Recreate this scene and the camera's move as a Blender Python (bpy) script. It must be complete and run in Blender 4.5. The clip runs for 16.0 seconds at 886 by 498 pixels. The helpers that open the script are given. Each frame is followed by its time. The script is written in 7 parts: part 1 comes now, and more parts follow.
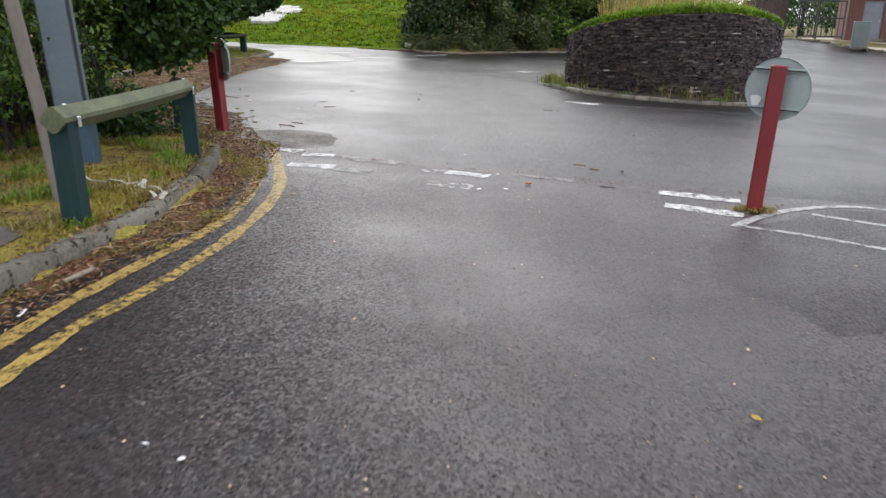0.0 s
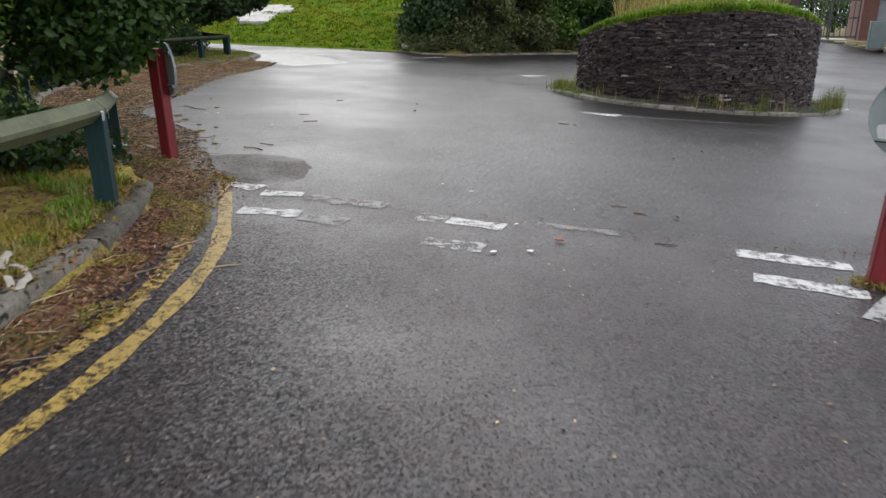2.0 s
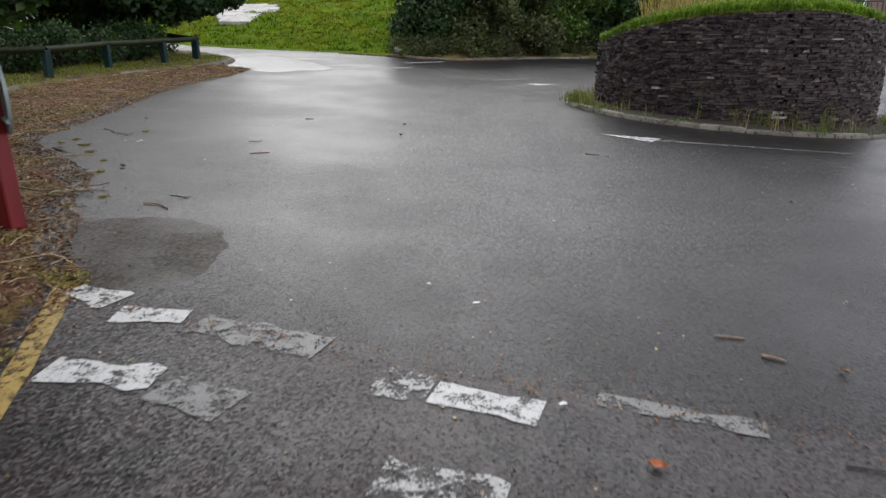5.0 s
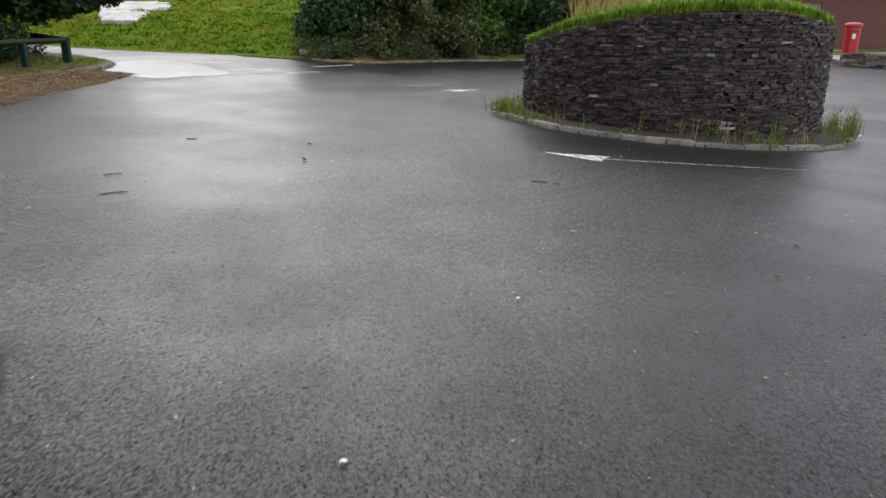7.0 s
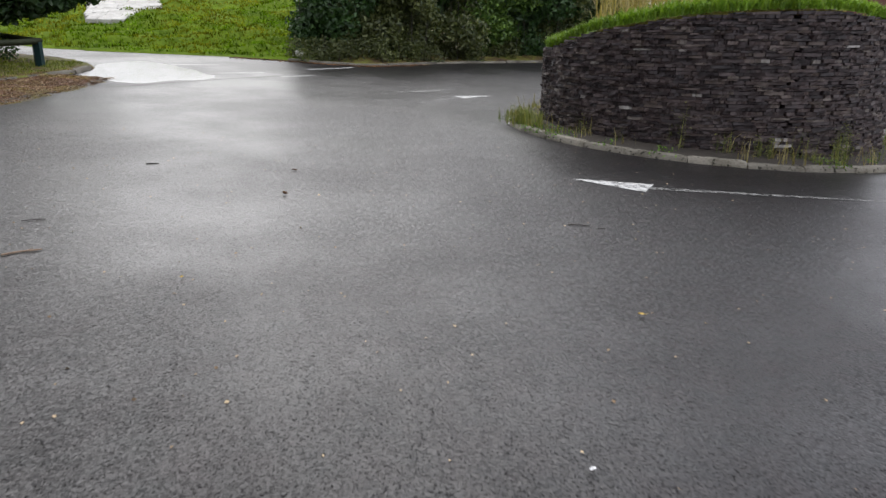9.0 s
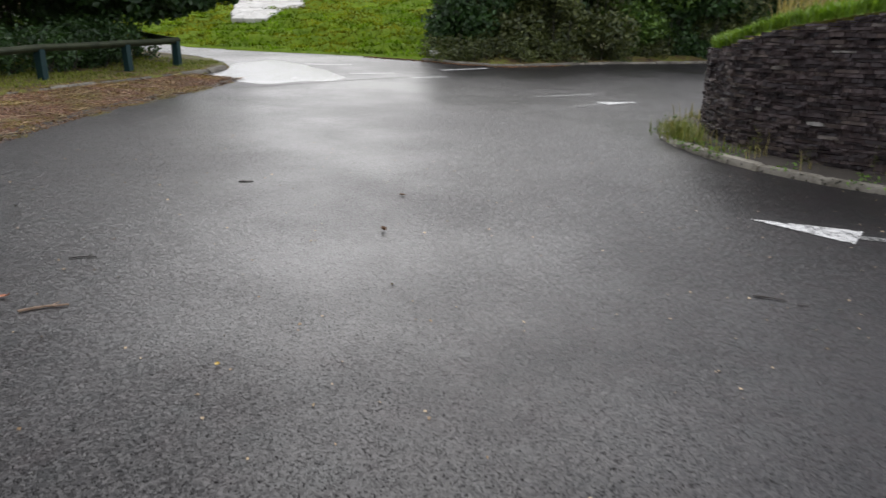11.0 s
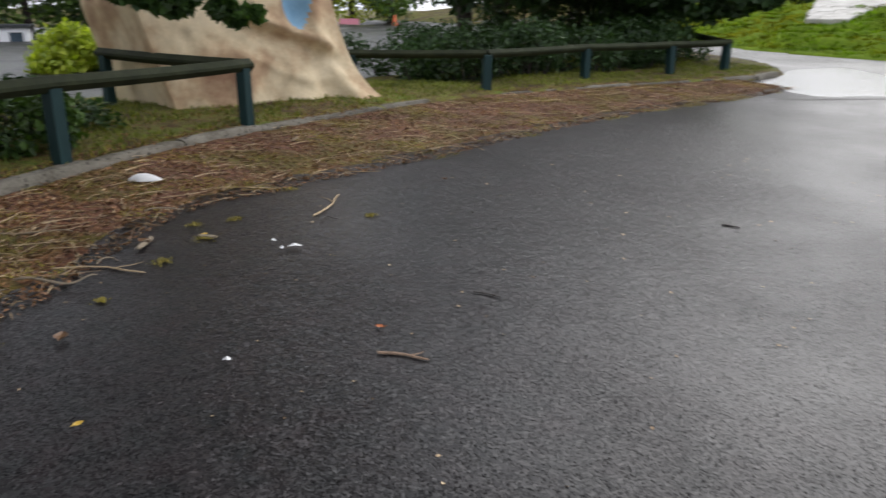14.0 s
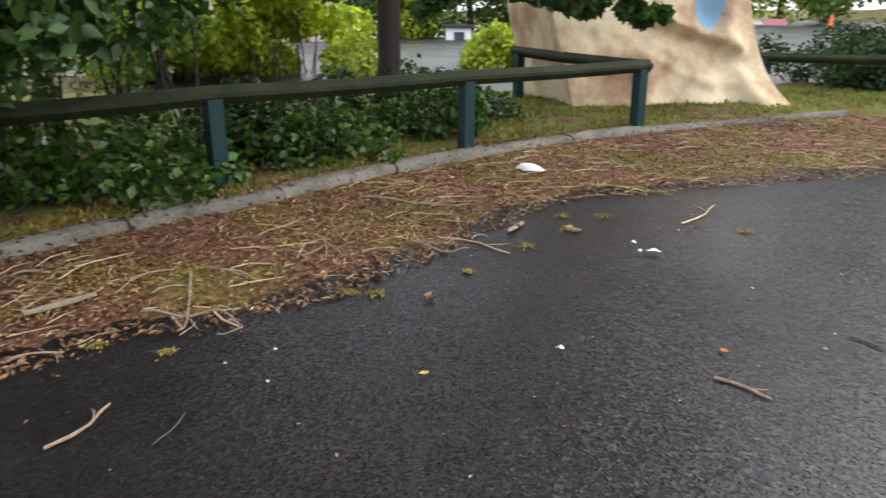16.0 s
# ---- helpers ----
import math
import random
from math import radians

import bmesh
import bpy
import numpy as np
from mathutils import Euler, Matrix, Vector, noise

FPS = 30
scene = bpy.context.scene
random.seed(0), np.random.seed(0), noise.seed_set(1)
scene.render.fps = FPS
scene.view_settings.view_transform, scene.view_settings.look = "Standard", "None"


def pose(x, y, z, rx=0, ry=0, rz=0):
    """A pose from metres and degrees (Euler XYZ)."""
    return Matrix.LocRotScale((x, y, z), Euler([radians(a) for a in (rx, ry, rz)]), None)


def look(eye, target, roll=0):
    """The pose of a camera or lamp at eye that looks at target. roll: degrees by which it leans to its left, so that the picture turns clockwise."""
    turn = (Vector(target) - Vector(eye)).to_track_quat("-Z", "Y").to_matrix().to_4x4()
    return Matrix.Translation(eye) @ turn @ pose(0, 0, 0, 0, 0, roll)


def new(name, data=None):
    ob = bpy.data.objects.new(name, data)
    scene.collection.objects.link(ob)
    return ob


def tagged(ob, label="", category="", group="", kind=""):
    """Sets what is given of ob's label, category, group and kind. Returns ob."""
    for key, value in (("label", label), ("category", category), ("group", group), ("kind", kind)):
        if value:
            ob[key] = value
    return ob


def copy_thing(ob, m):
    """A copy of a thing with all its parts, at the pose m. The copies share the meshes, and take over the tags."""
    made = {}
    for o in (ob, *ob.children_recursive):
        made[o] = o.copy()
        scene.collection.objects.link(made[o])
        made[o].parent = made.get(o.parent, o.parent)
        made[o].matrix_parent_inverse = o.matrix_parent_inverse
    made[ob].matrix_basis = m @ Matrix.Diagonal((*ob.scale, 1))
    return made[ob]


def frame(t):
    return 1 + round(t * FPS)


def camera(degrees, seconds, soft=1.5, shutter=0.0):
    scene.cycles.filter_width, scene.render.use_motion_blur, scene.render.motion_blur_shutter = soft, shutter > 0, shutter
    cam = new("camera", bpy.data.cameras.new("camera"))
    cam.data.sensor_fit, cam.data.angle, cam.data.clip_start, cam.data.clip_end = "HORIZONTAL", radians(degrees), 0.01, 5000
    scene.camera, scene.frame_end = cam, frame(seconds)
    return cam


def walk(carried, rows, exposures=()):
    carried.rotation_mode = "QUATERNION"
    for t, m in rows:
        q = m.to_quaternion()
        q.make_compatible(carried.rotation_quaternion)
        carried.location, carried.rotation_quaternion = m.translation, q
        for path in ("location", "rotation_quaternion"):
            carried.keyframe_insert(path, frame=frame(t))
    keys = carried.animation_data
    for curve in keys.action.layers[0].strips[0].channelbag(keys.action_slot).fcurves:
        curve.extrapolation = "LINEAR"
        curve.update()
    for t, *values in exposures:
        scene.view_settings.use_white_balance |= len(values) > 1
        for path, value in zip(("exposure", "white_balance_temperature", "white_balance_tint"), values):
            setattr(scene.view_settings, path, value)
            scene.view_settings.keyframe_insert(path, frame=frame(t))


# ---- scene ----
CAM = camera(64.0, 16.0, soft=1.4, shutter=0.5)
PATH = [
    (0.0, (0.000, -0.000, 1.208), 0.00, -17.57, -0.18),
    (0.5, (0.007, 0.399, 1.208), -0.02, -17.58, -0.21),
    (1.0, (0.007, 0.792, 1.210), -0.04, -17.59, -0.23),
    (1.5, (-0.002, 1.181, 1.211), -0.06, -17.59, -0.23),
    (2.0, (-0.009, 1.561, 1.213), -0.09, -17.57, -0.22),
    (2.5, (-0.011, 1.946, 1.215), -0.09, -17.58, -0.20),
    (3.0, (-0.009, 2.325, 1.214), -0.11, -17.56, -0.16),
    (3.5, (-0.003, 2.703, 1.212), -0.07, -17.56, -0.18),
    (5.8, (0.074, 4.401, 1.211), -0.61, -17.45, 0.27),
    (6.0, (0.074, 4.550, 1.210), -1.54, -17.47, 0.06),
    (6.5, (0.067, 4.928, 1.206), -4.65, -17.43, 0.20),
    (7.0, (0.058, 5.279, 1.202), -7.29, -17.40, 0.22),
    (7.5, (0.082, 5.622, 1.215), -7.91, -17.44, 0.23),
    (8.0, (0.099, 5.977, 1.225), -7.88, -17.44, 0.25),
    (8.2, (0.106, 6.113, 1.227), -7.88, -17.43, 0.30),
    (10.3, (0.229, 7.360, 1.233), -1.31, -17.69, -0.11),
    (10.5, (0.244, 7.488, 1.228), 0.23, -17.68, -0.11),
    (11.0, (0.253, 7.750, 1.228), 3.90, -17.67, -0.04),
    (11.5, (0.253, 7.993, 1.222), 8.90, -17.65, -0.09),
    (12.0, (0.247, 8.220, 1.217), 15.12, -17.62, -0.06),
    (12.5, (0.236, 8.424, 1.218), 22.33, -17.59, -0.01),
    (13.0, (0.206, 8.616, 1.215), 30.31, -17.57, 0.01),
    (13.5, (0.172, 8.795, 1.210), 38.38, -17.56, 0.07),
    (14.0, (0.142, 8.935, 1.211), 46.42, -17.56, 0.08),
    (14.5, (0.118, 8.979, 1.206), 54.69, -17.55, 0.09),
    (15.0, (0.122, 8.971, 1.206), 62.94, -17.56, 0.08),
    (15.5, (0.146, 8.990, 1.203), 71.21, -17.53, 0.06),
    (16.0, (0.194, 9.025, 1.210), 77.80, -17.55, 0.11),
]
EXPOSURES = [(0, 0.90), (3.5, 0.53), (7, 0.72), (8, 0.80), (11, 0.74), (12.5, 0.38), (13.5, 0.50), (14.5, 0.95), (16, 1.44)]
walk(CAM, [(t, pose(*eye, 90 + pitch, 0, yaw) @ pose(0, 0, 0, 0, 0, roll)) for t, eye, yaw, pitch, roll in PATH], EXPOSURES)

# ---- sky, sun ----
world = bpy.data.worlds.new("overcast_sky")
scene.world = world
world.use_nodes = True
wn, wl = world.node_tree.nodes, world.node_tree.links
sky = wn.new("ShaderNodeTexSky")
sky.sky_type, sky.sun_disc = "NISHITA", False
sky.sun_elevation, sky.sun_rotation = radians(42), radians(-6)
sky.air_density, sky.dust_density, sky.ozone_density = 1.0, 4.0, 1.0
veil = wn.new("ShaderNodeHueSaturation")
veil.inputs["Saturation"].default_value = 0.22
wl.new(sky.outputs[0], veil.inputs["Color"])
cloud = wn.new("ShaderNodeMix")
cloud.data_type = "RGBA"
cloud.inputs[0].default_value = 0.72
cloud.inputs[7].default_value = (4.85, 4.95, 5.5, 1)
wl.new(veil.outputs[0], cloud.inputs[6])
wl.new(cloud.outputs[2], wn["Background"].inputs[0])
wn["Background"].inputs[1].default_value = 0.192
sun_data = bpy.data.lights.new("sun", "SUN")
sun_data.energy, sun_data.angle, sun_data.color = 0.4, radians(60), (1.0, 0.97, 0.92)
sun = new("sun", sun_data)
sun.matrix_basis = look((-0.08, 0.738, 0.67), (0, 0, 0))

# ---- terrain ----
K_SLOPE = 0.042


def smooth(a, b, v):
    if a > b:
        return 1 - smooth(b, a, v)
    u = min(1.0, max(0.0, (v - a) / (b - a)))
    return u * u * (3 - 2 * u)


def G(x, y):
    """Height of the road surface."""
    d = min(max(y - 13, 0.0), 14.0)
    r = 0.0005 * (max(-20.0, min(y, 40.0)) - 6) + 0.0017 * d * d + min(max(y - 27, 0.0), 12.0) * 0.047
    xx = min(max(x, -14.0), 24.0)
    return -K_SLOPE * xx - 0.012 * min(max(xx - 2, 0.0), 8.0) + r + 0.33 * smooth(35, 43, y) * smooth(12, 18, x)


# the kerb line at the left, then the edge of the far bank and of the far pavement
KERB_A = [(-2.05, -14), (-2.0, 0.5), (-1.97, 2.2), (-1.93, 2.9), (-1.83, 3.3), (-1.75, 3.75), (-1.70, 4.3), (-1.71, 4.8), (-1.78, 5.4), (-1.88, 5.95), (-2.03, 6.45)]
KERB_B = [(-3.28, 7.72), (-3.52, 8.11), (-3.84, 8.64), (-4.28, 9.31), (-4.84, 10.18), (-5.38, 11.28), (-5.67, 12.09), (-5.95, 13.2), (-6.22, 14.4), (-6.3, 15.9), (-5.9, 17.95), (-5.3, 20.1), (-5.05, 21.2), (-5.15, 22.4), (-5.9, 23.4), (-7.5, 24.3), (-14.0, 26.6), (-60, 40)]
KERB_GAP = [(-2.03, 6.45), (-2.35, 6.95), (-2.8, 7.35), (-3.28, 7.72)]
FAR_EDGE = [(-60, 47.0), (-14, 29.6), (-9.5, 27.2), (-7.4, 26.3), (-5, 26.15), (-2.9, 26.05), (-1.5, 25.7), (-0.5, 25.25), (0.6, 25.15), (2.0, 26.1), (3.1, 27.1), (6.0, 28.9), (9.0, 31.0), (11.5, 36.0), (13, 46.0), (14, 90)]
RIGHT_EDGE = [(21.0, 90), (20.3, 48), (20.6, 40), (21.6, 35.5), (22.2, 33), (23.6, 29), (26, 24), (34, 18), (80, 12)]


def seg_dist(x, y, line):
    best = 1e9
    for (ax, ay), (bx, by) in zip(line, line[1:]):
        dx, dy = bx - ax, by - ay
        u = ((x - ax) * dx + (y - ay) * dy) / (dx * dx + dy * dy)
        u = 0.0 if u < 0 else 1.0 if u > 1 else u
        d = (x - ax - u * dx) ** 2 + (y - ay - u * dy) ** 2
        if d < best:
            best = d
    return math.sqrt(best)


def inside(x, y, poly):
    hit = False
    for (ax, ay), (bx, by) in zip(poly, poly[1:] + poly[:1]):
        if (ay > y) != (by > y) and x < ax + (y - ay) * (bx - ax) / (by - ay):
            hit = not hit
    return hit


LEFT_LINE = KERB_A + KERB_GAP[1:-1] + KERB_B
LEFT_POLY = LEFT_LINE + [(-400, 60), (-400, -14)]
FAR_POLY = FAR_EDGE + [(14, 400), (-400, 400), (-400, 80)]
RIGHT_POLY = RIGHT_EDGE + [(400, 10), (400, 400), (21, 400)]


OFF = {}


def prepare(points):
    """Works out off_road for many places at once."""
    pts = np.array(points, float)
    best, side = np.full(len(pts), -1e9), np.zeros(len(pts), int)
    for s, (line, poly) in enumerate(((LEFT_LINE, LEFT_POLY), (FAR_EDGE, FAR_POLY), (RIGHT_EDGE, RIGHT_POLY))):
        d2 = np.full(len(pts), 1e18)
        for (ax, ay), (bx, by) in zip(line, line[1:]):
            dx, dy = bx - ax, by - ay
            u = np.clip(((pts[:, 0] - ax) * dx + (pts[:, 1] - ay) * dy) / (dx * dx + dy * dy), 0, 1)
            d2 = np.minimum(d2, (pts[:, 0] - ax - u * dx) ** 2 + (pts[:, 1] - ay - u * dy) ** 2)
        within = np.zeros(len(pts), bool)
        for (ax, ay), (bx, by) in zip(poly, poly[1:] + poly[:1]):
            if ay != by:
                within ^= ((ay > pts[:, 1]) != (by > pts[:, 1])) & (pts[:, 0] < ax + (pts[:, 1] - ay) * (bx - ax) / (by - ay))
        d = np.sqrt(d2) * np.where(within, 1, -1)
        side = np.where(d > best, s, side)
        best = np.maximum(best, d)
    names = ("left", "far", "right")
    for p, d, k in zip(points, best, side):
        OFF[p] = (float(d), names[k])


def off_road(x, y):
    """Signed distance: positive on the verges, negative on the road. Also which verge it is."""
    if (x, y) in OFF:
        return OFF[(x, y)]
    dl = seg_dist(x, y, LEFT_LINE) * (1 if inside(x, y, LEFT_POLY) else -1)
    df = seg_dist(x, y, FAR_EDGE) * (1 if inside(x, y, FAR_POLY) else -1)
    dr = seg_dist(x, y, RIGHT_EDGE) * (1 if inside(x, y, RIGHT_POLY) else -1)
    return max((dl, "left"), (df, "far"), (dr, "right"))


def T(x, y):
    """Height of the ground sheet; it dips under the road."""
    d, side = off_road(x, y)
    g = G(x, y)
    if d < 0:
        return g - 0.06 - 0.2 * smooth(0, 0.4, -d)
    if side == "left":
        h = 0.075 + 0.03 * smooth(0, 0.5, d) - 0.055 * min(max(-7.0 - x, 0.0), 14.0) * smooth(23.0, 17.0, y)
        return g + h + 0.05 * (noise.noise((x * 0.8, y * 0.8, 3))) * smooth(0.15, 0.8, d)
    if side == "right":
        return g + 0.1
    bank = 0.03 + 0.02 * d
    rise = smooth(0.0, 2.0, 2.5 - x) * smooth(-70, -20, x)
    if d > 0.3:
        bank += rise * (0.135 * min(d - 0.3, 12))
    bank += 0.10 * smooth(0.2, 1.5, d) * noise.noise((x * 0.6, y * 0.6, 8)) + 0.17 * smooth(0.2, 1.0, d) * noise.noise((x * 1.5, y * 1.9, 5)) + 0.05 * smooth(0.2, 1.0, d) * noise.noise((x * 4, y * 4, 2))
    return g + bank


# ---- materials ----
def material(name, rough=0.6, metal=0.0, spec=0.5):
    m = bpy.data.materials.new(name)
    m.use_nodes = True
    b = m.node_tree.nodes["Principled BSDF"]
    b.inputs["Roughness"].default_value, b.inputs["Metallic"].default_value = rough, metal
    b.inputs["Specular IOR Level"].default_value = spec
    return m, m.node_tree.nodes, m.node_tree.links, b


def coords(n, l, scale=1.0, world_space=True, stretch=(1, 1, 1)):
    mp = n.new("ShaderNodeMapping")
    mp.inputs["Scale"].default_value = (scale * stretch[0], scale * stretch[1], scale * stretch[2])
    if world_space:
        l.new(n.new("ShaderNodeNewGeometry").outputs["Position"], mp.inputs[0])
    else:
        l.new(n.new("ShaderNodeTexCoord").outputs["Object"], mp.inputs[0])
    return mp.outputs[0]


def noise_tex(n, l, vec, scale, detail=4.0, rough=0.55, out="Fac"):
    t = n.new("ShaderNodeTexNoise")
    t.inputs["Scale"].default_value, t.inputs["Detail"].default_value, t.inputs["Roughness"].default_value = scale, detail, rough
    l.new(vec, t.inputs["Vector"])
    return t.outputs[out]


def ramp(n, l, fac, stops):
    r = n.new("ShaderNodeValToRGB")
    el = r.color_ramp.elements
    while len(el) < len(stops):
        el.new(0.5)
    for e, (p, c) in zip(el, stops):
        e.position = p
        e.color = (*c, 1) if isinstance(c, tuple) else (c, c, c, 1)
    l.new(fac, r.inputs[0])
    return r.outputs[0]


def mix(n, l, fac, a, b, how="MIX"):
    m = n.new("ShaderNodeMix")
    m.data_type, m.blend_type = "RGBA", how
    for socket, v in ((m.inputs[0], fac), (m.inputs[6], a), (m.inputs[7], b)):
        if isinstance(v, (int, float)):
            socket.default_value = v if socket == m.inputs[0] else (v, v, v, 1)
        elif isinstance(v, tuple):
            socket.default_value = (*v, 1)
        else:
            l.new(v, socket)
    return m.outputs[2]


def math_node(n, l, op, a, b=0.0, clamp=False):
    m = n.new("ShaderNodeMath")
    m.operation, m.use_clamp = op, clamp
    for socket, v in ((m.inputs[0], a), (m.inputs[1], b)):
        if isinstance(v, (int, float)):
            socket.default_value = v
        else:
            l.new(v, socket)
    return m.outputs[0]


def bump(n, l, b, height, strength=0.5, distance=0.01):
    u = n.new("ShaderNodeBump")
    u.inputs["Strength"].default_value, u.inputs["Distance"].default_value = strength, distance
    l.new(height, u.inputs["Height"])
    l.new(u.outputs[0], b.inputs["Normal"])


def simple(name, dark, light, scale=8.0, rough=0.6, bump_by=0.3, dist=0.004, world_space=False, metal=0.0, spec=0.5, per_object=0.0, stretch=(1, 1, 1)):
    """A surface with grain at two scales between two colours."""
    m, n, l, b = material(name, rough, metal, spec)
    v = coords(n, l, 1.0, world_space, stretch)
    a = noise_tex(n, l, v, scale, 6, 0.65)
    c = noise_tex(n, l, v, scale * 9, 4, 0.6)
    f = mix(n, l, 0.4, a, c)
    col = ramp(n, l, f, [(0.3, dark), (0.7, light)])
    if per_object:
        info = n.new("ShaderNodeObjectInfo")
        k = math_node(n, l, "MULTIPLY_ADD", info.outputs["Random"], per_object)
        k.node.inputs[2].default_value = 1.0 - per_object / 2
        col = mix(n, l, 1.0, col, k, "MULTIPLY")
    l.new(col, b.inputs["Base Color"])
    bump(n, l, b, f, bump_by, dist)
    return m


def asphalt_material(name, grain, tone, rough, gloss, damp, pits, tip):
    """Wet asphalt: a dark binder film, chips of several shades, small dark pits between them, broad damp and drier patches.
    grain: chips to the metre; rough, gloss: drier and wetter; damp: scale and bounds of the patches; tip: how far the chips are tilted."""
    m, n, l, b = material(name, 0.4, 0.0, 0.5)
    v = coords(n, l)
    warp = n.new("ShaderNodeVectorMath")
    warp.operation = "MULTIPLY_ADD"
    l.new(noise_tex(n, l, v, grain * 0.5, 2, 0.5, "Color"), warp.inputs[0])
    warp.inputs[1].default_value = (0.012, 0.012, 0.012)
    l.new(v, warp.inputs[2])
    vor = n.new("ShaderNodeTexVoronoi")
    vor.inputs["Scale"].default_value = grain
    l.new(warp.outputs[0], vor.inputs["Vector"])
    chip = ramp(n, l, vor.outputs["Color"], [(0.0, 0.55), (0.5, 0.9), (0.85, 1.3), (0.96, 2.2), (1.0, 4.5)])
    fine, mid = noise_tex(n, l, v, grain * 0.95, 2.5, 0.62), noise_tex(n, l, v, 2.2, 5, 0.6)
    pit = ramp(n, l, fine, [(pits - 0.07, 0.0), (pits + 0.03, 1.0)])
    # damp patches: broad ones, broken up by smaller ones
    broad = noise_tex(n, l, v, damp[0], 2.0, 0.45)
    small = noise_tex(n, l, v, damp[0] * 3.6, 4.0, 0.6)
    wetness = ramp(n, l, mix(n, l, 0.34, broad, small), [(damp[1], 0.0), (damp[2], 1.0)])
    wetness.node.color_ramp.interpolation = "EASE"
    col = mix(n, l, 1.0, chip, tone, "MULTIPLY")
    col = mix(n, l, 1.0, col, ramp(n, l, pit, [(0.0, 0.38), (1.0, 1.0)]), "MULTIPLY")
    col = mix(n, l, 1.0, col, ramp(n, l, mid, [(0.25, 0.75), (0.75, 1.25)]), "MULTIPLY")
    col = mix(n, l, 1.0, col, ramp(n, l, noise_tex(n, l, v, 7.5, 4, 0.55, "Color"), [(0.3, (0.82, 0.98, 0.98)), (0.7, (1.22, 1.0, 1.04))]), "MULTIPLY")
    l.new(mix(n, l, 1.0, col, mix(n, l, wetness, 1.0, 0.75), "MULTIPLY"), b.inputs["Base Color"])
    l.new(ramp(n, l, mix(n, l, 0.15, wetness, fine), [(0.08, rough[0]), (0.92, rough[1])]), b.inputs["Roughness"])
    shine = mix(n, l, 1.0, ramp(n, l, wetness, [(0.0, gloss[0]), (1.0, gloss[1])]), ramp(n, l, pit, [(0.0, 0.12), (1.0, 1.0)]), "MULTIPLY")
    l.new(shine, b.inputs["Specular IOR Level"])
    # every chip is tilted a little its own way, less so under a film of water
    bumped = n.new("ShaderNodeBump")
    bumped.inputs["Strength"].default_value, bumped.inputs["Distance"].default_value = 0.35, 0.005
    l.new(mix(n, l, 0.5, fine, pit), bumped.inputs["Height"])
    tilt = n.new("ShaderNodeVectorMath")
    tilt.operation = "MULTIPLY_ADD"
    l.new(vor.outputs["Color"], tilt.inputs[0])
    tilt.inputs[1].default_value = (tip, tip, 0.0)
    tilt.inputs[2].default_value = (-tip / 2, -tip / 2, 0.0)
    total, final, calm = n.new("ShaderNodeVectorMath"), n.new("ShaderNodeVectorMath"), n.new("ShaderNodeVectorMath")
    total.operation, final.operation, calm.operation = "ADD", "NORMALIZE", "SCALE"
    l.new(tilt.outputs[0], calm.inputs[0])
    l.new(ramp(n, l, wetness, [(0.0, 1.0), (1.0, 0.45)]), calm.inputs["Scale"])
    l.new(calm.outputs[0], total.inputs[0])
    l.new(bumped.outputs[0], total.inputs[1])
    l.new(total.outputs[0], final.inputs[0])
    l.new(final.outputs[0], b.inputs["Normal"])
    return m


MAT_ASPHALT = asphalt_material("wet_asphalt", 105, (0.0170, 0.0157, 0.0162), (0.42, 0.28), (0.22, 0.32), (0.33, 0.36, 0.64), 0.42, 0.42)
MAT_OLD = asphalt_material("worn_asphalt", 88, (0.034, 0.0292, 0.0285), (0.50, 0.34), (0.27, 0.38), (0.45, 0.36, 0.70), 0.41, 0.50)
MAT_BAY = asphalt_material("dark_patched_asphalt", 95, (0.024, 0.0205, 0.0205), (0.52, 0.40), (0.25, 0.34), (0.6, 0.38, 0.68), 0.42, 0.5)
MAT_WATER = asphalt_material("standing_rain_water", 105, (0.012, 0.012, 0.012), (0.30, 0.22), (0.85, 0.95), (1.4, 0.25, 0.45), 0.12, 0.10)


def paint_material(name, colour, keep, scale):
    """Road paint worn through to the asphalt: where it is gone the surface below shows."""
    m, n, l, b = material(name, 0.55)
    v = coords(n, l)
    a = noise_tex(n, l, v, scale, 6, 0.7)
    c = noise_tex(n, l, v, scale * 7, 4, 0.7)
    f = mix(n, l, 0.45, a, c)
    col = mix(n, l, ramp(n, l, c, [(0.3, 0.0), (0.7, 1.0)]), tuple(v * 0.62 for v in colour), colour)
    l.new(col, b.inputs["Base Color"])
    bump(n, l, b, c, 0.4, 0.002)
    cut = ramp(n, l, f, [(keep, 1.0), (keep + 0.05, 0.0)])
    mixer, clear = n.new("ShaderNodeMixShader"), n.new("ShaderNodeBsdfTransparent")
    l.new(cut, mixer.inputs[0])
    l.new(clear.outputs[0], mixer.inputs[1])
    l.new(b.outputs[0], mixer.inputs[2])
    l.new(mixer.outputs[0], n["Material Output"].inputs[0])
    return m


MAT_WHITE = paint_material("white_road_paint", (0.64, 0.64, 0.62), 0.505, 14)
MAT_WORN = paint_material("worn_white_road_paint", (0.46, 0.46, 0.44), 0.458, 12)
MAT_FAINT = paint_material("faint_white_road_paint", (0.40, 0.40, 0.39), 0.515, 10)
MAT_DULL = paint_material("dull_thin_road_paint", (0.22, 0.22, 0.21), 0.49, 14)
MAT_YELLOW = paint_material("yellow_road_paint", (0.45, 0.31, 0.08), 0.515, 24)
MAT_YELLOW_WORN = paint_material("flaked_yellow_road_paint", (0.50, 0.345, 0.085), 0.490, 22)


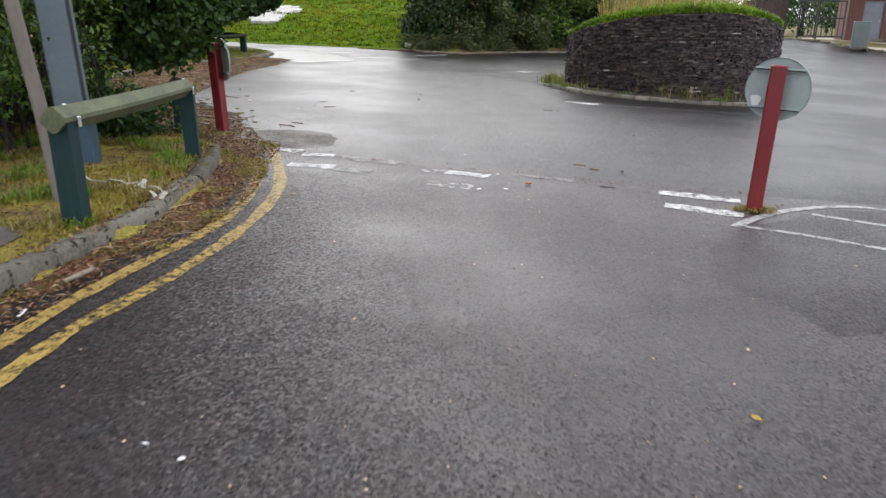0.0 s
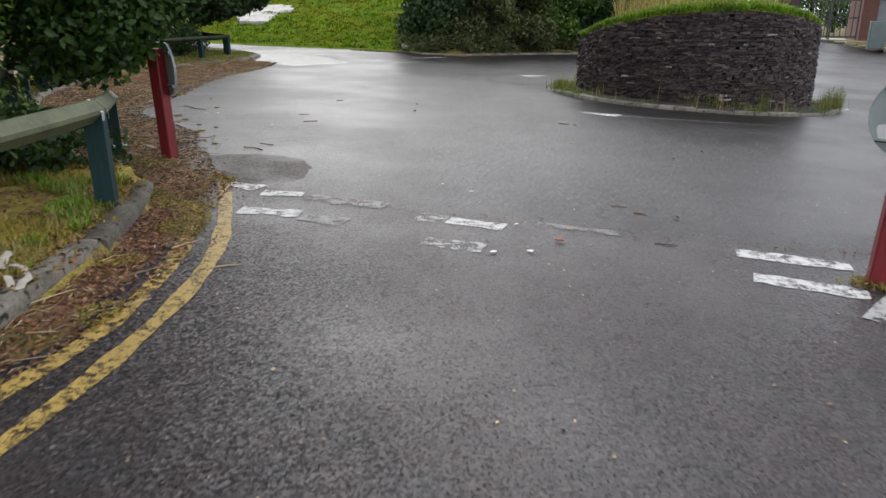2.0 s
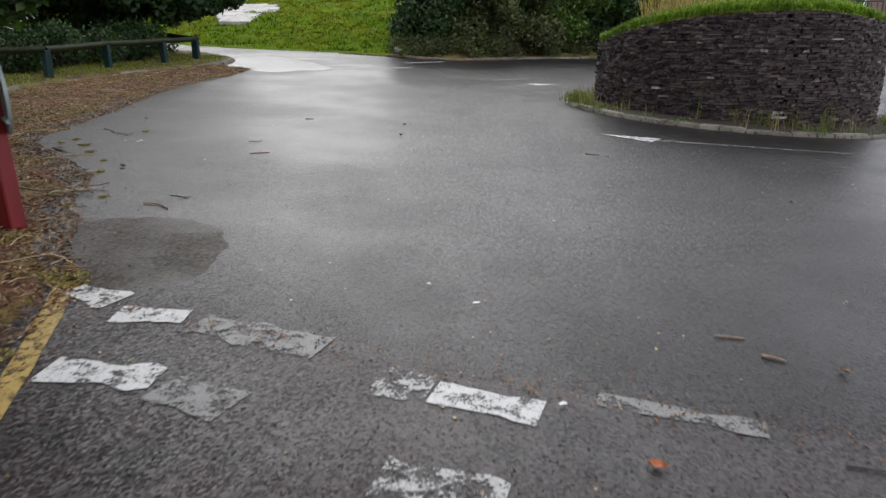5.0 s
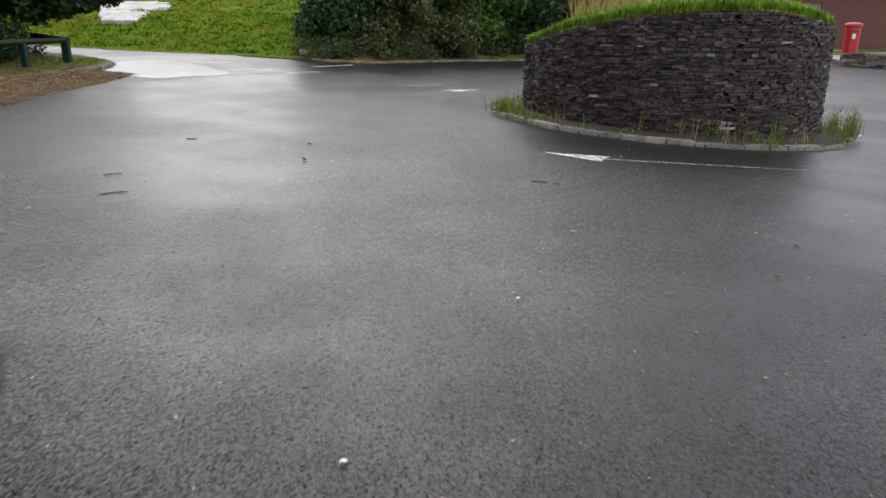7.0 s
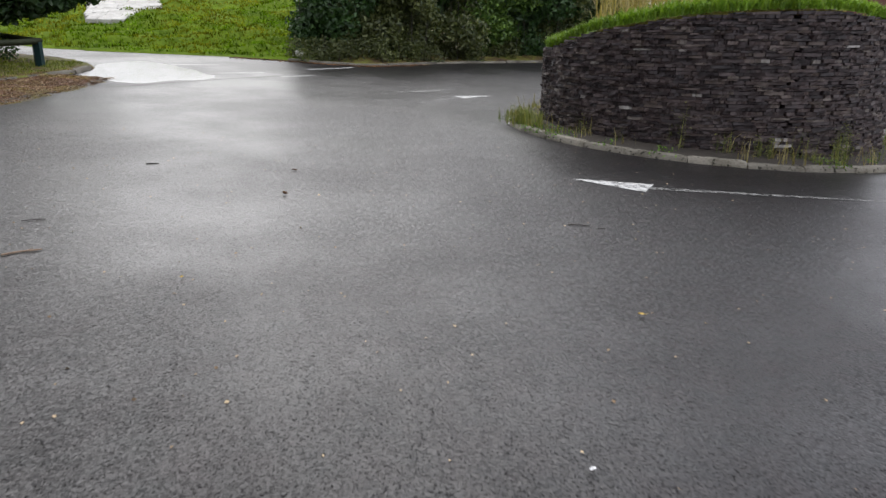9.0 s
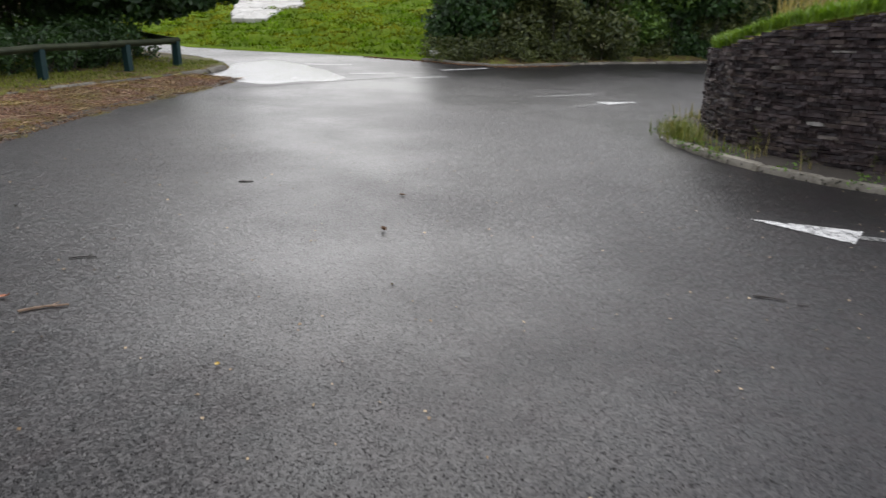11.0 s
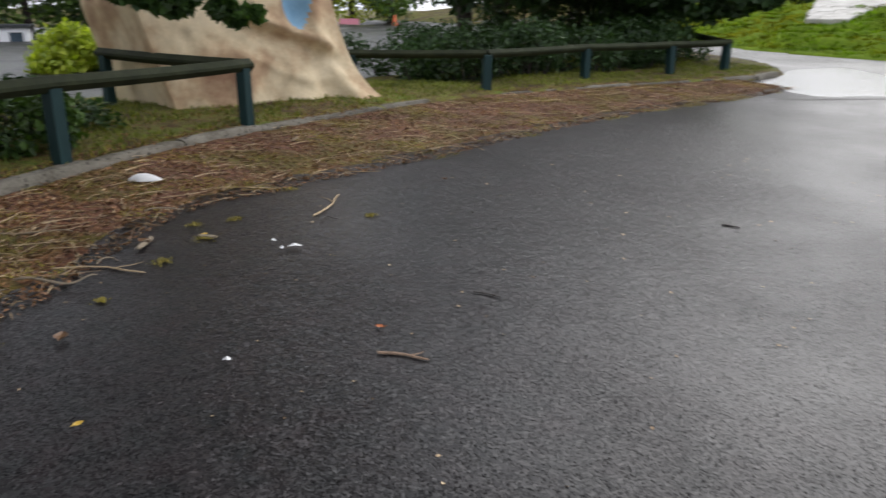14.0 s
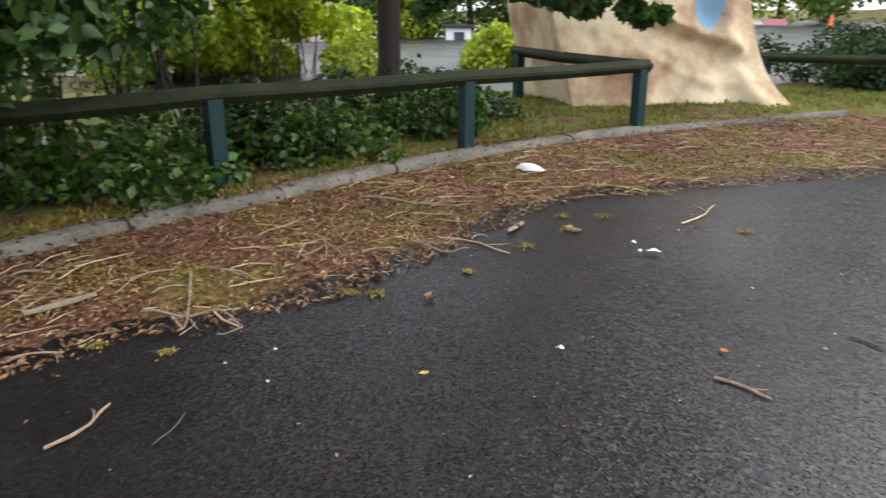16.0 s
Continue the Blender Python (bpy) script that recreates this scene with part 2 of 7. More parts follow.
def ground_material(name, stops):
    m, n, l, b = material(name, 0.85, 0, 0.25)
    v = coords(n, l)
    a, c, d = noise_tex(n, l, v, 0.9, 6, 0.65), noise_tex(n, l, v, 7, 6, 0.7), noise_tex(n, l, v, 60, 4, 0.7)
    col = ramp(n, l, mix(n, l, 0.5, a, c), stops)
    col = mix(n, l, 1.0, col, ramp(n, l, d, [(0.3, 0.35), (0.7, 1.6)]), "MULTIPLY")
    l.new(col, b.inputs["Base Color"])
    bump(n, l, b, mix(n, l, 0.5, c, d), 1.0, 0.03)
    return m


MAT_GROUND = ground_material("mossy_verge", [(0.33, (0.05, 0.032, 0.018)), (0.42, (0.15, 0.10, 0.045)), (0.50, (0.32, 0.25, 0.055)), (0.58, (0.30, 0.27, 0.045)), (0.70, (0.15, 0.19, 0.03))])
MAT_STRIP = ground_material("grass_and_soil", [(0.36, (0.035, 0.022, 0.013)), (0.45, (0.085, 0.055, 0.025)), (0.53, (0.14, 0.13, 0.025)), (0.64, (0.10, 0.16, 0.02))])
MAT_BANK = simple("bank_turf", (0.035, 0.070, 0.005), (0.16, 0.235, 0.013), 1.1, 0.9, 0.9, 0.05, world_space=True, spec=0.05)


def leaf_material(name, dark, light, rough=0.45, back=0.25, patch=None, spec=0.4):
    m, n, l, b = material(name, rough, 0, spec)
    g = n.new("ShaderNodeNewGeometry")
    col = ramp(n, l, g.outputs["Random Per Island"], [(0.0, dark), (1.0, light)])
    v = coords(n, l)
    col = mix(n, l, 1.0, col, ramp(n, l, noise_tex(n, l, v, 1.3, 3), [(0.3, 0.65), (0.7, 1.35)]), "MULTIPLY")
    if patch:
        col = mix(n, l, ramp(n, l, noise_tex(n, l, v, 0.55, 5, 0.65), [(0.43, 0.0), (0.56, 0.8)]), col, patch)
        # dark blotches multiplied into the colour stand in for shading of the furrows
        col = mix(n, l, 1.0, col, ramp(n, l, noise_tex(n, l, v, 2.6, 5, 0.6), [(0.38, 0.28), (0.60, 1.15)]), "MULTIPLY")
    l.new(col, b.inputs["Base Color"])
    tr = n.new("ShaderNodeBsdfTranslucent")
    l.new(mix(n, l, 1.0, col, (1.2, 1.3, 0.6), "MULTIPLY"), tr.inputs[0])
    mixer = n.new("ShaderNodeMixShader")
    mixer.inputs[0].default_value = back
    l.new(b.outputs[0], mixer.inputs[1])
    l.new(tr.outputs[0], mixer.inputs[2])
    l.new(mixer.outputs[0], n["Material Output"].inputs[0])
    return m


MAT_LEAF_DARK = leaf_material("dark_tree_leaves", (0.018, 0.045, 0.014), (0.045, 0.095, 0.022))
MAT_LEAF_TREE = leaf_material("broad_tree_leaves", (0.021, 0.052, 0.014), (0.068, 0.135, 0.028))
MAT_LEAF_LOW = leaf_material("ground_plant_leaves", (0.016, 0.044, 0.008), (0.085, 0.165, 0.020))
MAT_LEAF_MID = leaf_material("shrub_leaves", (0.028, 0.066, 0.012), (0.13, 0.215, 0.036))
MAT_LEAF_FRESH = leaf_material("fresh_green_leaves", (0.045, 0.12, 0.014), (0.15, 0.27, 0.03))
MAT_LEAF_BRIGHT = leaf_material("bright_yellow_green_leaves", (0.22, 0.30, 0.02), (0.46, 0.52, 0.05), 0.45, 0.35)
MAT_LEAF_BROWN = leaf_material("brownish_shrub_leaves", (0.036, 0.050, 0.016), (0.125, 0.14, 0.045))
MAT_GRASS = leaf_material("grass_blades", (0.09, 0.17, 0.014), (0.20, 0.30, 0.03), 0.55)
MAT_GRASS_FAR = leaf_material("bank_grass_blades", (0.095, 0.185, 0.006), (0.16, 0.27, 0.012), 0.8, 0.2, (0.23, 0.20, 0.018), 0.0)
MAT_WEED = leaf_material("tired_weed_leaves", (0.07, 0.10, 0.02), (0.24, 0.24, 0.07), 0.6)
MAT_VERGE = leaf_material("tired_verge_grass", (0.075, 0.105, 0.012), (0.21, 0.225, 0.028), 0.6)
MAT_MOSS = leaf_material("mossy_grass_blades", (0.18, 0.15, 0.024), (0.37, 0.30, 0.062), 0.6)
MAT_DRY = leaf_material("dry_grass_stems", (0.20, 0.16, 0.06), (0.38, 0.32, 0.14), 0.6)
MAT_LITTER = leaf_material("fallen_brown_leaves", (0.045, 0.019, 0.011), (0.31, 0.16, 0.072), 0.6, 0.1)
MAT_STRAW = leaf_material("pale_dead_twigs", (0.20, 0.13, 0.07), (0.60, 0.46, 0.28), 0.65, 0.0)
MAT_PETAL = leaf_material("white_petals", (0.6, 0.6, 0.58), (0.8, 0.8, 0.78), 0.5)
MAT_ROPE = simple("grey_webbing", (0.32, 0.29, 0.23), (0.52, 0.49, 0.42), 30, 0.8, 0.4, 0.002)
MAT_BRANCH = simple("bleached_dead_wood", (0.09, 0.072, 0.05), (0.34, 0.275, 0.19), 22, 0.8, 0.5, 0.002)
MAT_BARK = simple("dark_bark", (0.012, 0.009, 0.007), (0.040, 0.030, 0.024), 14, 0.85, 0.8, 0.02, stretch=(1, 1, 0.25))
MAT_TIMBER_GREEN = simple("green_painted_timber", (0.008, 0.024, 0.025), (0.017, 0.046, 0.047), 7, 0.6, 0.35, 0.004, spec=0.2, stretch=(1, 1, 0.2))
MAT_RAIL = simple("algae_covered_timber", (0.035, 0.045, 0.026), (0.15, 0.165, 0.08), 5, 0.7, 0.4, 0.005)
MAT_RAIL_DARK = simple("dark_stained_timber", (0.008, 0.011, 0.006), (0.038, 0.045, 0.021), 5, 0.75, 0.4, 0.005, spec=0.15)
MAT_RED = simple("red_painted_timber", (0.12, 0.010, 0.012), (0.24, 0.018, 0.022), 6, 0.45, 0.3, 0.003, stretch=(1, 1, 0.2))
MAT_STEEL = simple("galvanised_steel", (0.33, 0.36, 0.36), (0.48, 0.52, 0.51), 5, 0.42, 0.15, 0.001, metal=0.35)
MAT_SIGN = simple("grey_sign_back", (0.26, 0.32, 0.31), (0.36, 0.42, 0.40), 4, 0.5, 0.1, 0.001, metal=0.1)


def kerb_material(name, shade):
    m, n, l, b = material(name, 0.85, 0, 0.3)
    v = coords(n, l)
    f1, f2, f3 = noise_tex(n, l, v, 3.5, 5, 0.6), noise_tex(n, l, v, 45, 4, 0.7), noise_tex(n, l, v, 22, 3, 0.55)
    col = ramp(n, l, mix(n, l, 0.4, f1, f2), [(0.30, (0.055, 0.050, 0.034)), (0.42, (0.14, 0.125, 0.095)), (0.52, (0.235, 0.215, 0.175)), (0.72, (0.34, 0.315, 0.26))])
    pit = ramp(n, l, f3, [(0.35, 0.0), (0.40, 1.0)])
    col = mix(n, l, pit, (0.03, 0.028, 0.018), col)
    info = n.new("ShaderNodeObjectInfo")
    k = math_node(n, l, "MULTIPLY_ADD", info.outputs["Random"], 0.35)
    k.node.inputs[2].default_value = shade
    l.new(mix(n, l, 1.0, col, k, "MULTIPLY"), b.inputs["Base Color"])
    bump(n, l, b, mix(n, l, 0.5, pit, f2), 0.7, 0.008)
    return m


MAT_KERB = kerb_material("old_concrete", 0.50)
MAT_KERB_PALE = kerb_material("pale_concrete_edging", 0.66)


def litter_material():
    m, n, l, b = material("leaf_mould", 0.8, 0, 0.3)
    v = coords(n, l)
    f1, f2, f3 = noise_tex(n, l, v, 1.8, 5, 0.6), noise_tex(n, l, v, 26, 5, 0.7), noise_tex(n, l, v, 3.1, 4, 0.6, "Color")
    brown = ramp(n, l, f2, [(0.3, (0.022, 0.010, 0.007)), (0.48, (0.095, 0.040, 0.022)), (0.6, (0.20, 0.098, 0.052)), (0.72, (0.33, 0.22, 0.13))])
    moss = ramp(n, l, f2, [(0.3, (0.035, 0.03, 0.006)), (0.7, (0.19, 0.16, 0.025))])
    col = mix(n, l, ramp(n, l, f1, [(0.49, 0.0), (0.60, 0.9)]), brown, moss)
    l.new(mix(n, l, 1.0, col, ramp(n, l, f3, [(0.3, (0.8, 0.85, 0.9)), (0.7, (1.25, 1.1, 1.0))]), "MULTIPLY"), b.inputs["Base Color"])
    bump(n, l, b, f2, 1.0, 0.02)
    return m


MAT_LITTER_BASE = litter_material()
MAT_FOOTPATH = simple("cracked_grey_path", (0.07, 0.062, 0.055), (0.14, 0.125, 0.11), 4, 0.75, 0.5, 0.006, world_space=True)
MAT_BOX = simple("blue_grey_painted_metal", (0.10, 0.135, 0.16), (0.15, 0.19, 0.215), 3, 0.5, 0.1, 0.002)
MAT_BOX_BLUE = simple("blue_painted_metal", (0.03, 0.065, 0.10), (0.05, 0.095, 0.14), 3, 0.5, 0.1, 0.002)
MAT_POLE = simple("weathered_wooden_pole", (0.10, 0.085, 0.07), (0.24, 0.21, 0.18), 7, 0.8, 0.5, 0.005, stretch=(1, 1, 0.15))
MAT_SOIL = simple("dark_soil", (0.02, 0.016, 0.012), (0.05, 0.04, 0.028), 6, 0.9, 0.8, 0.02, world_space=True)
MAT_SILT_DRY = asphalt_material("brown_silt_film", 60, (0.034, 0.0285, 0.021), (0.60, 0.46), (0.14, 0.24), (1.2, 0.4, 0.66), 0.36, 0.3)
MAT_SILT = paint_material("grey_silt", (0.020, 0.0175, 0.0135), 0.545, 7.0)
MAT_PAPER = simple("white_paper", (0.66, 0.66, 0.66), (0.82, 0.82, 0.82), 10, 0.7, 0.4, 0.004)


def slate_material():
    m, n, l, b = material("dark_slate", 0.6, 0, 0.45)
    v = coords(n, l)
    info = n.new("ShaderNodeObjectInfo")
    g = n.new("ShaderNodeNewGeometry")
    r = math_node(n, l, "FRACT", math_node(n, l, "ADD", info.outputs["Random"], g.outputs["Random Per Island"]))
    a = noise_tex(n, l, v, 14, 6, 0.65)
    col = ramp(n, l, r, [(0.0, (0.016, 0.011, 0.012)), (0.35, (0.034, 0.023, 0.023)), (0.7, (0.058, 0.040, 0.038)), (0.94, (0.088, 0.066, 0.056)), (0.985, (0.13, 0.11, 0.095)), (1.0, (0.30, 0.28, 0.26))])
    col = mix(n, l, 1.0, col, ramp(n, l, a, [(0.25, 0.6), (0.75, 1.45)]), "MULTIPLY")
    l.new(col, b.inputs["Base Color"])
    bump(n, l, b, a, 0.7, 0.008)
    return m


MAT_SLATE = slate_material()


def sculpture_material():
    m, n, l, b = material("beige_painted_concrete", 0.75, 0, 0.3)
    v = coords(n, l, 1.0, True)
    a = noise_tex(n, l, v, 1.1, 6, 0.62)
    c = noise_tex(n, l, v, 9, 6, 0.7)
    col = ramp(n, l, a, [(0.34, (0.28, 0.16, 0.095)), (0.44, (0.47, 0.33, 0.20)), (0.53, (0.64, 0.52, 0.34)), (0.75, (0.72, 0.62, 0.44))])
    col = mix(n, l, 1.0, col, ramp(n, l, c, [(0.25, 0.8), (0.75, 1.12)]), "MULTIPLY")
    l.new(col, b.inputs["Base Color"])
    bump(n, l, b, mix(n, l, 0.3, a, c), 0.6, 0.03)
    return m


MAT_SCULPT = sculpture_material()
MAT_PATCH = simple("pale_blue_paint", (0.16, 0.33, 0.50), (0.26, 0.45, 0.60), 3, 0.6, 0.2, 0.004)
MAT_CHALK = simple("white_painted_stones", (0.30, 0.28, 0.245), (0.60, 0.59, 0.55), 4, 0.8, 0.6, 0.02, world_space=True, per_object=0.2)
MAT_PAVE = simple("beige_paving", (0.26, 0.23, 0.19), (0.40, 0.36, 0.30), 2, 0.7, 0.3, 0.004, world_space=True)
MAT_BRICK = simple("red_brown_brick", (0.09, 0.04, 0.032), (0.19, 0.085, 0.065), 6, 0.8, 0.5, 0.006, per_object=0.4)
MAT_BOARD = simple("dark_brown_boards", (0.035, 0.018, 0.016), (0.075, 0.04, 0.034), 3, 0.6, 0.4, 0.004, stretch=(1, 1, 0.15), per_object=0.4)
MAT_BLACK = simple("black_painted_steel", (0.012, 0.014, 0.016), (0.03, 0.034, 0.036), 5, 0.45, 0.2, 0.002)
MAT_POST_RED = simple("gloss_red_paint", (0.30, 0.012, 0.015), (0.48, 0.02, 0.025), 3, 0.3, 0.1, 0.001)
MAT_DOOR = simple("grey_blue_door_paint", (0.13, 0.15, 0.17), (0.22, 0.24, 0.26), 3, 0.5, 0.1, 0.002)
MAT_CABINET = simple("grey_green_cabinet_paint", (0.10, 0.14, 0.13), (0.17, 0.21, 0.20), 3, 0.5, 0.1, 0.002)
MAT_RENDER_WALL = simple("pinkish_rendered_wall", (0.42, 0.34, 0.30), (0.58, 0.49, 0.44), 2, 0.8, 0.3, 0.005)
MAT_WHITE_PANEL = simple("white_painted_panel", (0.68, 0.69, 0.70), (0.82, 0.83, 0.84), 2, 0.5, 0.1, 0.002)
MAT_GLASS_DARK = simple("dark_window_glass", (0.02, 0.035, 0.05), (0.06, 0.09, 0.12), 2, 0.12, 0.02, 0.001)
MAT_ORANGE = simple("orange_plastic", (0.55, 0.10, 0.03), (0.75, 0.18, 0.05), 3, 0.5, 0.1, 0.002)
MAT_PINK = simple("pink_board", (0.62, 0.20, 0.26), (0.75, 0.32, 0.38), 3, 0.5, 0.1, 0.002)

# ---- mesh helpers ----
rng = np.random.default_rng(7)


class Build:
    """Gathers vertices and faces of one mesh."""

    def __init__(self):
        self.v, self.f, self.m = [], [], []

    def add(self, verts, faces, slot=0):
        k = len(self.v)
        self.v += [tuple(p) for p in verts]
        self.f += [tuple(i + k for i in f) for f in faces]
        self.m += [slot] * len(faces)
        return self

    def box(self, size, at=(0, 0, 0), turn=0.0, bevel=0.0, slot=0, top=1.0):
        """A box with chamfered upright and top edges, centred on x and y, standing on at. top: scale of its top."""
        sx, sy, sz = size[0] / 2, size[1] / 2, size[2]
        b = min(bevel, sx * 0.8, sy * 0.8, sz * 0.45)
        c, s = math.cos(turn), math.sin(turn)
        rings = []
        for z, inset, k in ((0, 0, 1.0), (sz - b, 0, top), (sz, b, top)) if b else ((0, 0, 1.0), (sz, 0, top)):
            x, y = (sx - inset) * k, (sy - inset) * k
            if b:
                ring = [(x - b, -y), (x, -y + b), (x, y - b), (x - b, y), (-x + b, y), (-x, y - b), (-x, -y + b), (-x + b, -y)]
            else:
                ring = [(x, -y), (x, y), (-x, y), (-x, -y)]
            rings.append([(at[0] + px * c - py * s, at[1] + px * s + py * c, at[2] + z) for px, py in ring])
        n = len(rings[0])
        verts = [p for r in rings for p in r]
        faces = [tuple(range(n))[::-1], tuple(range((len(rings) - 1) * n, len(rings) * n))]
        for k in range(len(rings) - 1):
            faces += [(k * n + i, k * n + (i + 1) % n, (k + 1) * n + (i + 1) % n, (k + 1) * n + i) for i in range(n)]
        return self.add(verts, faces, slot)

    def tube(self, points, radii, seg=8, slot=0, flat=1.0):
        pts = [Vector(p) for p in points]
        rings = []
        for i, p in enumerate(pts):
            d = (pts[min(i + 1, len(pts) - 1)] - pts[max(i - 1, 0)]).normalized()
            a = d.cross(Vector((0.31, 0.17, 0.93)))
            if a.length < 0.05:
                a = d.cross(Vector((1, 0, 0)))
            a.normalize()
            b = d.cross(a)
            r = radii[i] if isinstance(radii, (list, tuple)) else radii
            rings.append([p + a * r * math.cos(2 * math.pi * k / seg) + b * r * flat * math.sin(2 * math.pi * k / seg) for k in range(seg)])
        verts = [q for r in rings for q in r]
        faces = [tuple(range(seg))[::-1], tuple(range((len(rings) - 1) * seg, len(rings) * seg))]
        for k in range(len(rings) - 1):
            faces += [(k * seg + i, k * seg + (i + 1) % seg, (k + 1) * seg + (i + 1) % seg, (k + 1) * seg + i) for i in range(seg)]
        return self.add(verts, faces, slot)

    def mesh(self, name, mats, smooth_by=None):
        me = bpy.data.meshes.new(name)
        me.from_pydata(self.v, [], self.f)
        for mt in mats if isinstance(mats, (list, tuple)) else [mats]:
            me.materials.append(mt)
        me.polygons.foreach_set("material_index", self.m)
        if smooth_by is not None:
            me.polygons.foreach_set("use_smooth", [True] * len(self.f))
            me.set_sharp_from_angle(angle=radians(smooth_by))
        me.update()
        return me


def part(name, build, mats, parent=None, label="", at=None, smooth_by=None):
    ob = new(name, build.mesh(name, mats, smooth_by) if isinstance(build, Build) else build)
    if parent:
        ob.parent = parent
    if at is not None:
        ob.matrix_basis = at
    if label:
        ob["label"] = label
    return ob


def empty(name, m, label, category, group="", kind=""):
    ob = new(name)
    ob.matrix_basis = m
    return tagged(ob, label, category, group, kind)


def quick_mesh(name, verts, faces, mat):
    """A mesh from numpy arrays of vertices and equal-sided faces."""
    me = bpy.data.meshes.new(name)
    nf, k = faces.shape
    me.vertices.add(len(verts))
    me.vertices.foreach_set("co", verts.astype(np.float32).ravel())
    me.loops.add(nf * k)
    me.loops.foreach_set("vertex_index", faces.astype(np.int32).ravel())
    me.polygons.add(nf)
    me.polygons.foreach_set("loop_start", np.arange(0, nf * k, k, dtype=np.int32))
    me.materials.append(mat)
    me.update(calc_edges=True)
    me.validate()
    return me


def unit(v):
    return v / np.maximum(np.linalg.norm(v, axis=1, keepdims=True), 1e-9)


def leaves(name, at, mat, size=0.07, aspect=0.55, up=0.5, out=None, seed=1, droop=0.25):
    """Folded pointed leaves at the places at: six points and four triangles each."""
    r = np.random.default_rng(seed)
    n = len(at)
    normal = r.normal(size=(n, 3))
    normal[:, 2] += up * 2
    if out is not None:
        normal += out * 0.8
    normal = unit(normal)
    along = unit(np.cross(normal, r.normal(size=(n, 3))))
    along[:, 2] -= droop
    along = unit(along)
    side = unit(np.cross(normal, along))
    normal = np.cross(along, side)
    s = size * r.uniform(0.55, 1.3, (n, 1))
    w = s * aspect * 0.5
    base, tip = at - along * s * 0.5, at + along * s * 0.5 - normal * s * 0.12
    left, right = at - side * w + normal * s * 0.10 - along * s * 0.05, at + side * w + normal * s * 0.10 - along * s * 0.05
    verts = np.stack([base, right, tip, left], 1).reshape(-1, 3)
    k = np.arange(n)[:, None] * 4
    faces = np.concatenate([k + [0, 1, 2], k + [0, 2, 3]], 1).reshape(-1, 3)
    return quick_mesh(name, verts, faces, mat)


def blades(name, at, mat, height=0.08, width=0.006, lean=0.5, seed=1):
    """Bent grass blades standing at the places at: a quad and a triangle each."""
    r = np.random.default_rng(seed)
    n = len(at)
    a = r.uniform(0, 2 * np.pi, n)
    d = np.stack([np.cos(a), np.sin(a), 0 * a], 1)
    sd = np.stack([-np.sin(a), np.cos(a), 0 * a], 1)
    h = (height * (r.uniform(0.45, 1.3, n) if np.ndim(height) == 0 else 1.0))[:, None]
    l = (lean * r.uniform(0.1, 1.0, n))[:, None]
    w = width * r.uniform(0.6, 1.4, (n, 1))
    z = np.array([[0, 0, 1.0]])
    mid = at + z * h * 0.6 + d * h * l * 0.35
    tip = at + z * h * (1 - 0.35 * l) + d * h * l
    verts = np.stack([at - sd * w, at + sd * w, mid + sd * w * 0.7, mid - sd * w * 0.7, tip], 1).reshape(-1, 3)
    k = np.arange(n)[:, None] * 5
    faces = np.concatenate([k + [0, 1, 2], k + [0, 2, 3], k + [3, 2, 4]], 1).reshape(-1, 3)
    return quick_mesh(name, verts, faces, mat)


def clump_points(centres, radii, count, seed, shell=0.55, squash=0.8):
    """Points in lumps: denser towards each lump's skin. Also the outward direction."""
    r = np.random.default_rng(seed)
    c = np.asarray(centres, float)
    rad = np.asarray(radii, float)
    weight = rad ** 1.35
    pick = r.choice(len(c), count, p=weight / weight.sum())
    d = unit(r.normal(size=(count, 3)))
    k = shell + (1 - shell) * r.uniform(0, 1, (count, 1)) ** 0.7
    k *= r.uniform(0.8, 1.12, (count, 1))
    off = d * k * rad[pick][:, None]
    off[:, 2] *= squash
    return c[pick] + off, d


def resample(line, step):
    out, carry = [Vector(line[0])], 0.0
    for a, b in zip(line, line[1:]):
        a, b = Vector(a), Vector(b)
        length, pos = (b - a).length, step - carry
        while pos <= length:
            out.append(a.lerp(b, pos / length))
            pos += step
        carry = length - (pos - step)
    return out


def curved(line, per=6):
    """A smooth line through the given points."""
    p = [Vector(q) for q in line]
    out = []
    for i in range(len(p) - 1):
        a, b, c, d = p[max(i - 1, 0)], p[i], p[i + 1], p[min(i + 2, len(p) - 1)]
        for k in range(per):
            t = k / per
            out.append(0.5 * ((2 * b) + (c - a) * t + (2 * a - 5 * b + 4 * c - d) * t * t + (3 * b - a - 3 * c + d) * t ** 3))
    return out + [p[-1]]


def structure(name, me, label, category):
    return tagged(new(name, me), label, category, kind="structure")


# ---- the ground sheet, the road and what is painted on it ----
def axis(spans):
    out = []
    for a, b, step in spans:
        n = max(1, round((b - a) / step))
        out += [a + (b - a) * i / n for i in range(n)]
    return out + [spans[-1][1]]


def sheet(name, xs, ys, height, mat):
    prepare([(x, y) for y in ys for x in xs])
    verts = np.array([(x, y, height(x, y)) for y in ys for x in xs])
    nx = len(xs)
    faces = np.array([(j * nx + i, j * nx + i + 1, (j + 1) * nx + i + 1, (j + 1) * nx + i) for j in range(len(ys) - 1) for i in range(nx - 1)])
    me = quick_mesh(name, verts, faces, mat)
    me.polygons.foreach_set("use_smooth", [True] * len(faces))
    return me


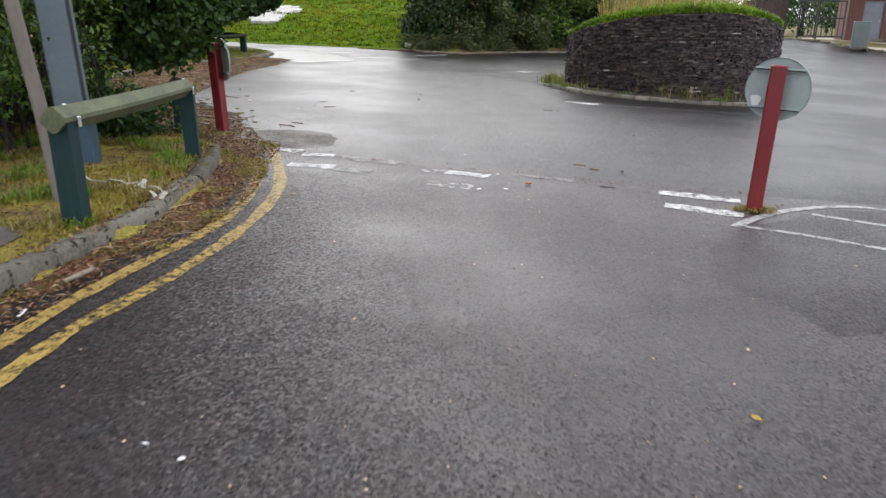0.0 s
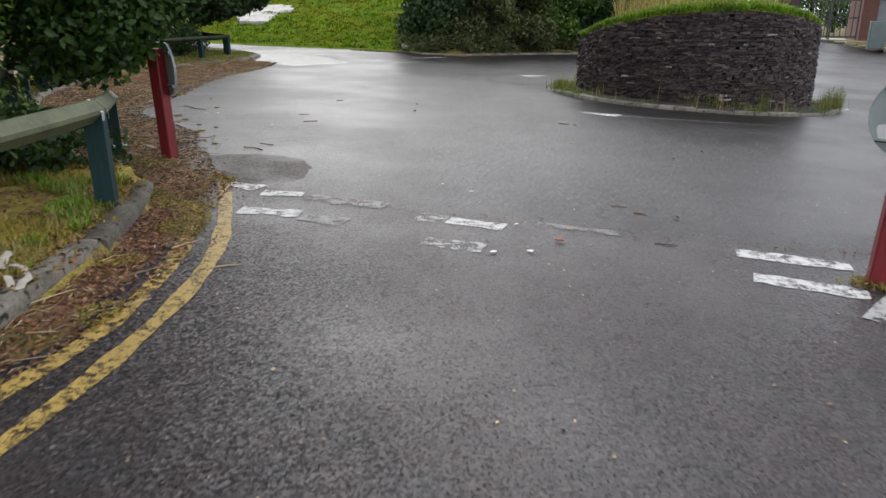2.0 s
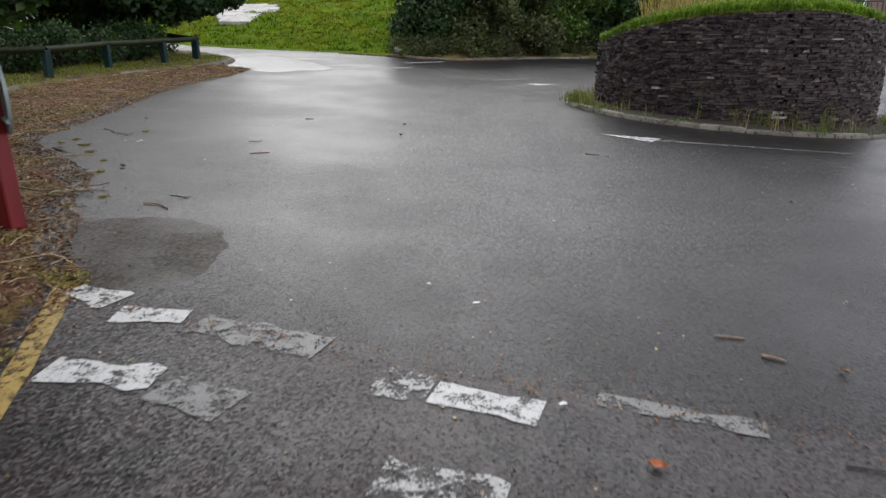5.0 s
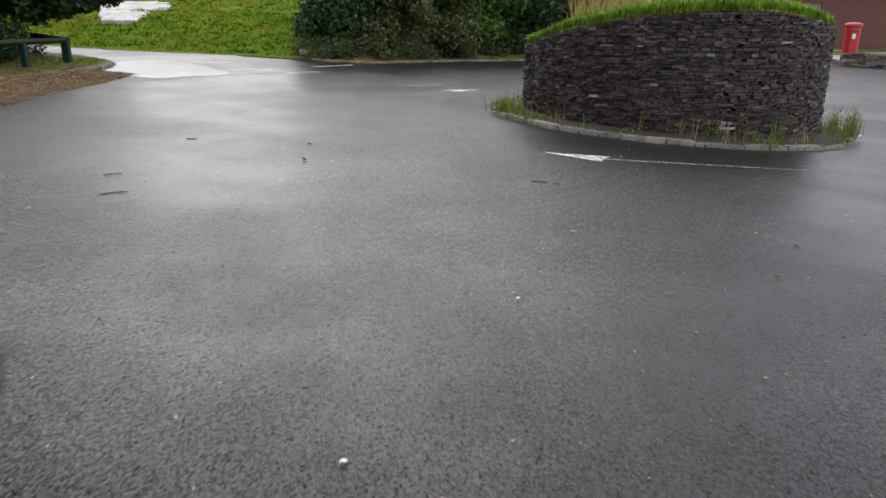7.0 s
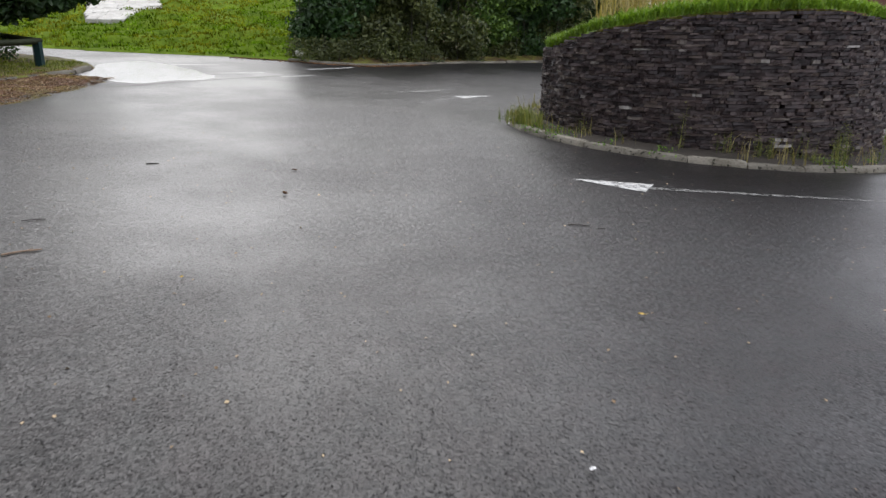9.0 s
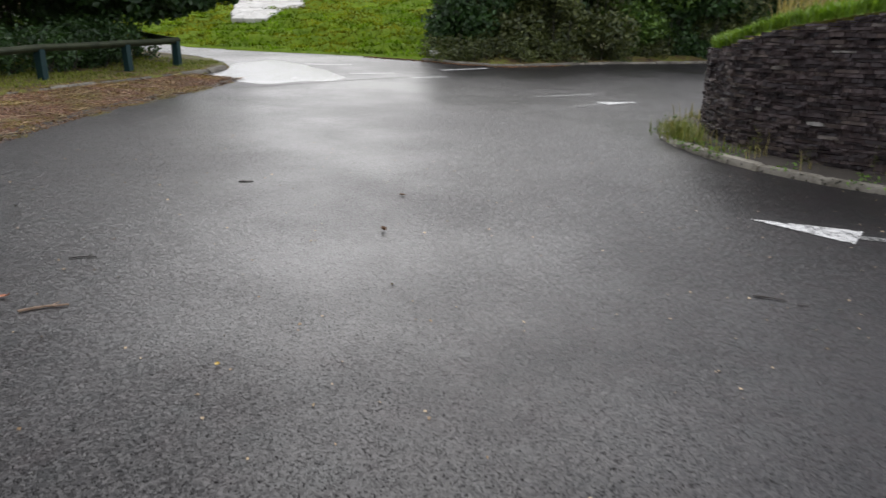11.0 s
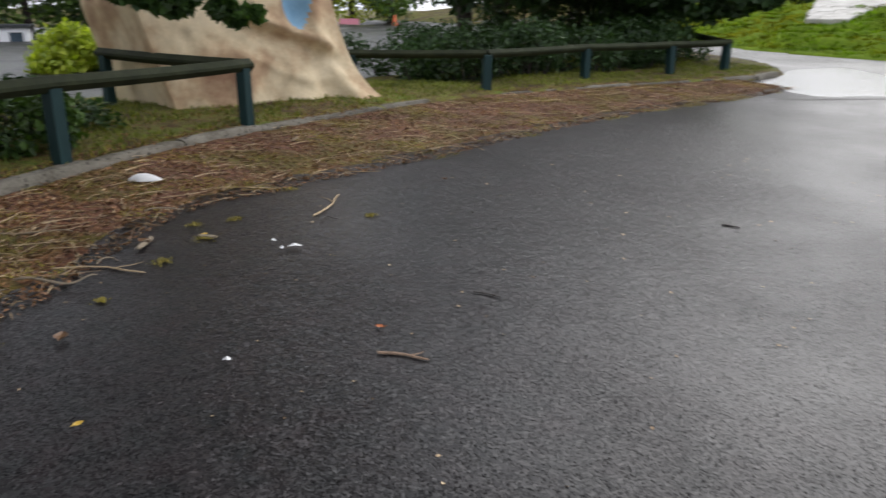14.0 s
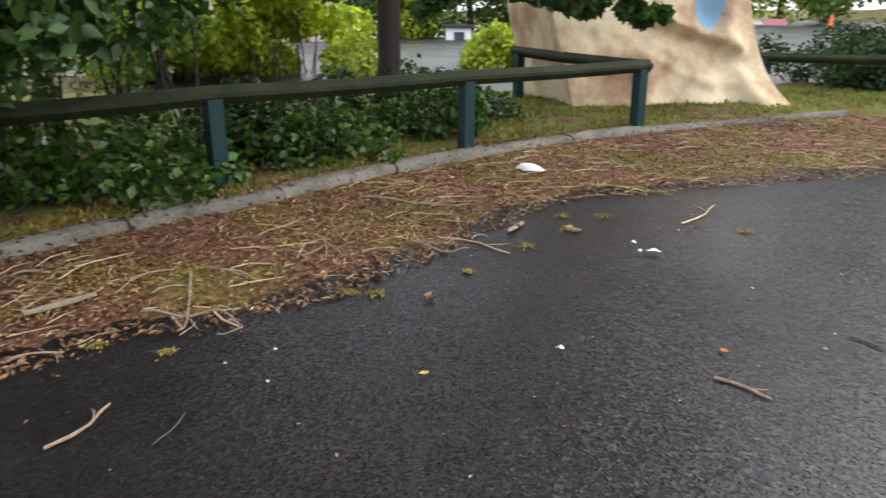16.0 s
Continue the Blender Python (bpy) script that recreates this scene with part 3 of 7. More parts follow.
gx = axis([(-400, -60, 40), (-60, -16, 2), (-16, -8, 0.5), (-8, -1.5, 0.13), (-1.5, 12, 0.45), (12, 26, 1.0), (26, 60, 4), (60, 400, 40)])
gy = axis([(-400, -20, 60), (-20, 1, 1.5), (1, 11, 0.13), (11, 32, 0.25), (32, 46, 0.6), (46, 100, 4), (100, 400, 50)])
ground_mesh = sheet("ground", gx, gy, T, MAT_GROUND)
ground_mesh.materials.append(MAT_BANK)
ground_mesh.materials.append(MAT_STRIP)
prepare([(p.center.x, p.center.y) for p in ground_mesh.polygons])
ground_mesh.polygons.foreach_set("material_index", [1 if (p.center.y > 24 and off_road(p.center.x, p.center.y)[1] == "far" and -15 + 2 * noise.noise((p.center.x, p.center.y, 7)) < p.center.x < -0.9) else 0 if p.center.x > -3.7 + 0.3 * noise.noise((p.center.x, p.center.y, 3)) and p.center.y < 7.3 + 0.3 * noise.noise((p.center.x * 2, p.center.y * 2, 1)) else 2 for p in ground_mesh.polygons])
structure("ground", ground_mesh, "mossy grass and bare soil ground rising to a green bank", "ground")

SEAM = [(-2.2, 6.95), (-1.5, 6.72), (-1.09, 6.6), (-0.16, 6.24), (0.48, 6.06), (1.07, 5.88), (2.0, 5.63), (3.2, 5.5), (6, 5.2), (12, 4.2), (40, 0.0)]


def seam_y(x):
    for (ax, ay), (bx, by) in zip(SEAM, SEAM[1:]):
        if x <= bx:
            return ay + (by - ay) * (max(x, ax) - ax) / (bx - ax)
    return SEAM[-1][1]


rx = axis([(-60, -14, 4), (-14, -7, 0.7), (-7, 8, 0.3), (8, 40, 1.0)])


def strip_sheet(name, xs, rows, mat):
    """A sheet whose rows run between two curves over x."""
    verts, faces = [], []
    for x in xs:
        for y in rows(x):
            verts.append((x, y, G(x, y) + 0.006 * noise.noise((x * 0.5, y * 0.5, 1))))
    k = len(rows(xs[0]))
    for i in range(len(xs) - 1):
        for j in range(k - 1):
            a = i * k + j
            faces.append((a, a + k, a + k + 1, a + 1))
    me = quick_mesh(name, np.array(verts), np.array(faces), mat)
    me.polygons.foreach_set("use_smooth", [True] * len(faces))
    return me


U = [i / 60 for i in range(61)]
structure("road", strip_sheet("road", rx, lambda x: [seam_y(x) + (60 - seam_y(x)) * u ** 1.6 for u in U], MAT_ASPHALT), "wet dark asphalt of a mini roundabout", "road")
rx2 = axis([(-4, 8, 0.3), (8, 40, 1.0)])
structure("side_road", strip_sheet("side_road", rx2, lambda x: [-14 + (seam_y(x) + 14) * (1 - (1 - u) ** 1.8) for u in U], MAT_OLD), "older worn grey asphalt of a side road", "road")


def decal(points_l, points_r, lift=0.004):
    """A strip on the road between two lines of equal length."""
    b = Build()
    verts = []
    for (ax, ay), (bx, by) in zip(points_l, points_r):
        verts += [(ax, ay, G(ax, ay) + 0.006 * noise.noise((ax * 0.5, ay * 0.5, 1)) + lift), (bx, by, G(bx, by) + 0.006 * noise.noise((bx * 0.5, by * 0.5, 1)) + lift)]
    return b.add(verts, [(2 * i, 2 * i + 1, 2 * i + 3, 2 * i + 2) for i in range(len(points_l) - 1)])


def line_strip(points, width, step=0.12, wobble=0.0, ends=1.0):
    pts = resample(curved([Vector(q) for q in points]), step)
    if (Vector(points[-1]) - pts[-1]).length > 0.01:
        pts.append(Vector(points[-1]))
    left, right = [], []
    for i, p in enumerate(pts):
        d = pts[min(i + 1, len(pts) - 1)] - pts[max(i - 1, 0)]
        n = Vector((-d.y, d.x)).normalized() * width / 2
        k = 1 + wobble * noise.noise((p.x * 9, p.y * 9, 2))
        left.append(tuple(p + n * k))
        right.append(tuple(p - n * k))
    return decal(left, right)


def marking(name, build, mat, label, group=""):
    return tagged(part(name, build, mat), label, "road marking", group, "structure")


YELLOW = "worn yellow line painted on asphalt beside the kerb"
ROAD_SIDE = [(-1.78, -3), (-1.62, 0.6), (-1.48, 2.45), (-1.41, 2.8), (-1.31, 3.2), (-1.22, 3.8), (-1.18, 4.5), (-1.22, 5.15), (-1.33, 5.7), (-1.52, 6.4), (-1.68, 6.9)]
KERB_SIDE = [(-1.93, -3), (-1.78, 0.6), (-1.66, 2.46), (-1.57, 3.1), (-1.47, 3.6), (-1.38, 4.05), (-1.36, 4.6), (-1.40, 5.1), (-1.5, 5.65), (-1.66, 6.25)]
marking("yellow_line", line_strip(ROAD_SIDE[:6], 0.082, wobble=0.5), MAT_YELLOW_WORN, YELLOW, "double yellow lines")
marking("yellow_line", line_strip(ROAD_SIDE[5:], 0.088, wobble=0.45), MAT_YELLOW, YELLOW, "double yellow lines")
marking("yellow_line", line_strip(KERB_SIDE[:5], 0.08, wobble=0.5), MAT_YELLOW, YELLOW, "double yellow lines")
marking("yellow_line", line_strip(KERB_SIDE[4:], 0.085, wobble=0.5), MAT_YELLOW_WORN, YELLOW, "double yellow lines")


def dash(x0, y0, x1, y1, width, mat, label):
    marking("give_way_dash", line_strip([(x0, y0), ((x0 + x1) / 2, (y0 + y1) / 2), (x1, y1)], width, 0.05, 0.5), mat, label, "give way markings")


WHITE_DASH, WORN_DASH = "white give way dash, paint chipped at its edges", "worn white give way dash, paint mostly rubbed off"
for d in [(-1.62, 6.84, -1.36, 6.72), (-1.31, 6.58, -1.0, 6.58), (-1.34, 6.08, -0.93, 6.04), (1.72, 5.52, 2.30, 5.33), (1.64, 5.09, 2.14, 4.88)]:
    dash(*d, 0.16 if d[0] < 0 else 0.15, MAT_WHITE, WHITE_DASH)
dash(0.03, 6.01, 0.39, 5.885, 0.16, MAT_WHITE, WHITE_DASH)
for d in [(-0.17, 6.08, 0.02, 6.02), (-0.12, 5.52, 0.23, 5.42)]:
    dash(*d, 0.19, MAT_WORN, WORN_DASH)
for d in [(-0.95, 6.52, -0.4, 6.32), (-0.9, 5.98, -0.62, 5.86)]:
    dash(*d, 0.19, MAT_DULL, WORN_DASH)
dash(0.6, 6.0, 1.12, 5.83, 0.09, MAT_DULL, "faint thin white line painted along the asphalt seam")
marking("bay_line", line_strip([(1.95, 4.55), (2.25, 4.86), (2.6, 5.12), (3.1, 5.33), (3.5, 5.25), (4.4, 4.9)], 0.07), MAT_FAINT, "faint curved white line on asphalt")
marking("bay_line", line_strip([(2.0, 4.57), (2.34, 4.42), (2.75, 4.16), (3.6, 3.7)], 0.06), MAT_FAINT, "faint straight white line on asphalt")
marking("bay_line", line_strip([(2.7, 5.02), (3.1, 4.78), (3.8, 4.4)], 0.06), MAT_FAINT, "faint straight white line on asphalt")


def arrow(tip, barb_a, barb_b, tail, label):
    tip, barb_a, barb_b, tail = (Vector(p) for p in (tip, barb_a, barb_b, tail))
    steps = [i / 6 for i in range(7)]
    left = [tuple(tip.lerp(barb_a, s)) for s in steps]
    right = [tuple(tip.lerp(barb_b, s)) for s in steps]
    b = decal(left, right)
    neck = barb_a.lerp(barb_b, 0.5)
    d = (tail - neck).normalized()
    n = Vector((-d.y, d.x)) * 0.05
    more = decal([tuple(neck.lerp(tail, s) + n * (1 - 0.6 * s)) for s in steps], [tuple(neck.lerp(tail, s) - n * (1 - 0.6 * s)) for s in steps])
    marking("arrow_tail", more, MAT_DULL, "thin worn white tail of a painted arrow", "roundabout arrows")
    marking("lane_arrow", b, MAT_WHITE, label, "roundabout arrows")


arrow((2.06, 12.68), (2.78, 12.54), (2.56, 12.20), (5.3, 12.05), "white arrow painted on wet asphalt")
arrow((2.75, 20.0), (1.95, 19.65), (2.1, 19.35), (1.0, 18.2), "white arrow painted on wet asphalt")
arrow((7.4, 21.2), (7.0, 20.3), (7.7, 20.2), (8.2, 18.2), "white arrow painted on wet asphalt")
for d in [(-2.62, 22.21, -1.73, 22.71), (-1.31, 21.98, -0.67, 22.48), (-0.89, 23.74, 0.15, 24.61), (-3.9, 23.7, -2.9, 24.0)]:
    marking("white_dash", line_strip([d[:2], ((d[0] + d[2]) / 2, (d[1] + d[3]) / 2), d[2:]], 0.13, 0.08), MAT_WHITE, "white dash painted on wet asphalt", "far road dashes")


marking("white_dash", line_strip([(0.95, 19.95), (1.6, 20.35), (2.09, 20.8)], 0.12, 0.08), MAT_DULL, "faint curved white dash painted on wet asphalt", "far road dashes")


def blob(name, centre, outline, mat, label, category, lift=0.005, kind="structure", rings=5, hump=0.0):
    """A patch with an uneven outline, lying on the road."""
    cx, cy = centre
    verts, faces = [(cx, cy, G(cx, cy) + lift + hump)], []
    n = len(outline)
    for k in range(1, rings + 1):
        u = k / rings
        for x, y in outline:
            px, py = cx + (x - cx) * u, cy + (y - cy) * u
            verts.append((px, py, G(px, py) + 0.006 * noise.noise((px * 0.5, py * 0.5, 1)) + (lift + hump * (1 - u * u) if k < rings else 0.0)))
    faces += [(0, 1 + i, 1 + (i + 1) % n) for i in range(n)]
    for k in range(rings - 1):
        a, b = 1 + k * n, 1 + (k + 1) * n
        faces += [(a + i, b + i, b + (i + 1) % n, a + (i + 1) % n) for i in range(n)]
    return tagged(part(name, Build().add(verts, faces), mat, smooth_by=60), label, category, kind=kind)


silt = [(p.x + 0.05 * noise.noise((p.x * 6, p.y * 6, 4)), p.y + 0.05 * noise.noise((p.x * 6, p.y * 6, 9))) for p in curved([Vector(q) for q in [(-2.15, 7.95), (-1.8, 8.08), (-1.42, 8.02), (-1.17, 7.68), (-1.11, 7.25), (-1.22, 6.95), (-1.62, 6.88), (-1.98, 7.35), (-2.15, 7.95)]])]
blob("silt_patch", (-1.55, 7.7), silt[:-1], MAT_SILT_DRY, "dried grey silt patch at the road edge", "silt")

water = [(p.x + 0.10 * noise.noise((p.x * 2, p.y * 2, 4)), p.y + 0.20 * noise.noise((p.x * 2, p.y * 2, 9))) for p in curved([Vector(q) for q in [(-5.1, 21.2), (-5.2, 23.3), (-4.7, 24.2), (-3.7, 23.3), (-2.5, 21.5), (-3.17, 20.55), (-3.75, 19.9), (-4.6, 20.7), (-5.1, 21.2)]])]
marking("trench_seam", line_strip([(-3.9, 19.1), (-3.0, 20.3), (-2.37, 21.1), (-1.4, 22.1)], 0.09, wobble=0.9), MAT_SILT, "dark tarred seam across the wet road")
blob("puddle", (-4.0, 21.4), water[:-1], MAT_WATER, "thin sheet of rain water lying on the road", "puddle", 0.004)
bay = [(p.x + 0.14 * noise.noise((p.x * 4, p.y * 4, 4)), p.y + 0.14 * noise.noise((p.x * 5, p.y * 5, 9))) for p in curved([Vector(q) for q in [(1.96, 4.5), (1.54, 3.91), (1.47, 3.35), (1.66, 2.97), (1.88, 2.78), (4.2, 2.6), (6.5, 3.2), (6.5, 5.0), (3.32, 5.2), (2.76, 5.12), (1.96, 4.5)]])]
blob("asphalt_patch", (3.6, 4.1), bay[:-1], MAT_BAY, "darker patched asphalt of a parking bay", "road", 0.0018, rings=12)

# ---- kerbs ----


def kerb_mesh(length, width=0.125, height=0.25, batter=0.02, chip=0.006):
    """One kerb stone, battered on the road side, its arrises chipped and its top pitted."""
    b = Build()
    n = 12
    prof = [(-width / 2, -height), (width / 2, -height), (width / 2, -0.07), (width / 2 - 0.006, -0.03), (width / 2 - batter, -0.006), (width / 2 - batter - 0.022, 0.0), (0.0, 0.002), (-width / 2 + 0.02, 0.0), (-width / 2, -0.012)]
    verts = []
    for i in range(n):
        y = -length / 2 + length * i / (n - 1)
        for k, (px, pz) in enumerate(prof):
            j = chip * noise.noise((px * 20 + length * 97, y * 7, pz * 9 + length * 31)) if pz > -0.1 else 0
            bite = max(0.0, noise.noise((y * 9, length * 50, k * 0.4)) - 0.22) * (0.025 if k in (3, 4, 5) else 0.06 if k > 6 else 0.0)
            end = 0.012 if i in (0, n - 1) and pz > -0.02 else 0
            verts.append((px + j - (bite if k < 6 else -bite), y, pz + j * 0.6 - end - bite * 0.7))
    k = len(prof)
    faces = [tuple(range(k)), tuple(range((n - 1) * k, n * k))[::-1]]
    for i in range(n - 1):
        faces += [(i * k + j, (i + 1) * k + j, (i + 1) * k + (j + 1) % k, i * k + (j + 1) % k) for j in range(k)]
    return b.add(verts, faces)


def kerb_run(name, line, label, mats, inset=0.0625, length=0.915, rise=0.105, sides=1, group="kerbs", sunk=0.0):
    """Kerb stones end to end along a line that is their road-side edge."""
    run = empty(name, Matrix.Identity(4), label, "kerb", group, "structure")
    meshes = [kerb_mesh(length - 0.012 + 0.0007 * i).mesh("kerb_stone", mats, 35) for i in range(5)]
    pts = resample([Vector(p) for p in curved([Vector(q) for q in line], 10)], length)
    last = Vector(line[-1])
    if (last - pts[-1]).length > 0.25:
        pts.append(last)
    for i, (a, b) in enumerate(zip(pts, pts[1:])):
        d = (b - a).normalized()
        n = Vector((-d.y, d.x)) * sides
        c = (a + b) / 2 + n * inset
        za, zb = G(a.x, a.y), G(b.x, b.y)
        jx, jt = random.uniform(-0.012, 0.012), random.uniform(-0.8, 0.8)
        m = Matrix.Translation((c.x + n.x * jx, c.y + n.y * jx, (za + zb) / 2 + rise - sunk * smooth(10.5, 14.5, c.y) + random.uniform(-0.012, 0.012))) @ pose(0, 0, 0, math.degrees(math.atan2(zb - za, length)), jt, math.degrees(math.atan2(-d.x, d.y)) + (0 if sides > 0 else 180) + random.uniform(-1, 1))
        part("kerb_stone", meshes[i % 5], None, run, at=m @ Matrix.Diagonal((1, (b - a).length / length, 1, 1)))
    return run


kerb_run("kerb_entrance", KERB_A[1:], "weathered grey concrete kerb with moss in its joints", MAT_KERB)
kerb_run("kerb_verge", [(-3.05, 7.45)] + KERB_B[:16], "weathered grey concrete kerb half buried in fallen leaves", MAT_KERB, rise=0.105, sunk=0.035)
kerb_run("kerb_bank", [p for p in FAR_EDGE[6:13]], "low grey concrete kerb below the shrubs", MAT_KERB, rise=0.06, sides=1)
kerb_run("kerb_pavement", RIGHT_EDGE[1:7][::-1], "grey concrete kerb of a far pavement", MAT_KERB, rise=0.1, sides=-1)

# ---- the far pavement ----
pv = Build()
pl = [Vector(p) for p in RIGHT_EDGE[1:7]]
verts = []
for p, q in zip(pl, [Vector((26.5, 52)), Vector((27, 45)), Vector((28, 40)), Vector((30, 37)), Vector((33, 33)), Vector((36, 28))]):
    for s in (0.02, 0.35, 0.7, 1.0):
        w = p.lerp(q, s)
        verts.append((w.x, w.y, G(w.x, w.y) + 0.106))
pv.add(verts, [(i * 4 + j, i * 4 + j + 1, (i + 1) * 4 + j + 1, (i + 1) * 4 + j) for i in range(5) for j in range(3)])
tagged(part("pavement", pv, MAT_PAVE), "beige paved footway beside the far buildings", "pavement", kind="structure")

# ---- the footpath on the near verge ----
fpv = Build()
fx, fy = [-4.6, -4.0, -3.4, -2.8, -2.4, -2.14], [-13, -6, -2, 0, 1.2, 2.2, 2.8, 3.1, 3.35, 3.5]
fpv.add([(x + 0.12 * noise.noise((x * 3, y * 3, 1)) * (0 < i < 5), y + 0.15 * noise.noise((x * 2, y * 2, 5)) * (j > 5), G(x, y) + 0.150 + 0.01 * noise.noise((x, y, 2)) - (0.045 if i == 5 else 0)) for j, y in enumerate(fy) for i, x in enumerate(fx)], [(j * 6 + i, j * 6 + i + 1, (j + 1) * 6 + i + 1, (j + 1) * 6 + i) for j in range(9) for i in range(5)])
tagged(part("footpath", fpv, MAT_FOOTPATH, smooth_by=60), "cracked grey footpath ending at the mossy verge", "footpath", kind="structure")

# ---- the stone-walled island ----
ICX, ICY, IR = 5.0, 16.2, 2.22


def wall_top(th):
    """Height of the island wall's top; th is 0 at its front."""
    return 0.90 + 0.48 * max(0.0, math.cos(th)) + 0.03 * math.sin(th) + 0.02 * noise.noise((th * 3, 1, 1))


def ring_at(th, r):
    return ICX + r * math.sin(-th), ICY - r * math.cos(th)


island = empty("island", Matrix.Identity(4), "round roundabout island walled with dry-laid dark slate, grass on top", "traffic island", kind="structure")
core = Build()
NC = 72
cv = []
for i in range(NC):
    th = 2 * math.pi * i / NC
    for r, zz in ((IR - 0.10, None), (IR - 0.10, -0.05)):
        x, y = ring_at(th, r)
        cv.append((x, y, G(x, y) - 0.05 if zz is None else wall_top(th) - 0.06))
core.add(cv, [(2 * i, 2 * ((i + 1) % NC), 2 * ((i + 1) % NC) + 1, 2 * i + 1)[::-1] for i in range(NC)])
part("wall_core", core, MAT_SOIL, island)


def stone_mesh(seed):
    """One split slate, a metre long, 0.14 deep and a metre thick before scaling; rough front."""
    r = random.Random(seed)
    j = lambda a: r.uniform(-a, a)
    b = Build()
    verts = []
    for x in (-0.5, -0.15, 0.2, 0.5):
        out = j(0.014)
        for y, z in ((-0.07 + out, -0.46 + j(0.05)), (-0.07 + out + j(0.012), 0.46 + j(0.06)), (0.07, 0.46), (0.07, -0.46)):
            verts.append((x + (j(0.03) if abs(x) == 0.5 else 0), y, z))
    faces = [(0, 1, 2, 3), (15, 14, 13, 12)]
    for k in range(3):
        faces += [(k * 4 + i, k * 4 + 4 + i, k * 4 + 4 + (i + 1) % 4, k * 4 + (i + 1) % 4) for i in range(4)]
    return b.add(verts, faces)


STONES = [stone_mesh(i) for i in range(14)]
STONE_MESHES = [s.mesh("stone", MAT_SLATE) for s in STONES]
rs = random.Random(11)
far_stones = Build()
base_z = min(G(*ring_at(2 * math.pi * i / 40, IR)) for i in range(40)) - 0.02
z = base_z
pending = []
while z < 1.45:
    h = rs.choice((0.020, 0.025, 0.030, 0.036, 0.042))
    th = rs.uniform(0, 0.1)
    end = th + 2 * math.pi
    while th < end - 0.03:
        ln = rs.choice((rs.uniform(0.05, 0.13), rs.uniform(0.09, 0.24)))
        mid = th + ln / IR / 2
        x, y = ring_at(mid, IR)
        g, top = G(x, y), wall_top(mid)
        if z + h > g and z < top:
            hh = min(h, top - z + 0.012)
            r = IR - 0.06 + rs.uniform(-0.022, 0.018)
            sx, sy = ring_at(mid, r)
            m = pose(sx, sy, z + hh / 2 + rs.uniform(-0.003, 0.003), rs.uniform(-2, 2), rs.uniform(-1.5, 1.5), -math.degrees(mid)) @ Matrix.Diagonal((ln - 0.004, 1, hh * 0.97, 1))
            pending.append((mid if mid < math.pi else mid - 2 * math.pi, z, m, rs.randrange(14)))
        th += ln / IR
    z += h
near_ids = {id(q) for q in sorted([q for q in pending if 0.25 < q[1] < 1.2], key=lambda q: abs(q[0] - 0.55))[:300]}
near_stones = [q for q in pending if id(q) in near_ids]
for q in pending:
    if id(q) not in near_ids:
        far_stones.add([q[2] @ Vector(p) for p in STONES[q[3]].v], STONES[q[3]].f)
fs = part("stonework", far_stones, MAT_SLATE, island, "thin dark slates laid dry in uneven courses")
fs["kind"] = "stuff"

# grassy fill on top, with an overhanging mown fringe and dry tall grass
fill = Build()
fv = [(ICX, ICY, 1.38)]
for k, (rr, dz) in enumerate(((0.8, 0.26), (1.5, 0.16), (1.95, 0.07), (2.12, 0.02), (2.17, -0.03))):
    for i in range(NC):
        th = 2 * math.pi * i / NC
        x, y = ring_at(th, rr)
        mixk = smooth(0.2, 1.0, rr / 2.2)
        fv.append((x, y, (1.12 * (1 - mixk) + wall_top(th) * mixk) + dz))
ff = [(0, 1 + i, 1 + (i + 1) % NC) for i in range(NC)]
for k in range(4):
    a, b = 1 + k * NC, 1 + (k + 1) * NC
    ff += [(a + i, b + i, b + (i + 1) % NC, a + (i + 1) % NC) for i in range(NC)]
fill.add(fv, ff)
part("turf", fill, MAT_GROUND, island, "bright green turf mounded over the wall", smooth_by=70)
n = 16000
th = rng.uniform(0, 2 * np.pi, n)
rr = IR - 0.02 - np.abs(rng.normal(0, 0.16, n))
pts = np.array([(*ring_at(a, r), wall_top(a) + 0.02 + 0.35 * (IR - r)) for a, r in zip(th, rr)])
fringe = part("grass_fringe", blades("grass_fringe", pts, MAT_GRASS, 0.13, 0.008, 1.3, 3), None, island, "bright green grass fringe hanging over the stones")
fringe["kind"] = "stuff"
n = 1100
th, rr = rng.uniform(0, 2 * np.pi, n), 1.55 * np.sqrt(rng.uniform(0, 1, n))
pts = np.array([(*ring_at(a, r), 1.2 + 0.1 * (1.5 - r)) for a, r in zip(th, rr)])
tall = part("tall_grass", blades("tall_grass", pts, MAT_DRY, 0.85, 0.008, 0.9, 4), None, island, "tall dry straw-coloured grasses")
tall["kind"] = "stuff"

# edging stones and the weeds behind them
circle = [(ICX + 2.75 * math.cos(a), ICY + 2.75 * math.sin(a)) for a in [2 * math.pi * i / 48 for i in range(49)]]
kerb_run("kerb_island", circle, "pale concrete edging round the slate island", MAT_KERB_PALE, length=0.61, rise=0.06, sides=1)
bed = Build()
bv = []
for i in range(NC):
    a = 2 * math.pi * i / NC
    for r, dz in ((2.1, 0.10), (2.4, 0.07), (2.66, 0.05)):
        x, y = ICX + r * math.cos(a), ICY + r * math.sin(a)
        bv.append((x, y, G(x, y) + dz + 0.02 * noise.noise((x * 3, y * 3, 0))))
bed.add(bv, [(3 * i + k, 3 * i + k + 1, 3 * ((i + 1) % NC) + k + 1, 3 * ((i + 1) % NC) + k) for i in range(NC) for k in range(2)])
part("soil_bed", bed, MAT_SOIL, island, "dark soil strip between wall and edging", smooth_by=60)


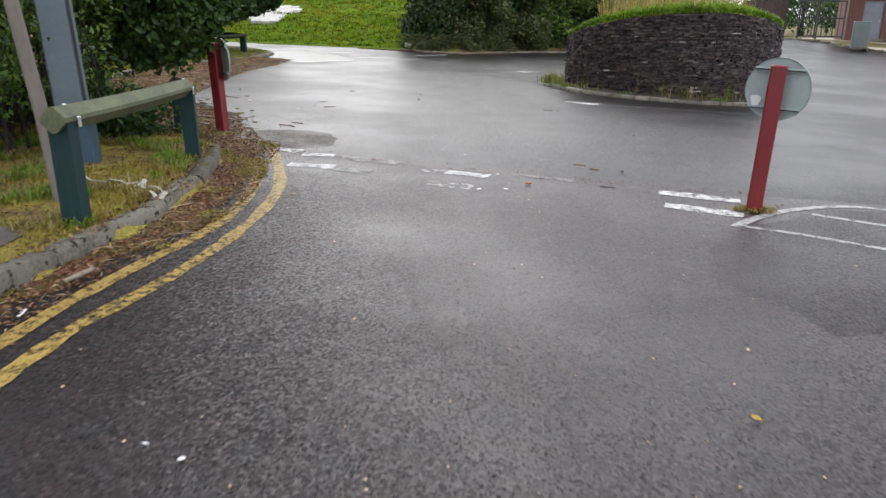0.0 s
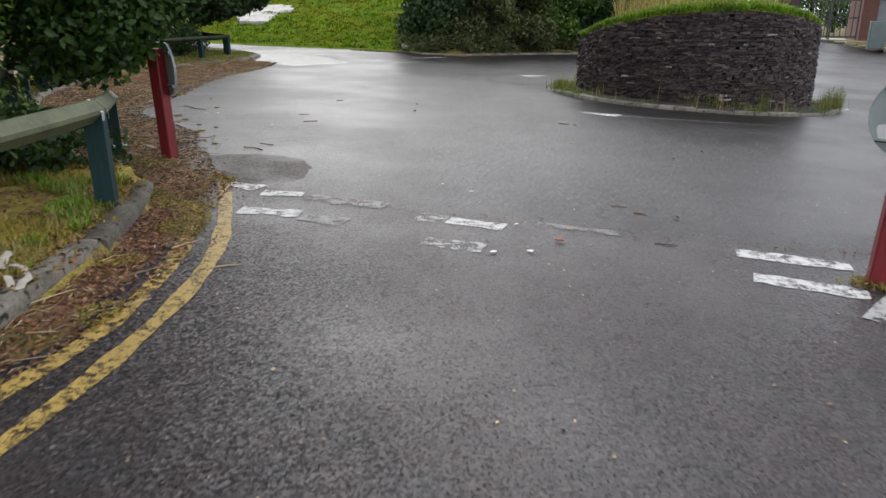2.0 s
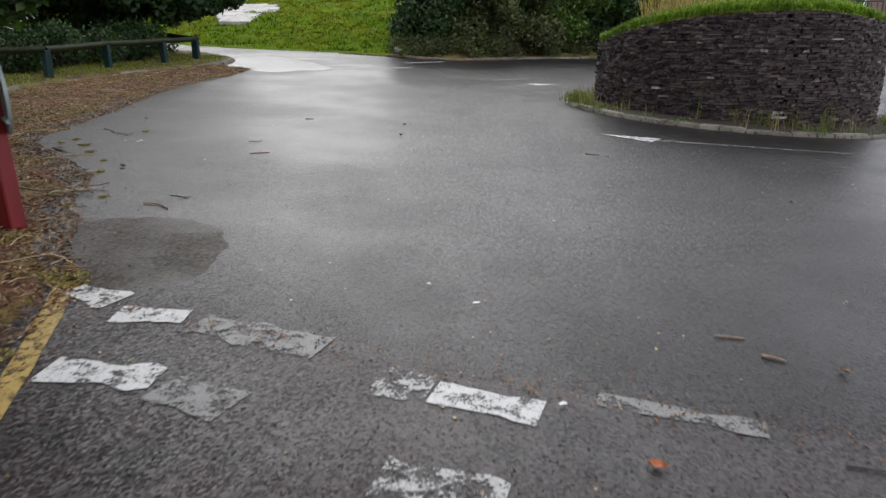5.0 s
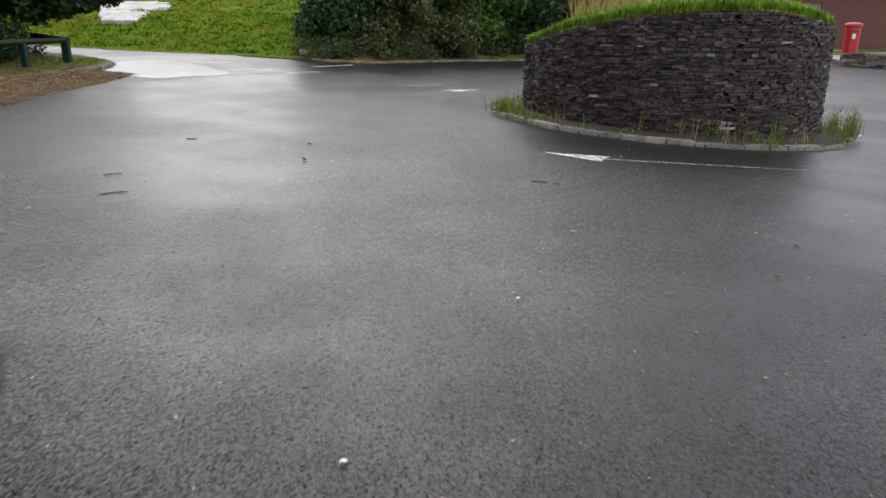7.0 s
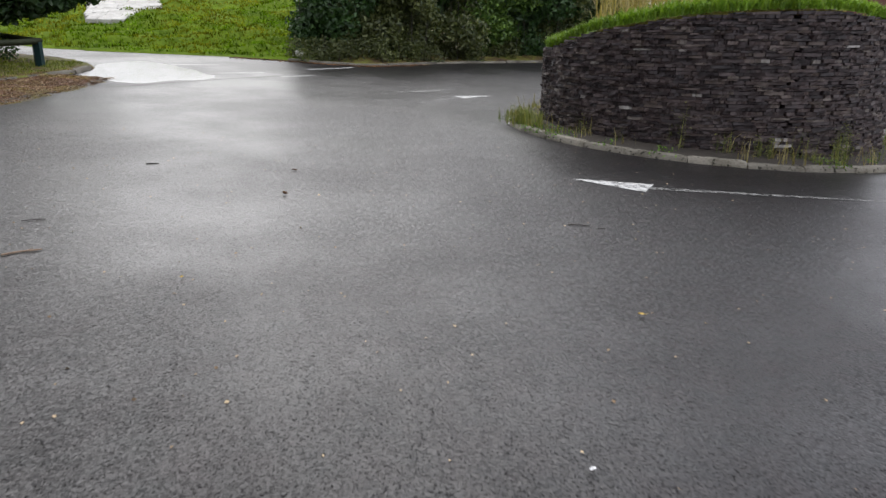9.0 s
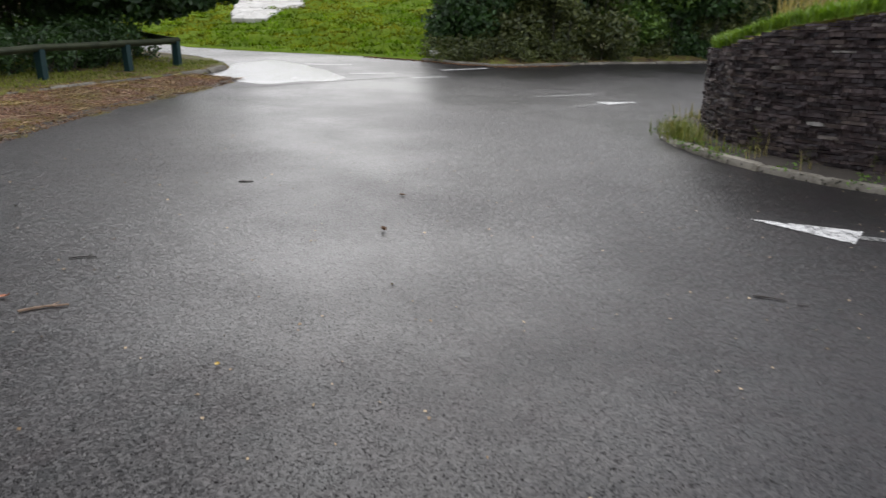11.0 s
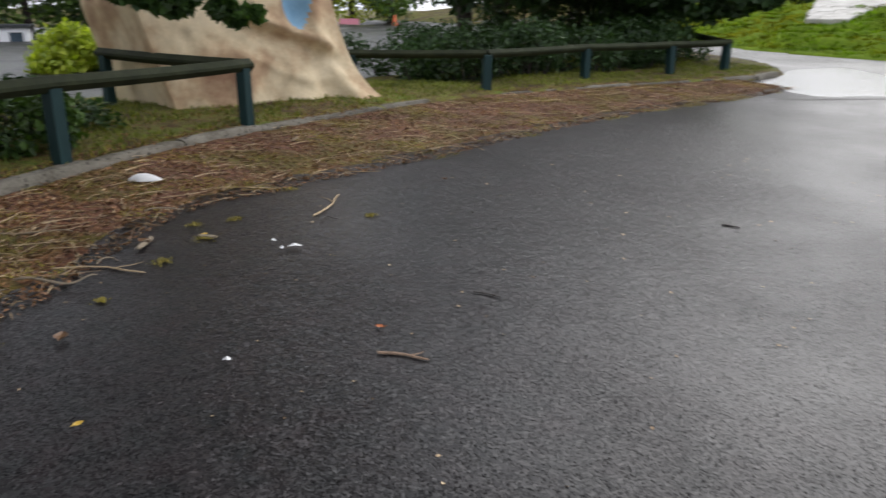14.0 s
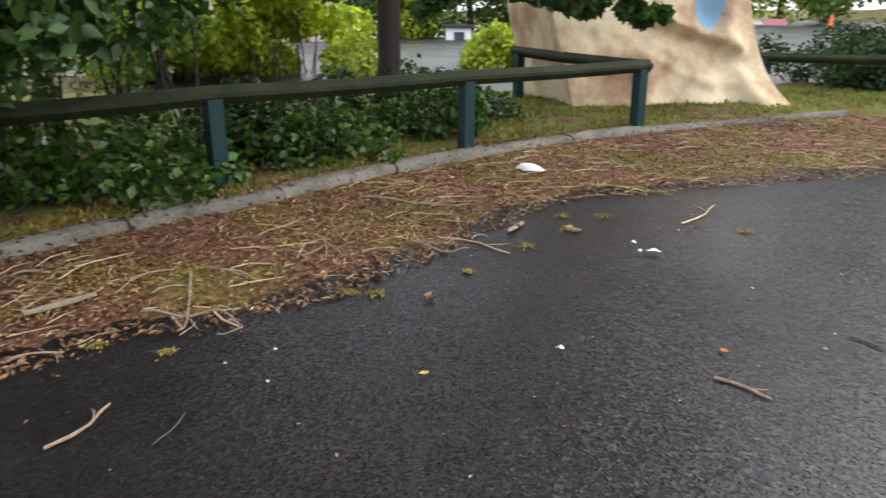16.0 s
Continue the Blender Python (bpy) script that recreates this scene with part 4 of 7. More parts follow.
def weed_points(n, seed, r0, r1):
    r = np.random.default_rng(seed)
    a = r.uniform(0, 2 * np.pi, n * 4)
    keep = np.array([noise.noise((math.cos(v) * 6, math.sin(v) * 6, seed)) > 0.12 for v in a])
    a = a[keep][:n]
    q = r.uniform(r0, r1, len(a))
    return np.array([(ICX + s * math.cos(v), ICY + s * math.sin(v), G(ICX + s * math.cos(v), ICY + s * math.sin(v)) + 0.05) for v, s in zip(a, q)])


for nm, pts, mt, hgt, wd, lb in (("weeds", weed_points(900, 3, 2.28, 2.74), MAT_WEED, 0.10, 0.006, "green weeds and grass growing at the foot of the wall"), ("weeds", weed_points(240, 5, 2.3, 2.70), MAT_DRY, 0.26, 0.005, "dry yellow weeds at the foot of the wall")):
    tagged(new(nm, blades(nm, pts, mt, hgt, wd, 0.6, 9)), lb, "weeds", kind="stuff")
wp = weed_points(900, 8, 2.3, 2.85)
wp[:, 2] += np.random.default_rng(2).uniform(0, 0.16, len(wp)) ** 1.5
tagged(new("weeds", leaves("weeds", wp, MAT_LEAF_FRESH, 0.035, 0.6, 0.4, None, 4)), "small leafy green weeds growing over the island edging", "weeds", kind="stuff")
r = np.random.default_rng(5)
a = math.pi + r.normal(0.05, 0.09, 700)
q = r.normal(2.58, 0.10, 700)
pts = np.array([(ICX + s * math.cos(v), ICY + s * math.sin(v), G(ICX + s * math.cos(v), ICY + s * math.sin(v)) + 0.04) for v, s in zip(a, q)])
tagged(new("weed_clump", blades("weed_clump", pts[:420], MAT_WEED, 0.24, 0.005, 0.8, 12)), "yellow-green grass clump spilling over the island edging", "weeds", kind="stuff")

stalks, sprigs = [], []
r = np.random.default_rng(15)
for cx, cy, tall_by, cnt in ((3.01, 15.2, 0.30, 26), (3.3, 14.75, 0.22, 18), (3.77, 14.32, 0.62, 12), (4.2, 14.02, 0.34, 12), (4.6, 13.88, 0.3, 30), (5.0, 13.84, 0.38, 14), (5.46, 13.82, 0.46, 40), (6.1, 13.95, 0.25, 16), (6.7, 14.2, 0.24, 26), (7.2, 14.7, 0.4, 60), (7.45, 15.1, 0.42, 80), (7.5, 15.55, 0.36, 70)):
    for _ in range(cnt):
        x, y, h = cx + r.normal(0, 0.07), cy + r.normal(0, 0.05), tall_by * r.uniform(0.4, 1.1)
        stalks.append((x, y, G(x, y) + 0.05, h))
        for k in range(int(h * 16)):
            sprigs.append((x + r.normal(0, 0.03), y + r.normal(0, 0.03), G(x, y) + 0.06 + h * r.uniform(0.05, 0.9)))
stalks = np.array(stalks)
tagged(new("weeds", blades("weeds", stalks[:, :3], MAT_WEED, stalks[:, 3], 0.003, 0.25, 19)), "tall thin dry weed stalks growing along the foot of the slate wall", "weeds", kind="stuff")
tagged(new("weeds", leaves("weeds", np.array(sprigs), MAT_WEED, 0.028, 0.4, 0.3, None, 20)), "yellow-green weed leaves along the foot of the slate wall", "weeds", kind="stuff")

# ---- red posts with round signs ----


def sign_post(x, y, height, lean, face, label, sink=0.15, plate_turn=0.0):
    """A square red timber post; its round sign is fixed to the far side, face degrees from +y to the left."""
    g = G(x, y)
    post = empty("sign_post", pose(x, y, g, lean[0], lean[1], face), label, "sign post", "roundabout signs")
    b = Build().box((0.105, 0.105, height + sink), (0, 0, -sink), 0, 0.008)
    part("post", b, MAT_RED, post, "faded red painted timber")
    disc = Build()
    seg, rad = 40, 0.22
    dv = []
    for yy, rr in ((0.074, rad - 0.02), (0.071, rad - 0.004), (0.066, rad), (0.084, rad), (0.081, rad - 0.006), (0.080, 0.0)):
        dv += [(rr * math.cos(2 * math.pi * i / seg), yy, height - 0.17 + rr * math.sin(2 * math.pi * i / seg)) for i in range(seg)]
    df = [tuple(range(seg))]
    for k in range(5):
        df += [(k * seg + i, k * seg + (i + 1) % seg, (k + 1) * seg + (i + 1) % seg, (k + 1) * seg + i) for i in range(seg)]
    disc.add(dv, df)
    plate = part("sign_plate", disc, MAT_SIGN, post, "round grey sign seen from its back", at=pose(0, 0, 0, 0, 0, plate_turn), smooth_by=40)
    for dz in (0.135, -0.135):
        w = 2 * math.sqrt(rad ** 2 - dz ** 2) * 0.96
        bar = Build().box((w, 0.018, 0.026), (0, 0.062, height - 0.17 + dz - 0.013), 0, 0.003)
        bar.box((w, 0.006, 0.006), (0, 0.052, height - 0.17 + dz - 0.003))
        part("channel", bar, MAT_SIGN, plate, "galvanised fixing channel")
        part("lip", Build().box((w, 0.004, 0.008), (0, 0.050, height - 0.17 + dz - 0.006)), MAT_BLACK, plate, "dark edge of the channel")
    spot = Build()
    ov = [(-0.135 + 0.034 * math.cos(a) * (1 + 0.25 * math.sin(3 * a)), 0.0655, height - 0.26 + 0.05 * math.sin(a) * (1 + 0.2 * math.cos(2 * a))) for a in [2 * math.pi * i / 18 for i in range(18)]]
    spot.add(ov, [tuple(range(18))])
    part("sticker", spot, MAT_PAPER, plate, "torn white sticker")
    return post


sign_post(2.29, 5.07, 1.035, (0.5, 2.4), -22, "red timber post with a round grey sign at the road edge", plate_turn=-16)
sign_post(-2.38, 7.72, 0.93, (1.0, -1.0), -18, "red timber post with a round grey sign, half hidden by leaves", plate_turn=-34)

# ---- timber knee rail fences ----


def fence(name, spots, label, straps=False, rise=0.52, side=0.108, rail_mat=None):
    """Square posts with a notched top that carries a rail set on its edge; a steel strap holds it on each post."""
    fn = empty(name, Matrix.Identity(4), label, "fence", "knee rail fences")
    tops = []
    base_rise = rise
    for i, (x, y, *more) in enumerate(spots):
        rise = base_rise + (more[0] if more else 0.0)
        d = Vector(spots[min(i + 1, len(spots) - 1)][:2]) - Vector(spots[max(i - 1, 0)][:2])
        turn = math.atan2(-d.x, d.y)
        z0 = T(x, y)
        h = side / 2
        b = Build()
        prof = [(-h, -0.3), (h, -0.3), (h, rise - 0.012), (h - 0.012, rise), (0.0, rise - 0.062), (-h + 0.012, rise), (-h, rise - 0.012)]
        verts = [(px, yy, pz) for yy in (-h, h) for px, pz in prof]
        k = len(prof)
        b.add(verts, [(0, 1, 2, 4, 6), (2, 3, 4), (4, 5, 6), (7 + 6, 7 + 4, 7 + 2, 7 + 1, 7), (11, 10, 9), (13, 12, 11)] + [(j, (j + 1) % k, k + (j + 1) % k, k + j)[::-1] for j in range(k)])
        part("post", b, MAT_TIMBER_GREEN, fn, at=pose(x, y, z0, random.uniform(-1, 1), random.uniform(-1, 1), math.degrees(turn)))
        tops.append(Vector((x, y, z0 + rise + 0.012)))
    for i, (a, b2) in enumerate(zip(tops, tops[1:])):
        d = (b2 - a).normalized()
        s = Vector((d.y, -d.x, 0)).normalized()
        u = s.cross(d)
        w = 0.066 if straps else 0.054
        rb = Build()
        ext_a, ext_b = (0.09 if i == 0 else 0.0), (0.09 if i == len(tops) - 2 else 0.0)
        length = (b2 - a).length
        verts = []
        for k in range(5):
            t = -ext_a + (length + ext_a + ext_b) * k / 4
            c = a + d * t + Vector((0, 0, -0.008 * math.sin(math.pi * k / 4)))
            e = 0.012
            for pu, ps in ((w, -e), (w, e), (e, w), (-e, w), (-w, e), (-w, -e), (-e, -w), (e, -w)):
                verts.append(c + u * pu + s * ps)
        faces = [tuple(range(8)), tuple(range(32, 40))[::-1]]
        for k in range(4):
            faces += [(k * 8 + j, (k + 1) * 8 + j, (k + 1) * 8 + (j + 1) % 8, k * 8 + (j + 1) % 8) for j in range(8)]
        rb.add(verts, faces)
        part("rail", rb, rail_mat or MAT_RAIL_DARK, fn, "algae-greened square rail set on its edge" if rail_mat else "dark square rail set on its edge")
        for top, sgn in ((a, 1), (b2, -1)) if straps else ():
            sb = Build()
            c = top + d * (0.05 * sgn)
            w2 = w + 0.006
            q = []
            for off in (-0.018, 0.018):
                for pu, ps in ((-0.05, -w2), (0.0, -w2), (w2, 0), (0.0, w2), (-0.05, w2)):
                    q.append(c + d * off + u * pu + s * ps)
            sb.add(q, [(j, j + 1, j + 6, j + 5) for j in range(4)])
            part("strap", sb, MAT_STEEL, fn, "galvanised strap")
    return fn


fence("rail_fence", [(-2.0, 3.75), (-2.03, 5.74), (-2.82, 7.67, 0.13)], "dark green timber knee rail greened with algae along the verge", True, rise=0.56, rail_mat=MAT_RAIL)
fence("rail_fence", [(-3.4, 7.27), (-4.2, 8.6), (-5.03, 10.33), (-5.75, 12.1)], "dark green timber knee rail along the leaf-strewn kerb", rise=0.535, side=0.092)
fence("rail_fence", [(-5.86, 12.16), (-7.75, 11.62)], "dark green timber knee rail returning towards the sculpture", rise=0.52, side=0.092)
fence("rail_fence", [(-8.0, 14.95), (-6.5, 16.05), (-6.45, 18.2), (-5.98, 19.9), (-5.72, 21.3)], "dark green timber knee rail below dark shrubs", rise=0.45)
fence("rail_fence", [(-5.8, 21.42), (-7.3, 22.9), (-9.0, 24.2)], "dark green timber knee rail turning up the side road", rise=0.45)

# ---- pole and cabinet on the near verge ----
pz = T(-2.32, 4.2)
tagged(part("wooden_pole", Build().tube([(-2.28, 4.15, pz - 0.2), (-2.33, 4.17, pz + 0.5), (-2.47, 4.22, pz + 1.6), (-2.65, 4.27, pz + 3.0)], [0.042, 0.041, 0.038, 0.036], 12), MAT_POLE, smooth_by=50), "leaning weathered round wooden pole in the mossy verge", "pole")
bz = T(-2.75, 5.3)
cab = empty("post_cabinet", pose(-2.74, 5.35, bz, 0, -1.5, 12), "blue-grey painted metal column on a blue base, in front of shrubs", "metal column")
part("column", Build().box((0.21, 0.16, 2.6), (0, 0, 0.28), 0, 0.012), MAT_BOX, cab)
part("base", Build().box((0.24, 0.2, 0.42), (0, 0, -0.1), 0, 0.02), MAT_BOX_BLUE, cab, "blue painted base")
part("collar", Build().box((0.3, 0.25, 0.03), (0, 0, 0.3), 0, 0.008), MAT_BOX, cab)
part("edge_trim", Build().box((0.018, 0.02, 2.5), (0.112, -0.07, 0.33)), MAT_BLACK, cab)

# ---- the beige sculpture ----


def sculpture():
    """A leaning slab of painted concrete: a flat side, a sharp arris, a folded front, a flared foot at its far end."""
    b = Build()
    verts, slots = [], []
    zs = [0.26 + 0.03 * k for k in range(46)] + [1.63 + 0.13 * k for k in range(11)]
    na = 0
    for z in zs:
        h = z - 0.4
        cap = max(0.0, (z - 2.5) / 0.45)
        pull = 0.35 * cap * cap
        yb = 11.96 - 0.26 * min(h, 1.0) + pull
        yc = 14.37 - 0.25 * (1 - math.exp(-3 * max(h, -0.1))) - 0.15 * max(h, 0.0) - pull
        xb, xc = -6.92 - 0.10 * h - pull, -6.66 - 0.26 * (1 - math.exp(-3 * max(h, -0.1))) - 0.10 * h - pull
        plan = [((-8.25 + pull, yb - 0.08), (xb, yb), 14), ((xb, yb), (xc, yc), 62), ((xc, yc), (-8.15 + pull, yc - 0.15), 14), ((-8.15 + pull, yc - 0.15), (-8.25 + pull, yb - 0.08), 16)]
        row = []
        for e, (p, q, n) in enumerate(plan):
            for k in range(n):
                s = k / n
                x, y = p[0] + (q[0] - p[0]) * s, p[1] + (q[1] - p[1]) * s
                edge = min(1.0, 6 * s, 6 * (1 - s))
                if e == 1:
                    flare = math.exp(-max(h, 0) * 2.6)
                    d = z - (1.29 - 0.34 * (y - 12.93))
                    span = smooth(12.55, 13.0, y) * smooth(14.15, 13.8, y)
                    brow = (0.085 * math.exp(-(d / 0.07) ** 2) - 0.07 * math.exp(-((d + 0.15) / 0.09) ** 2)) * span
                    d2 = z - (0.80 - 0.30 * (y - 13.0)) - 0.04 * math.sin(y * 6)
                    ledge = 0.04 * math.exp(-(d2 / 0.06) ** 2) * smooth(12.5, 12.9, y) * smooth(13.9, 13.5, y)
                    root = 0.12 * math.exp(-((y - yc + 0.32) / 0.16) ** 2) + 0.07 * flare * math.sin(y * 8.5 + 0.8) * smooth(12.4, 12.9, y)
                    eye = -0.08 * math.exp(-(((y - 13.48) / 0.17) ** 2 + ((z - 1.55) / 0.34) ** 2) ** 2)
                    x += edge * (brow + ledge + root + eye + 0.05 * noise.noise((y * 2.2, z * 2.2, 4)) + 0.025 * noise.noise((y * 7, z * 7, 2)))
                else:
                    y += edge * 0.03 * noise.noise((x * 2, z * 2, 6))
                row.append((x, y, z))
        na = len(row)
        verts += row
    nz = len(zs)
    faces = [tuple(range(na))[::-1], tuple(range((nz - 1) * na, nz * na))]
    slots = [0, 0]
    for k in range(nz - 1):
        for i in range(na):
            f = (k * na + i, k * na + (i + 1) % na, (k + 1) * na + (i + 1) % na, (k + 1) * na + i)
            cy, cz = sum(verts[j][1] for j in f) / 4, sum(verts[j][2] for j in f) / 4
            blue = 14 <= i < 76 and ((cy - 13.49 - 0.05 * (cz - 1.4)) / 0.145) ** 2 + ((cz - 1.52) / 0.35) ** 2 < 1
            faces.append(f)
            slots.append(1 if blue else 0)
    b.add(verts, faces)
    b.m = slots
    return tagged(part("sculpture", b, [MAT_SCULPT, MAT_PATCH], smooth_by=50), "large beige painted concrete sculpture with a pale blue patch, on grass", "sculpture")


sculpture()

# ---- trees and shrubs ----


def tree(name, x, y, height, trunk_r, crown, label, leaf_mat, leaf_size, count, seed, limbs=7, fork=0.32, lean=(0, 0)):
    """Tapered trunk with limbs that reach into the lumps of the crown, each lump (x, y, z, radius) from the trunk's foot."""
    r = random.Random(seed)
    z0 = T(x, y) - 0.1
    tr = empty(name, pose(x, y, z0), label, "tree")
    b = Build()
    top = Vector((lean[0], lean[1], height * 0.85))
    line = [Vector((0, 0, 0)) + top * u + Vector((r.uniform(-0.05, 0.05), r.uniform(-0.05, 0.05), 0)) * (u > 0) for u in (0, 0.1, 0.3, 0.5, 0.75, 1.0)]
    b.tube(line, [trunk_r * 1.35, trunk_r, trunk_r * 0.9, trunk_r * 0.75, trunk_r * 0.45, trunk_r * 0.15], 10)
    part("trunk", b, MAT_BARK, tr, smooth_by=60)
    for lump in [q for q in crown if q[2] < 1.62 and q[3] < 0.3]:
        e = Vector(lump[:3])
        s = e + Vector((-0.25 * e.x, -0.25 * e.y, 1.6))
        part("twig", Build().tube([s, s.lerp(e, 0.6) + Vector((0.08, 0.06, 0.1)), e], [0.010, 0.007, 0.003], 5), MAT_BARK, tr)
    high = [q for q in crown if q[2] >= 1.62 or q[3] >= 0.5]
    for lump in r.sample(high, min(limbs, len(high))):
        e = Vector(lump[:3])
        s = top * max(0.12, min(0.85, fork + r.uniform(-0.05, 0.35)))
        if s.z > e.z:
            s = top * max(0.1, e.z / top.z * 0.85)
        m1 = s.lerp(e, 0.45) + Vector((0, 0, 0.12 * (e - s).length))
        lb = Build().tube([s, m1, e, e + (e - m1) * 0.3], [trunk_r * 0.42, trunk_r * 0.28, trunk_r * 0.14, trunk_r * 0.05], 6)
        for _ in range(3):
            q = m1.lerp(e, r.uniform(0.2, 1))
            lb.tube([q, q + Vector((r.uniform(-1, 1), r.uniform(-1, 1), r.uniform(-0.4, 0.5))) * lump[3] * 0.9], [trunk_r * 0.1, 0.006], 4)
        part("limb", lb, MAT_BARK, tr)
    pts, out = clump_points([c[:3] for c in crown], [c[3] for c in crown], count, seed)
    part("crown", leaves("crown", pts, leaf_mat, leaf_size, 0.62, 0.35, out, seed), None, tr)
    return tr


def shrub(name, lumps, label, mat, size, count, seed, aspect=0.5, stems=6, up=0.3, category="shrub", shell=0.5):
    """Leafy mass of lumps (x, y, height above ground, radius) with bare stems inside."""
    r = random.Random(seed)
    x0, y0 = lumps[0][:2]
    sh = empty(name, pose(x0, y0, T(x0, y0)), label, category)
    z0 = T(x0, y0)
    cs = [(l[0] - x0, l[1] - y0, T(l[0], l[1]) + l[2] - z0) for l in lumps]
    b = Build()
    for c, l in zip(cs, lumps):
        for _ in range(max(1, stems // 2)):
            f = Vector((c[0] + r.uniform(-0.2, 0.2), c[1] + r.uniform(-0.2, 0.2), T(l[0], l[1]) - z0 - 0.05))
            e = Vector(c) + Vector((r.uniform(-1, 1), r.uniform(-1, 1), r.uniform(-0.2, 0.8))) * l[3] * 0.6
            b.tube([f, f.lerp(e, 0.5) + Vector((r.uniform(-0.1, 0.1), r.uniform(-0.1, 0.1), 0)), e], [0.014, 0.010, 0.004], 5)
    part("branchwork", b, MAT_BARK, sh)["kind"] = "stuff"
    pts, out = clump_points(cs, [l[3] for l in lumps], count, seed, shell, 0.9)
    floor_z = np.array([min(c[2] - l[2] for c, l in zip(cs, lumps))])
    pts[:, 2] = np.maximum(pts[:, 2], floor_z + 0.02)
    part("foliage", leaves("foliage", pts, mat, size, aspect, up, out, seed), None, sh)
    return sh


def lumps_in(x0, x1, y0, y1, z0, z1, r0, r1, n, seed):
    r = random.Random(seed)
    return [(r.uniform(x0, x1), r.uniform(y0, y1), r.uniform(z0, z1), r.uniform(r0, r1)) for _ in range(n)]


# hedge-like shrubs behind the first fence
for i, (x0, x1, y0, y1, n, s) in enumerate([(-4.0, -3.0, 4.9, 6.4, 16, 1), (-4.9, -3.9, 6.0, 7.6, 18, 2), (-5.6, -4.2, 4.0, 6.5, 14, 3), (-6.0, -4.6, 6.3, 8.6, 14, 4)]):
    lm = lumps_in(x0, x1, y0, y1, 0.15, 1.9, 0.30, 0.62, n, s)
    sh = shrub("shrub", lm, "dense dark green shrub with small white flowers behind the rail", MAT_LEAF_MID, 0.06, 9000, 20 + i)
    pts, out = clump_points([(l[0] - lm[0][0], l[1] - lm[0][1], l[2]) for l in lm], [l[3] * 1.04 for l in lm], 26, 60 + i, 0.9)
    fl = part("flowers", leaves("flowers", np.repeat(pts, 4, 0) + np.random.default_rng(i).normal(0, 0.012, (104, 3)), MAT_PETAL, 0.03, 0.9, 0.3, None, 5 + i), None, sh, "small white flowers")
    fl["kind"] = "stuff"

# low plants under the rail
for i, (x0, x1, y0, y1, n) in enumerate([(-4.6, -3.9, 8.0, 8.7, 9), (-5.2, -4.6, 8.7, 9.7, 12), (-5.9, -5.4, 9.8, 10.8, 8), (-5.6, -4.8, 7.9, 9.2, 14), (-6.9, -5.7, 9.4, 11.0, 16), (-4.5, -3.9, 7.0, 7.8, 12), (-3.2, -2.7, 6.2, 7.1, 8)]):
    shrub("low_plants", lumps_in(x0, x1, y0, y1, 0.05, 0.3, 0.14, 0.3, n, 40 + i), "leafy green ground plants behind the kerb" if i not in (3, 4) else "dark leafy undergrowth behind the rail", MAT_LEAF_LOW if i not in (3, 4, 6) else MAT_LEAF_DARK, 0.065, 1500 if i not in (3, 4) else 3600, 70 + i, 0.7, 2, 0.7, "plant")

# the tree beside the fence, its low branches hanging in front of the sculpture
# the lumps from (1.6, -1.2) to (1.8, -2.8) are unseen, added to shade the verge
crown = [(0.0, 0.3, 5.2, 1.9), (1.2, -0.9, 4.6, 1.5), (-1.2, 0.8, 4.8, 1.6), (0.4, 1.8, 3.6, 1.2), (1.5, -1.8, 2.9, 0.8), (0.6, -1.2, 3.0, 0.9), (0.3, 1.2, 2.3, 0.5), (-0.4, -1.6, 2.2, 0.6), (0.7, -1.9, 1.8, 0.5), (-1.0, -2.2, 2.4, 0.8), (0.5, -0.2, 7.2, 1.7), (-0.9, -0.6, 6.6, 1.6), (1.6, 1.0, 5.6, 1.4), (1.6, -1.2, 3.6, 1.1), (2.2, -0.2, 4.2, 1.2), (2.8, -1.8, 4.3, 1.3), (3.0, -0.6, 5.2, 1.3), (1.8, -2.8, 3.8, 1.2), (0.05, 1.26, 1.24, 0.11), (0.14, 1.6, 1.2, 0.11), (-0.8, 2.6, 4.2, 1.5), (1.4, 2.4, 5.8, 1.4), (1.8, -0.6, 6.2, 1.5), (-1.4, -0.4, 1.5, 0.4), (-0.6, -0.9, 1.5, 0.35)]
rl = random.Random(77)
crown += [(0.55 * s + rl.uniform(-0.07, 0.07), 1.1 + 1.3 * s + rl.uniform(-0.05, 0.05), 1.26 - 0.30 * s + rl.uniform(-0.04, 0.09), rl.uniform(0.05, 0.09)) for s in [k / 17 for k in range(18)]]
crown += [(-0.05 + rl.uniform(-0.05, 0.05), 0.35 + 0.4 * s, 1.1 + 0.15 * s + rl.uniform(-0.04, 0.06), rl.uniform(0.05, 0.09)) for s in [k / 6 for k in range(7)]]
tree("tree", -6.25, 9.88, 7.5, 0.10, crown, "broadleaf tree with a dark trunk and low hanging branches", MAT_LEAF_TREE, 0.13, 54000, 5, 18)
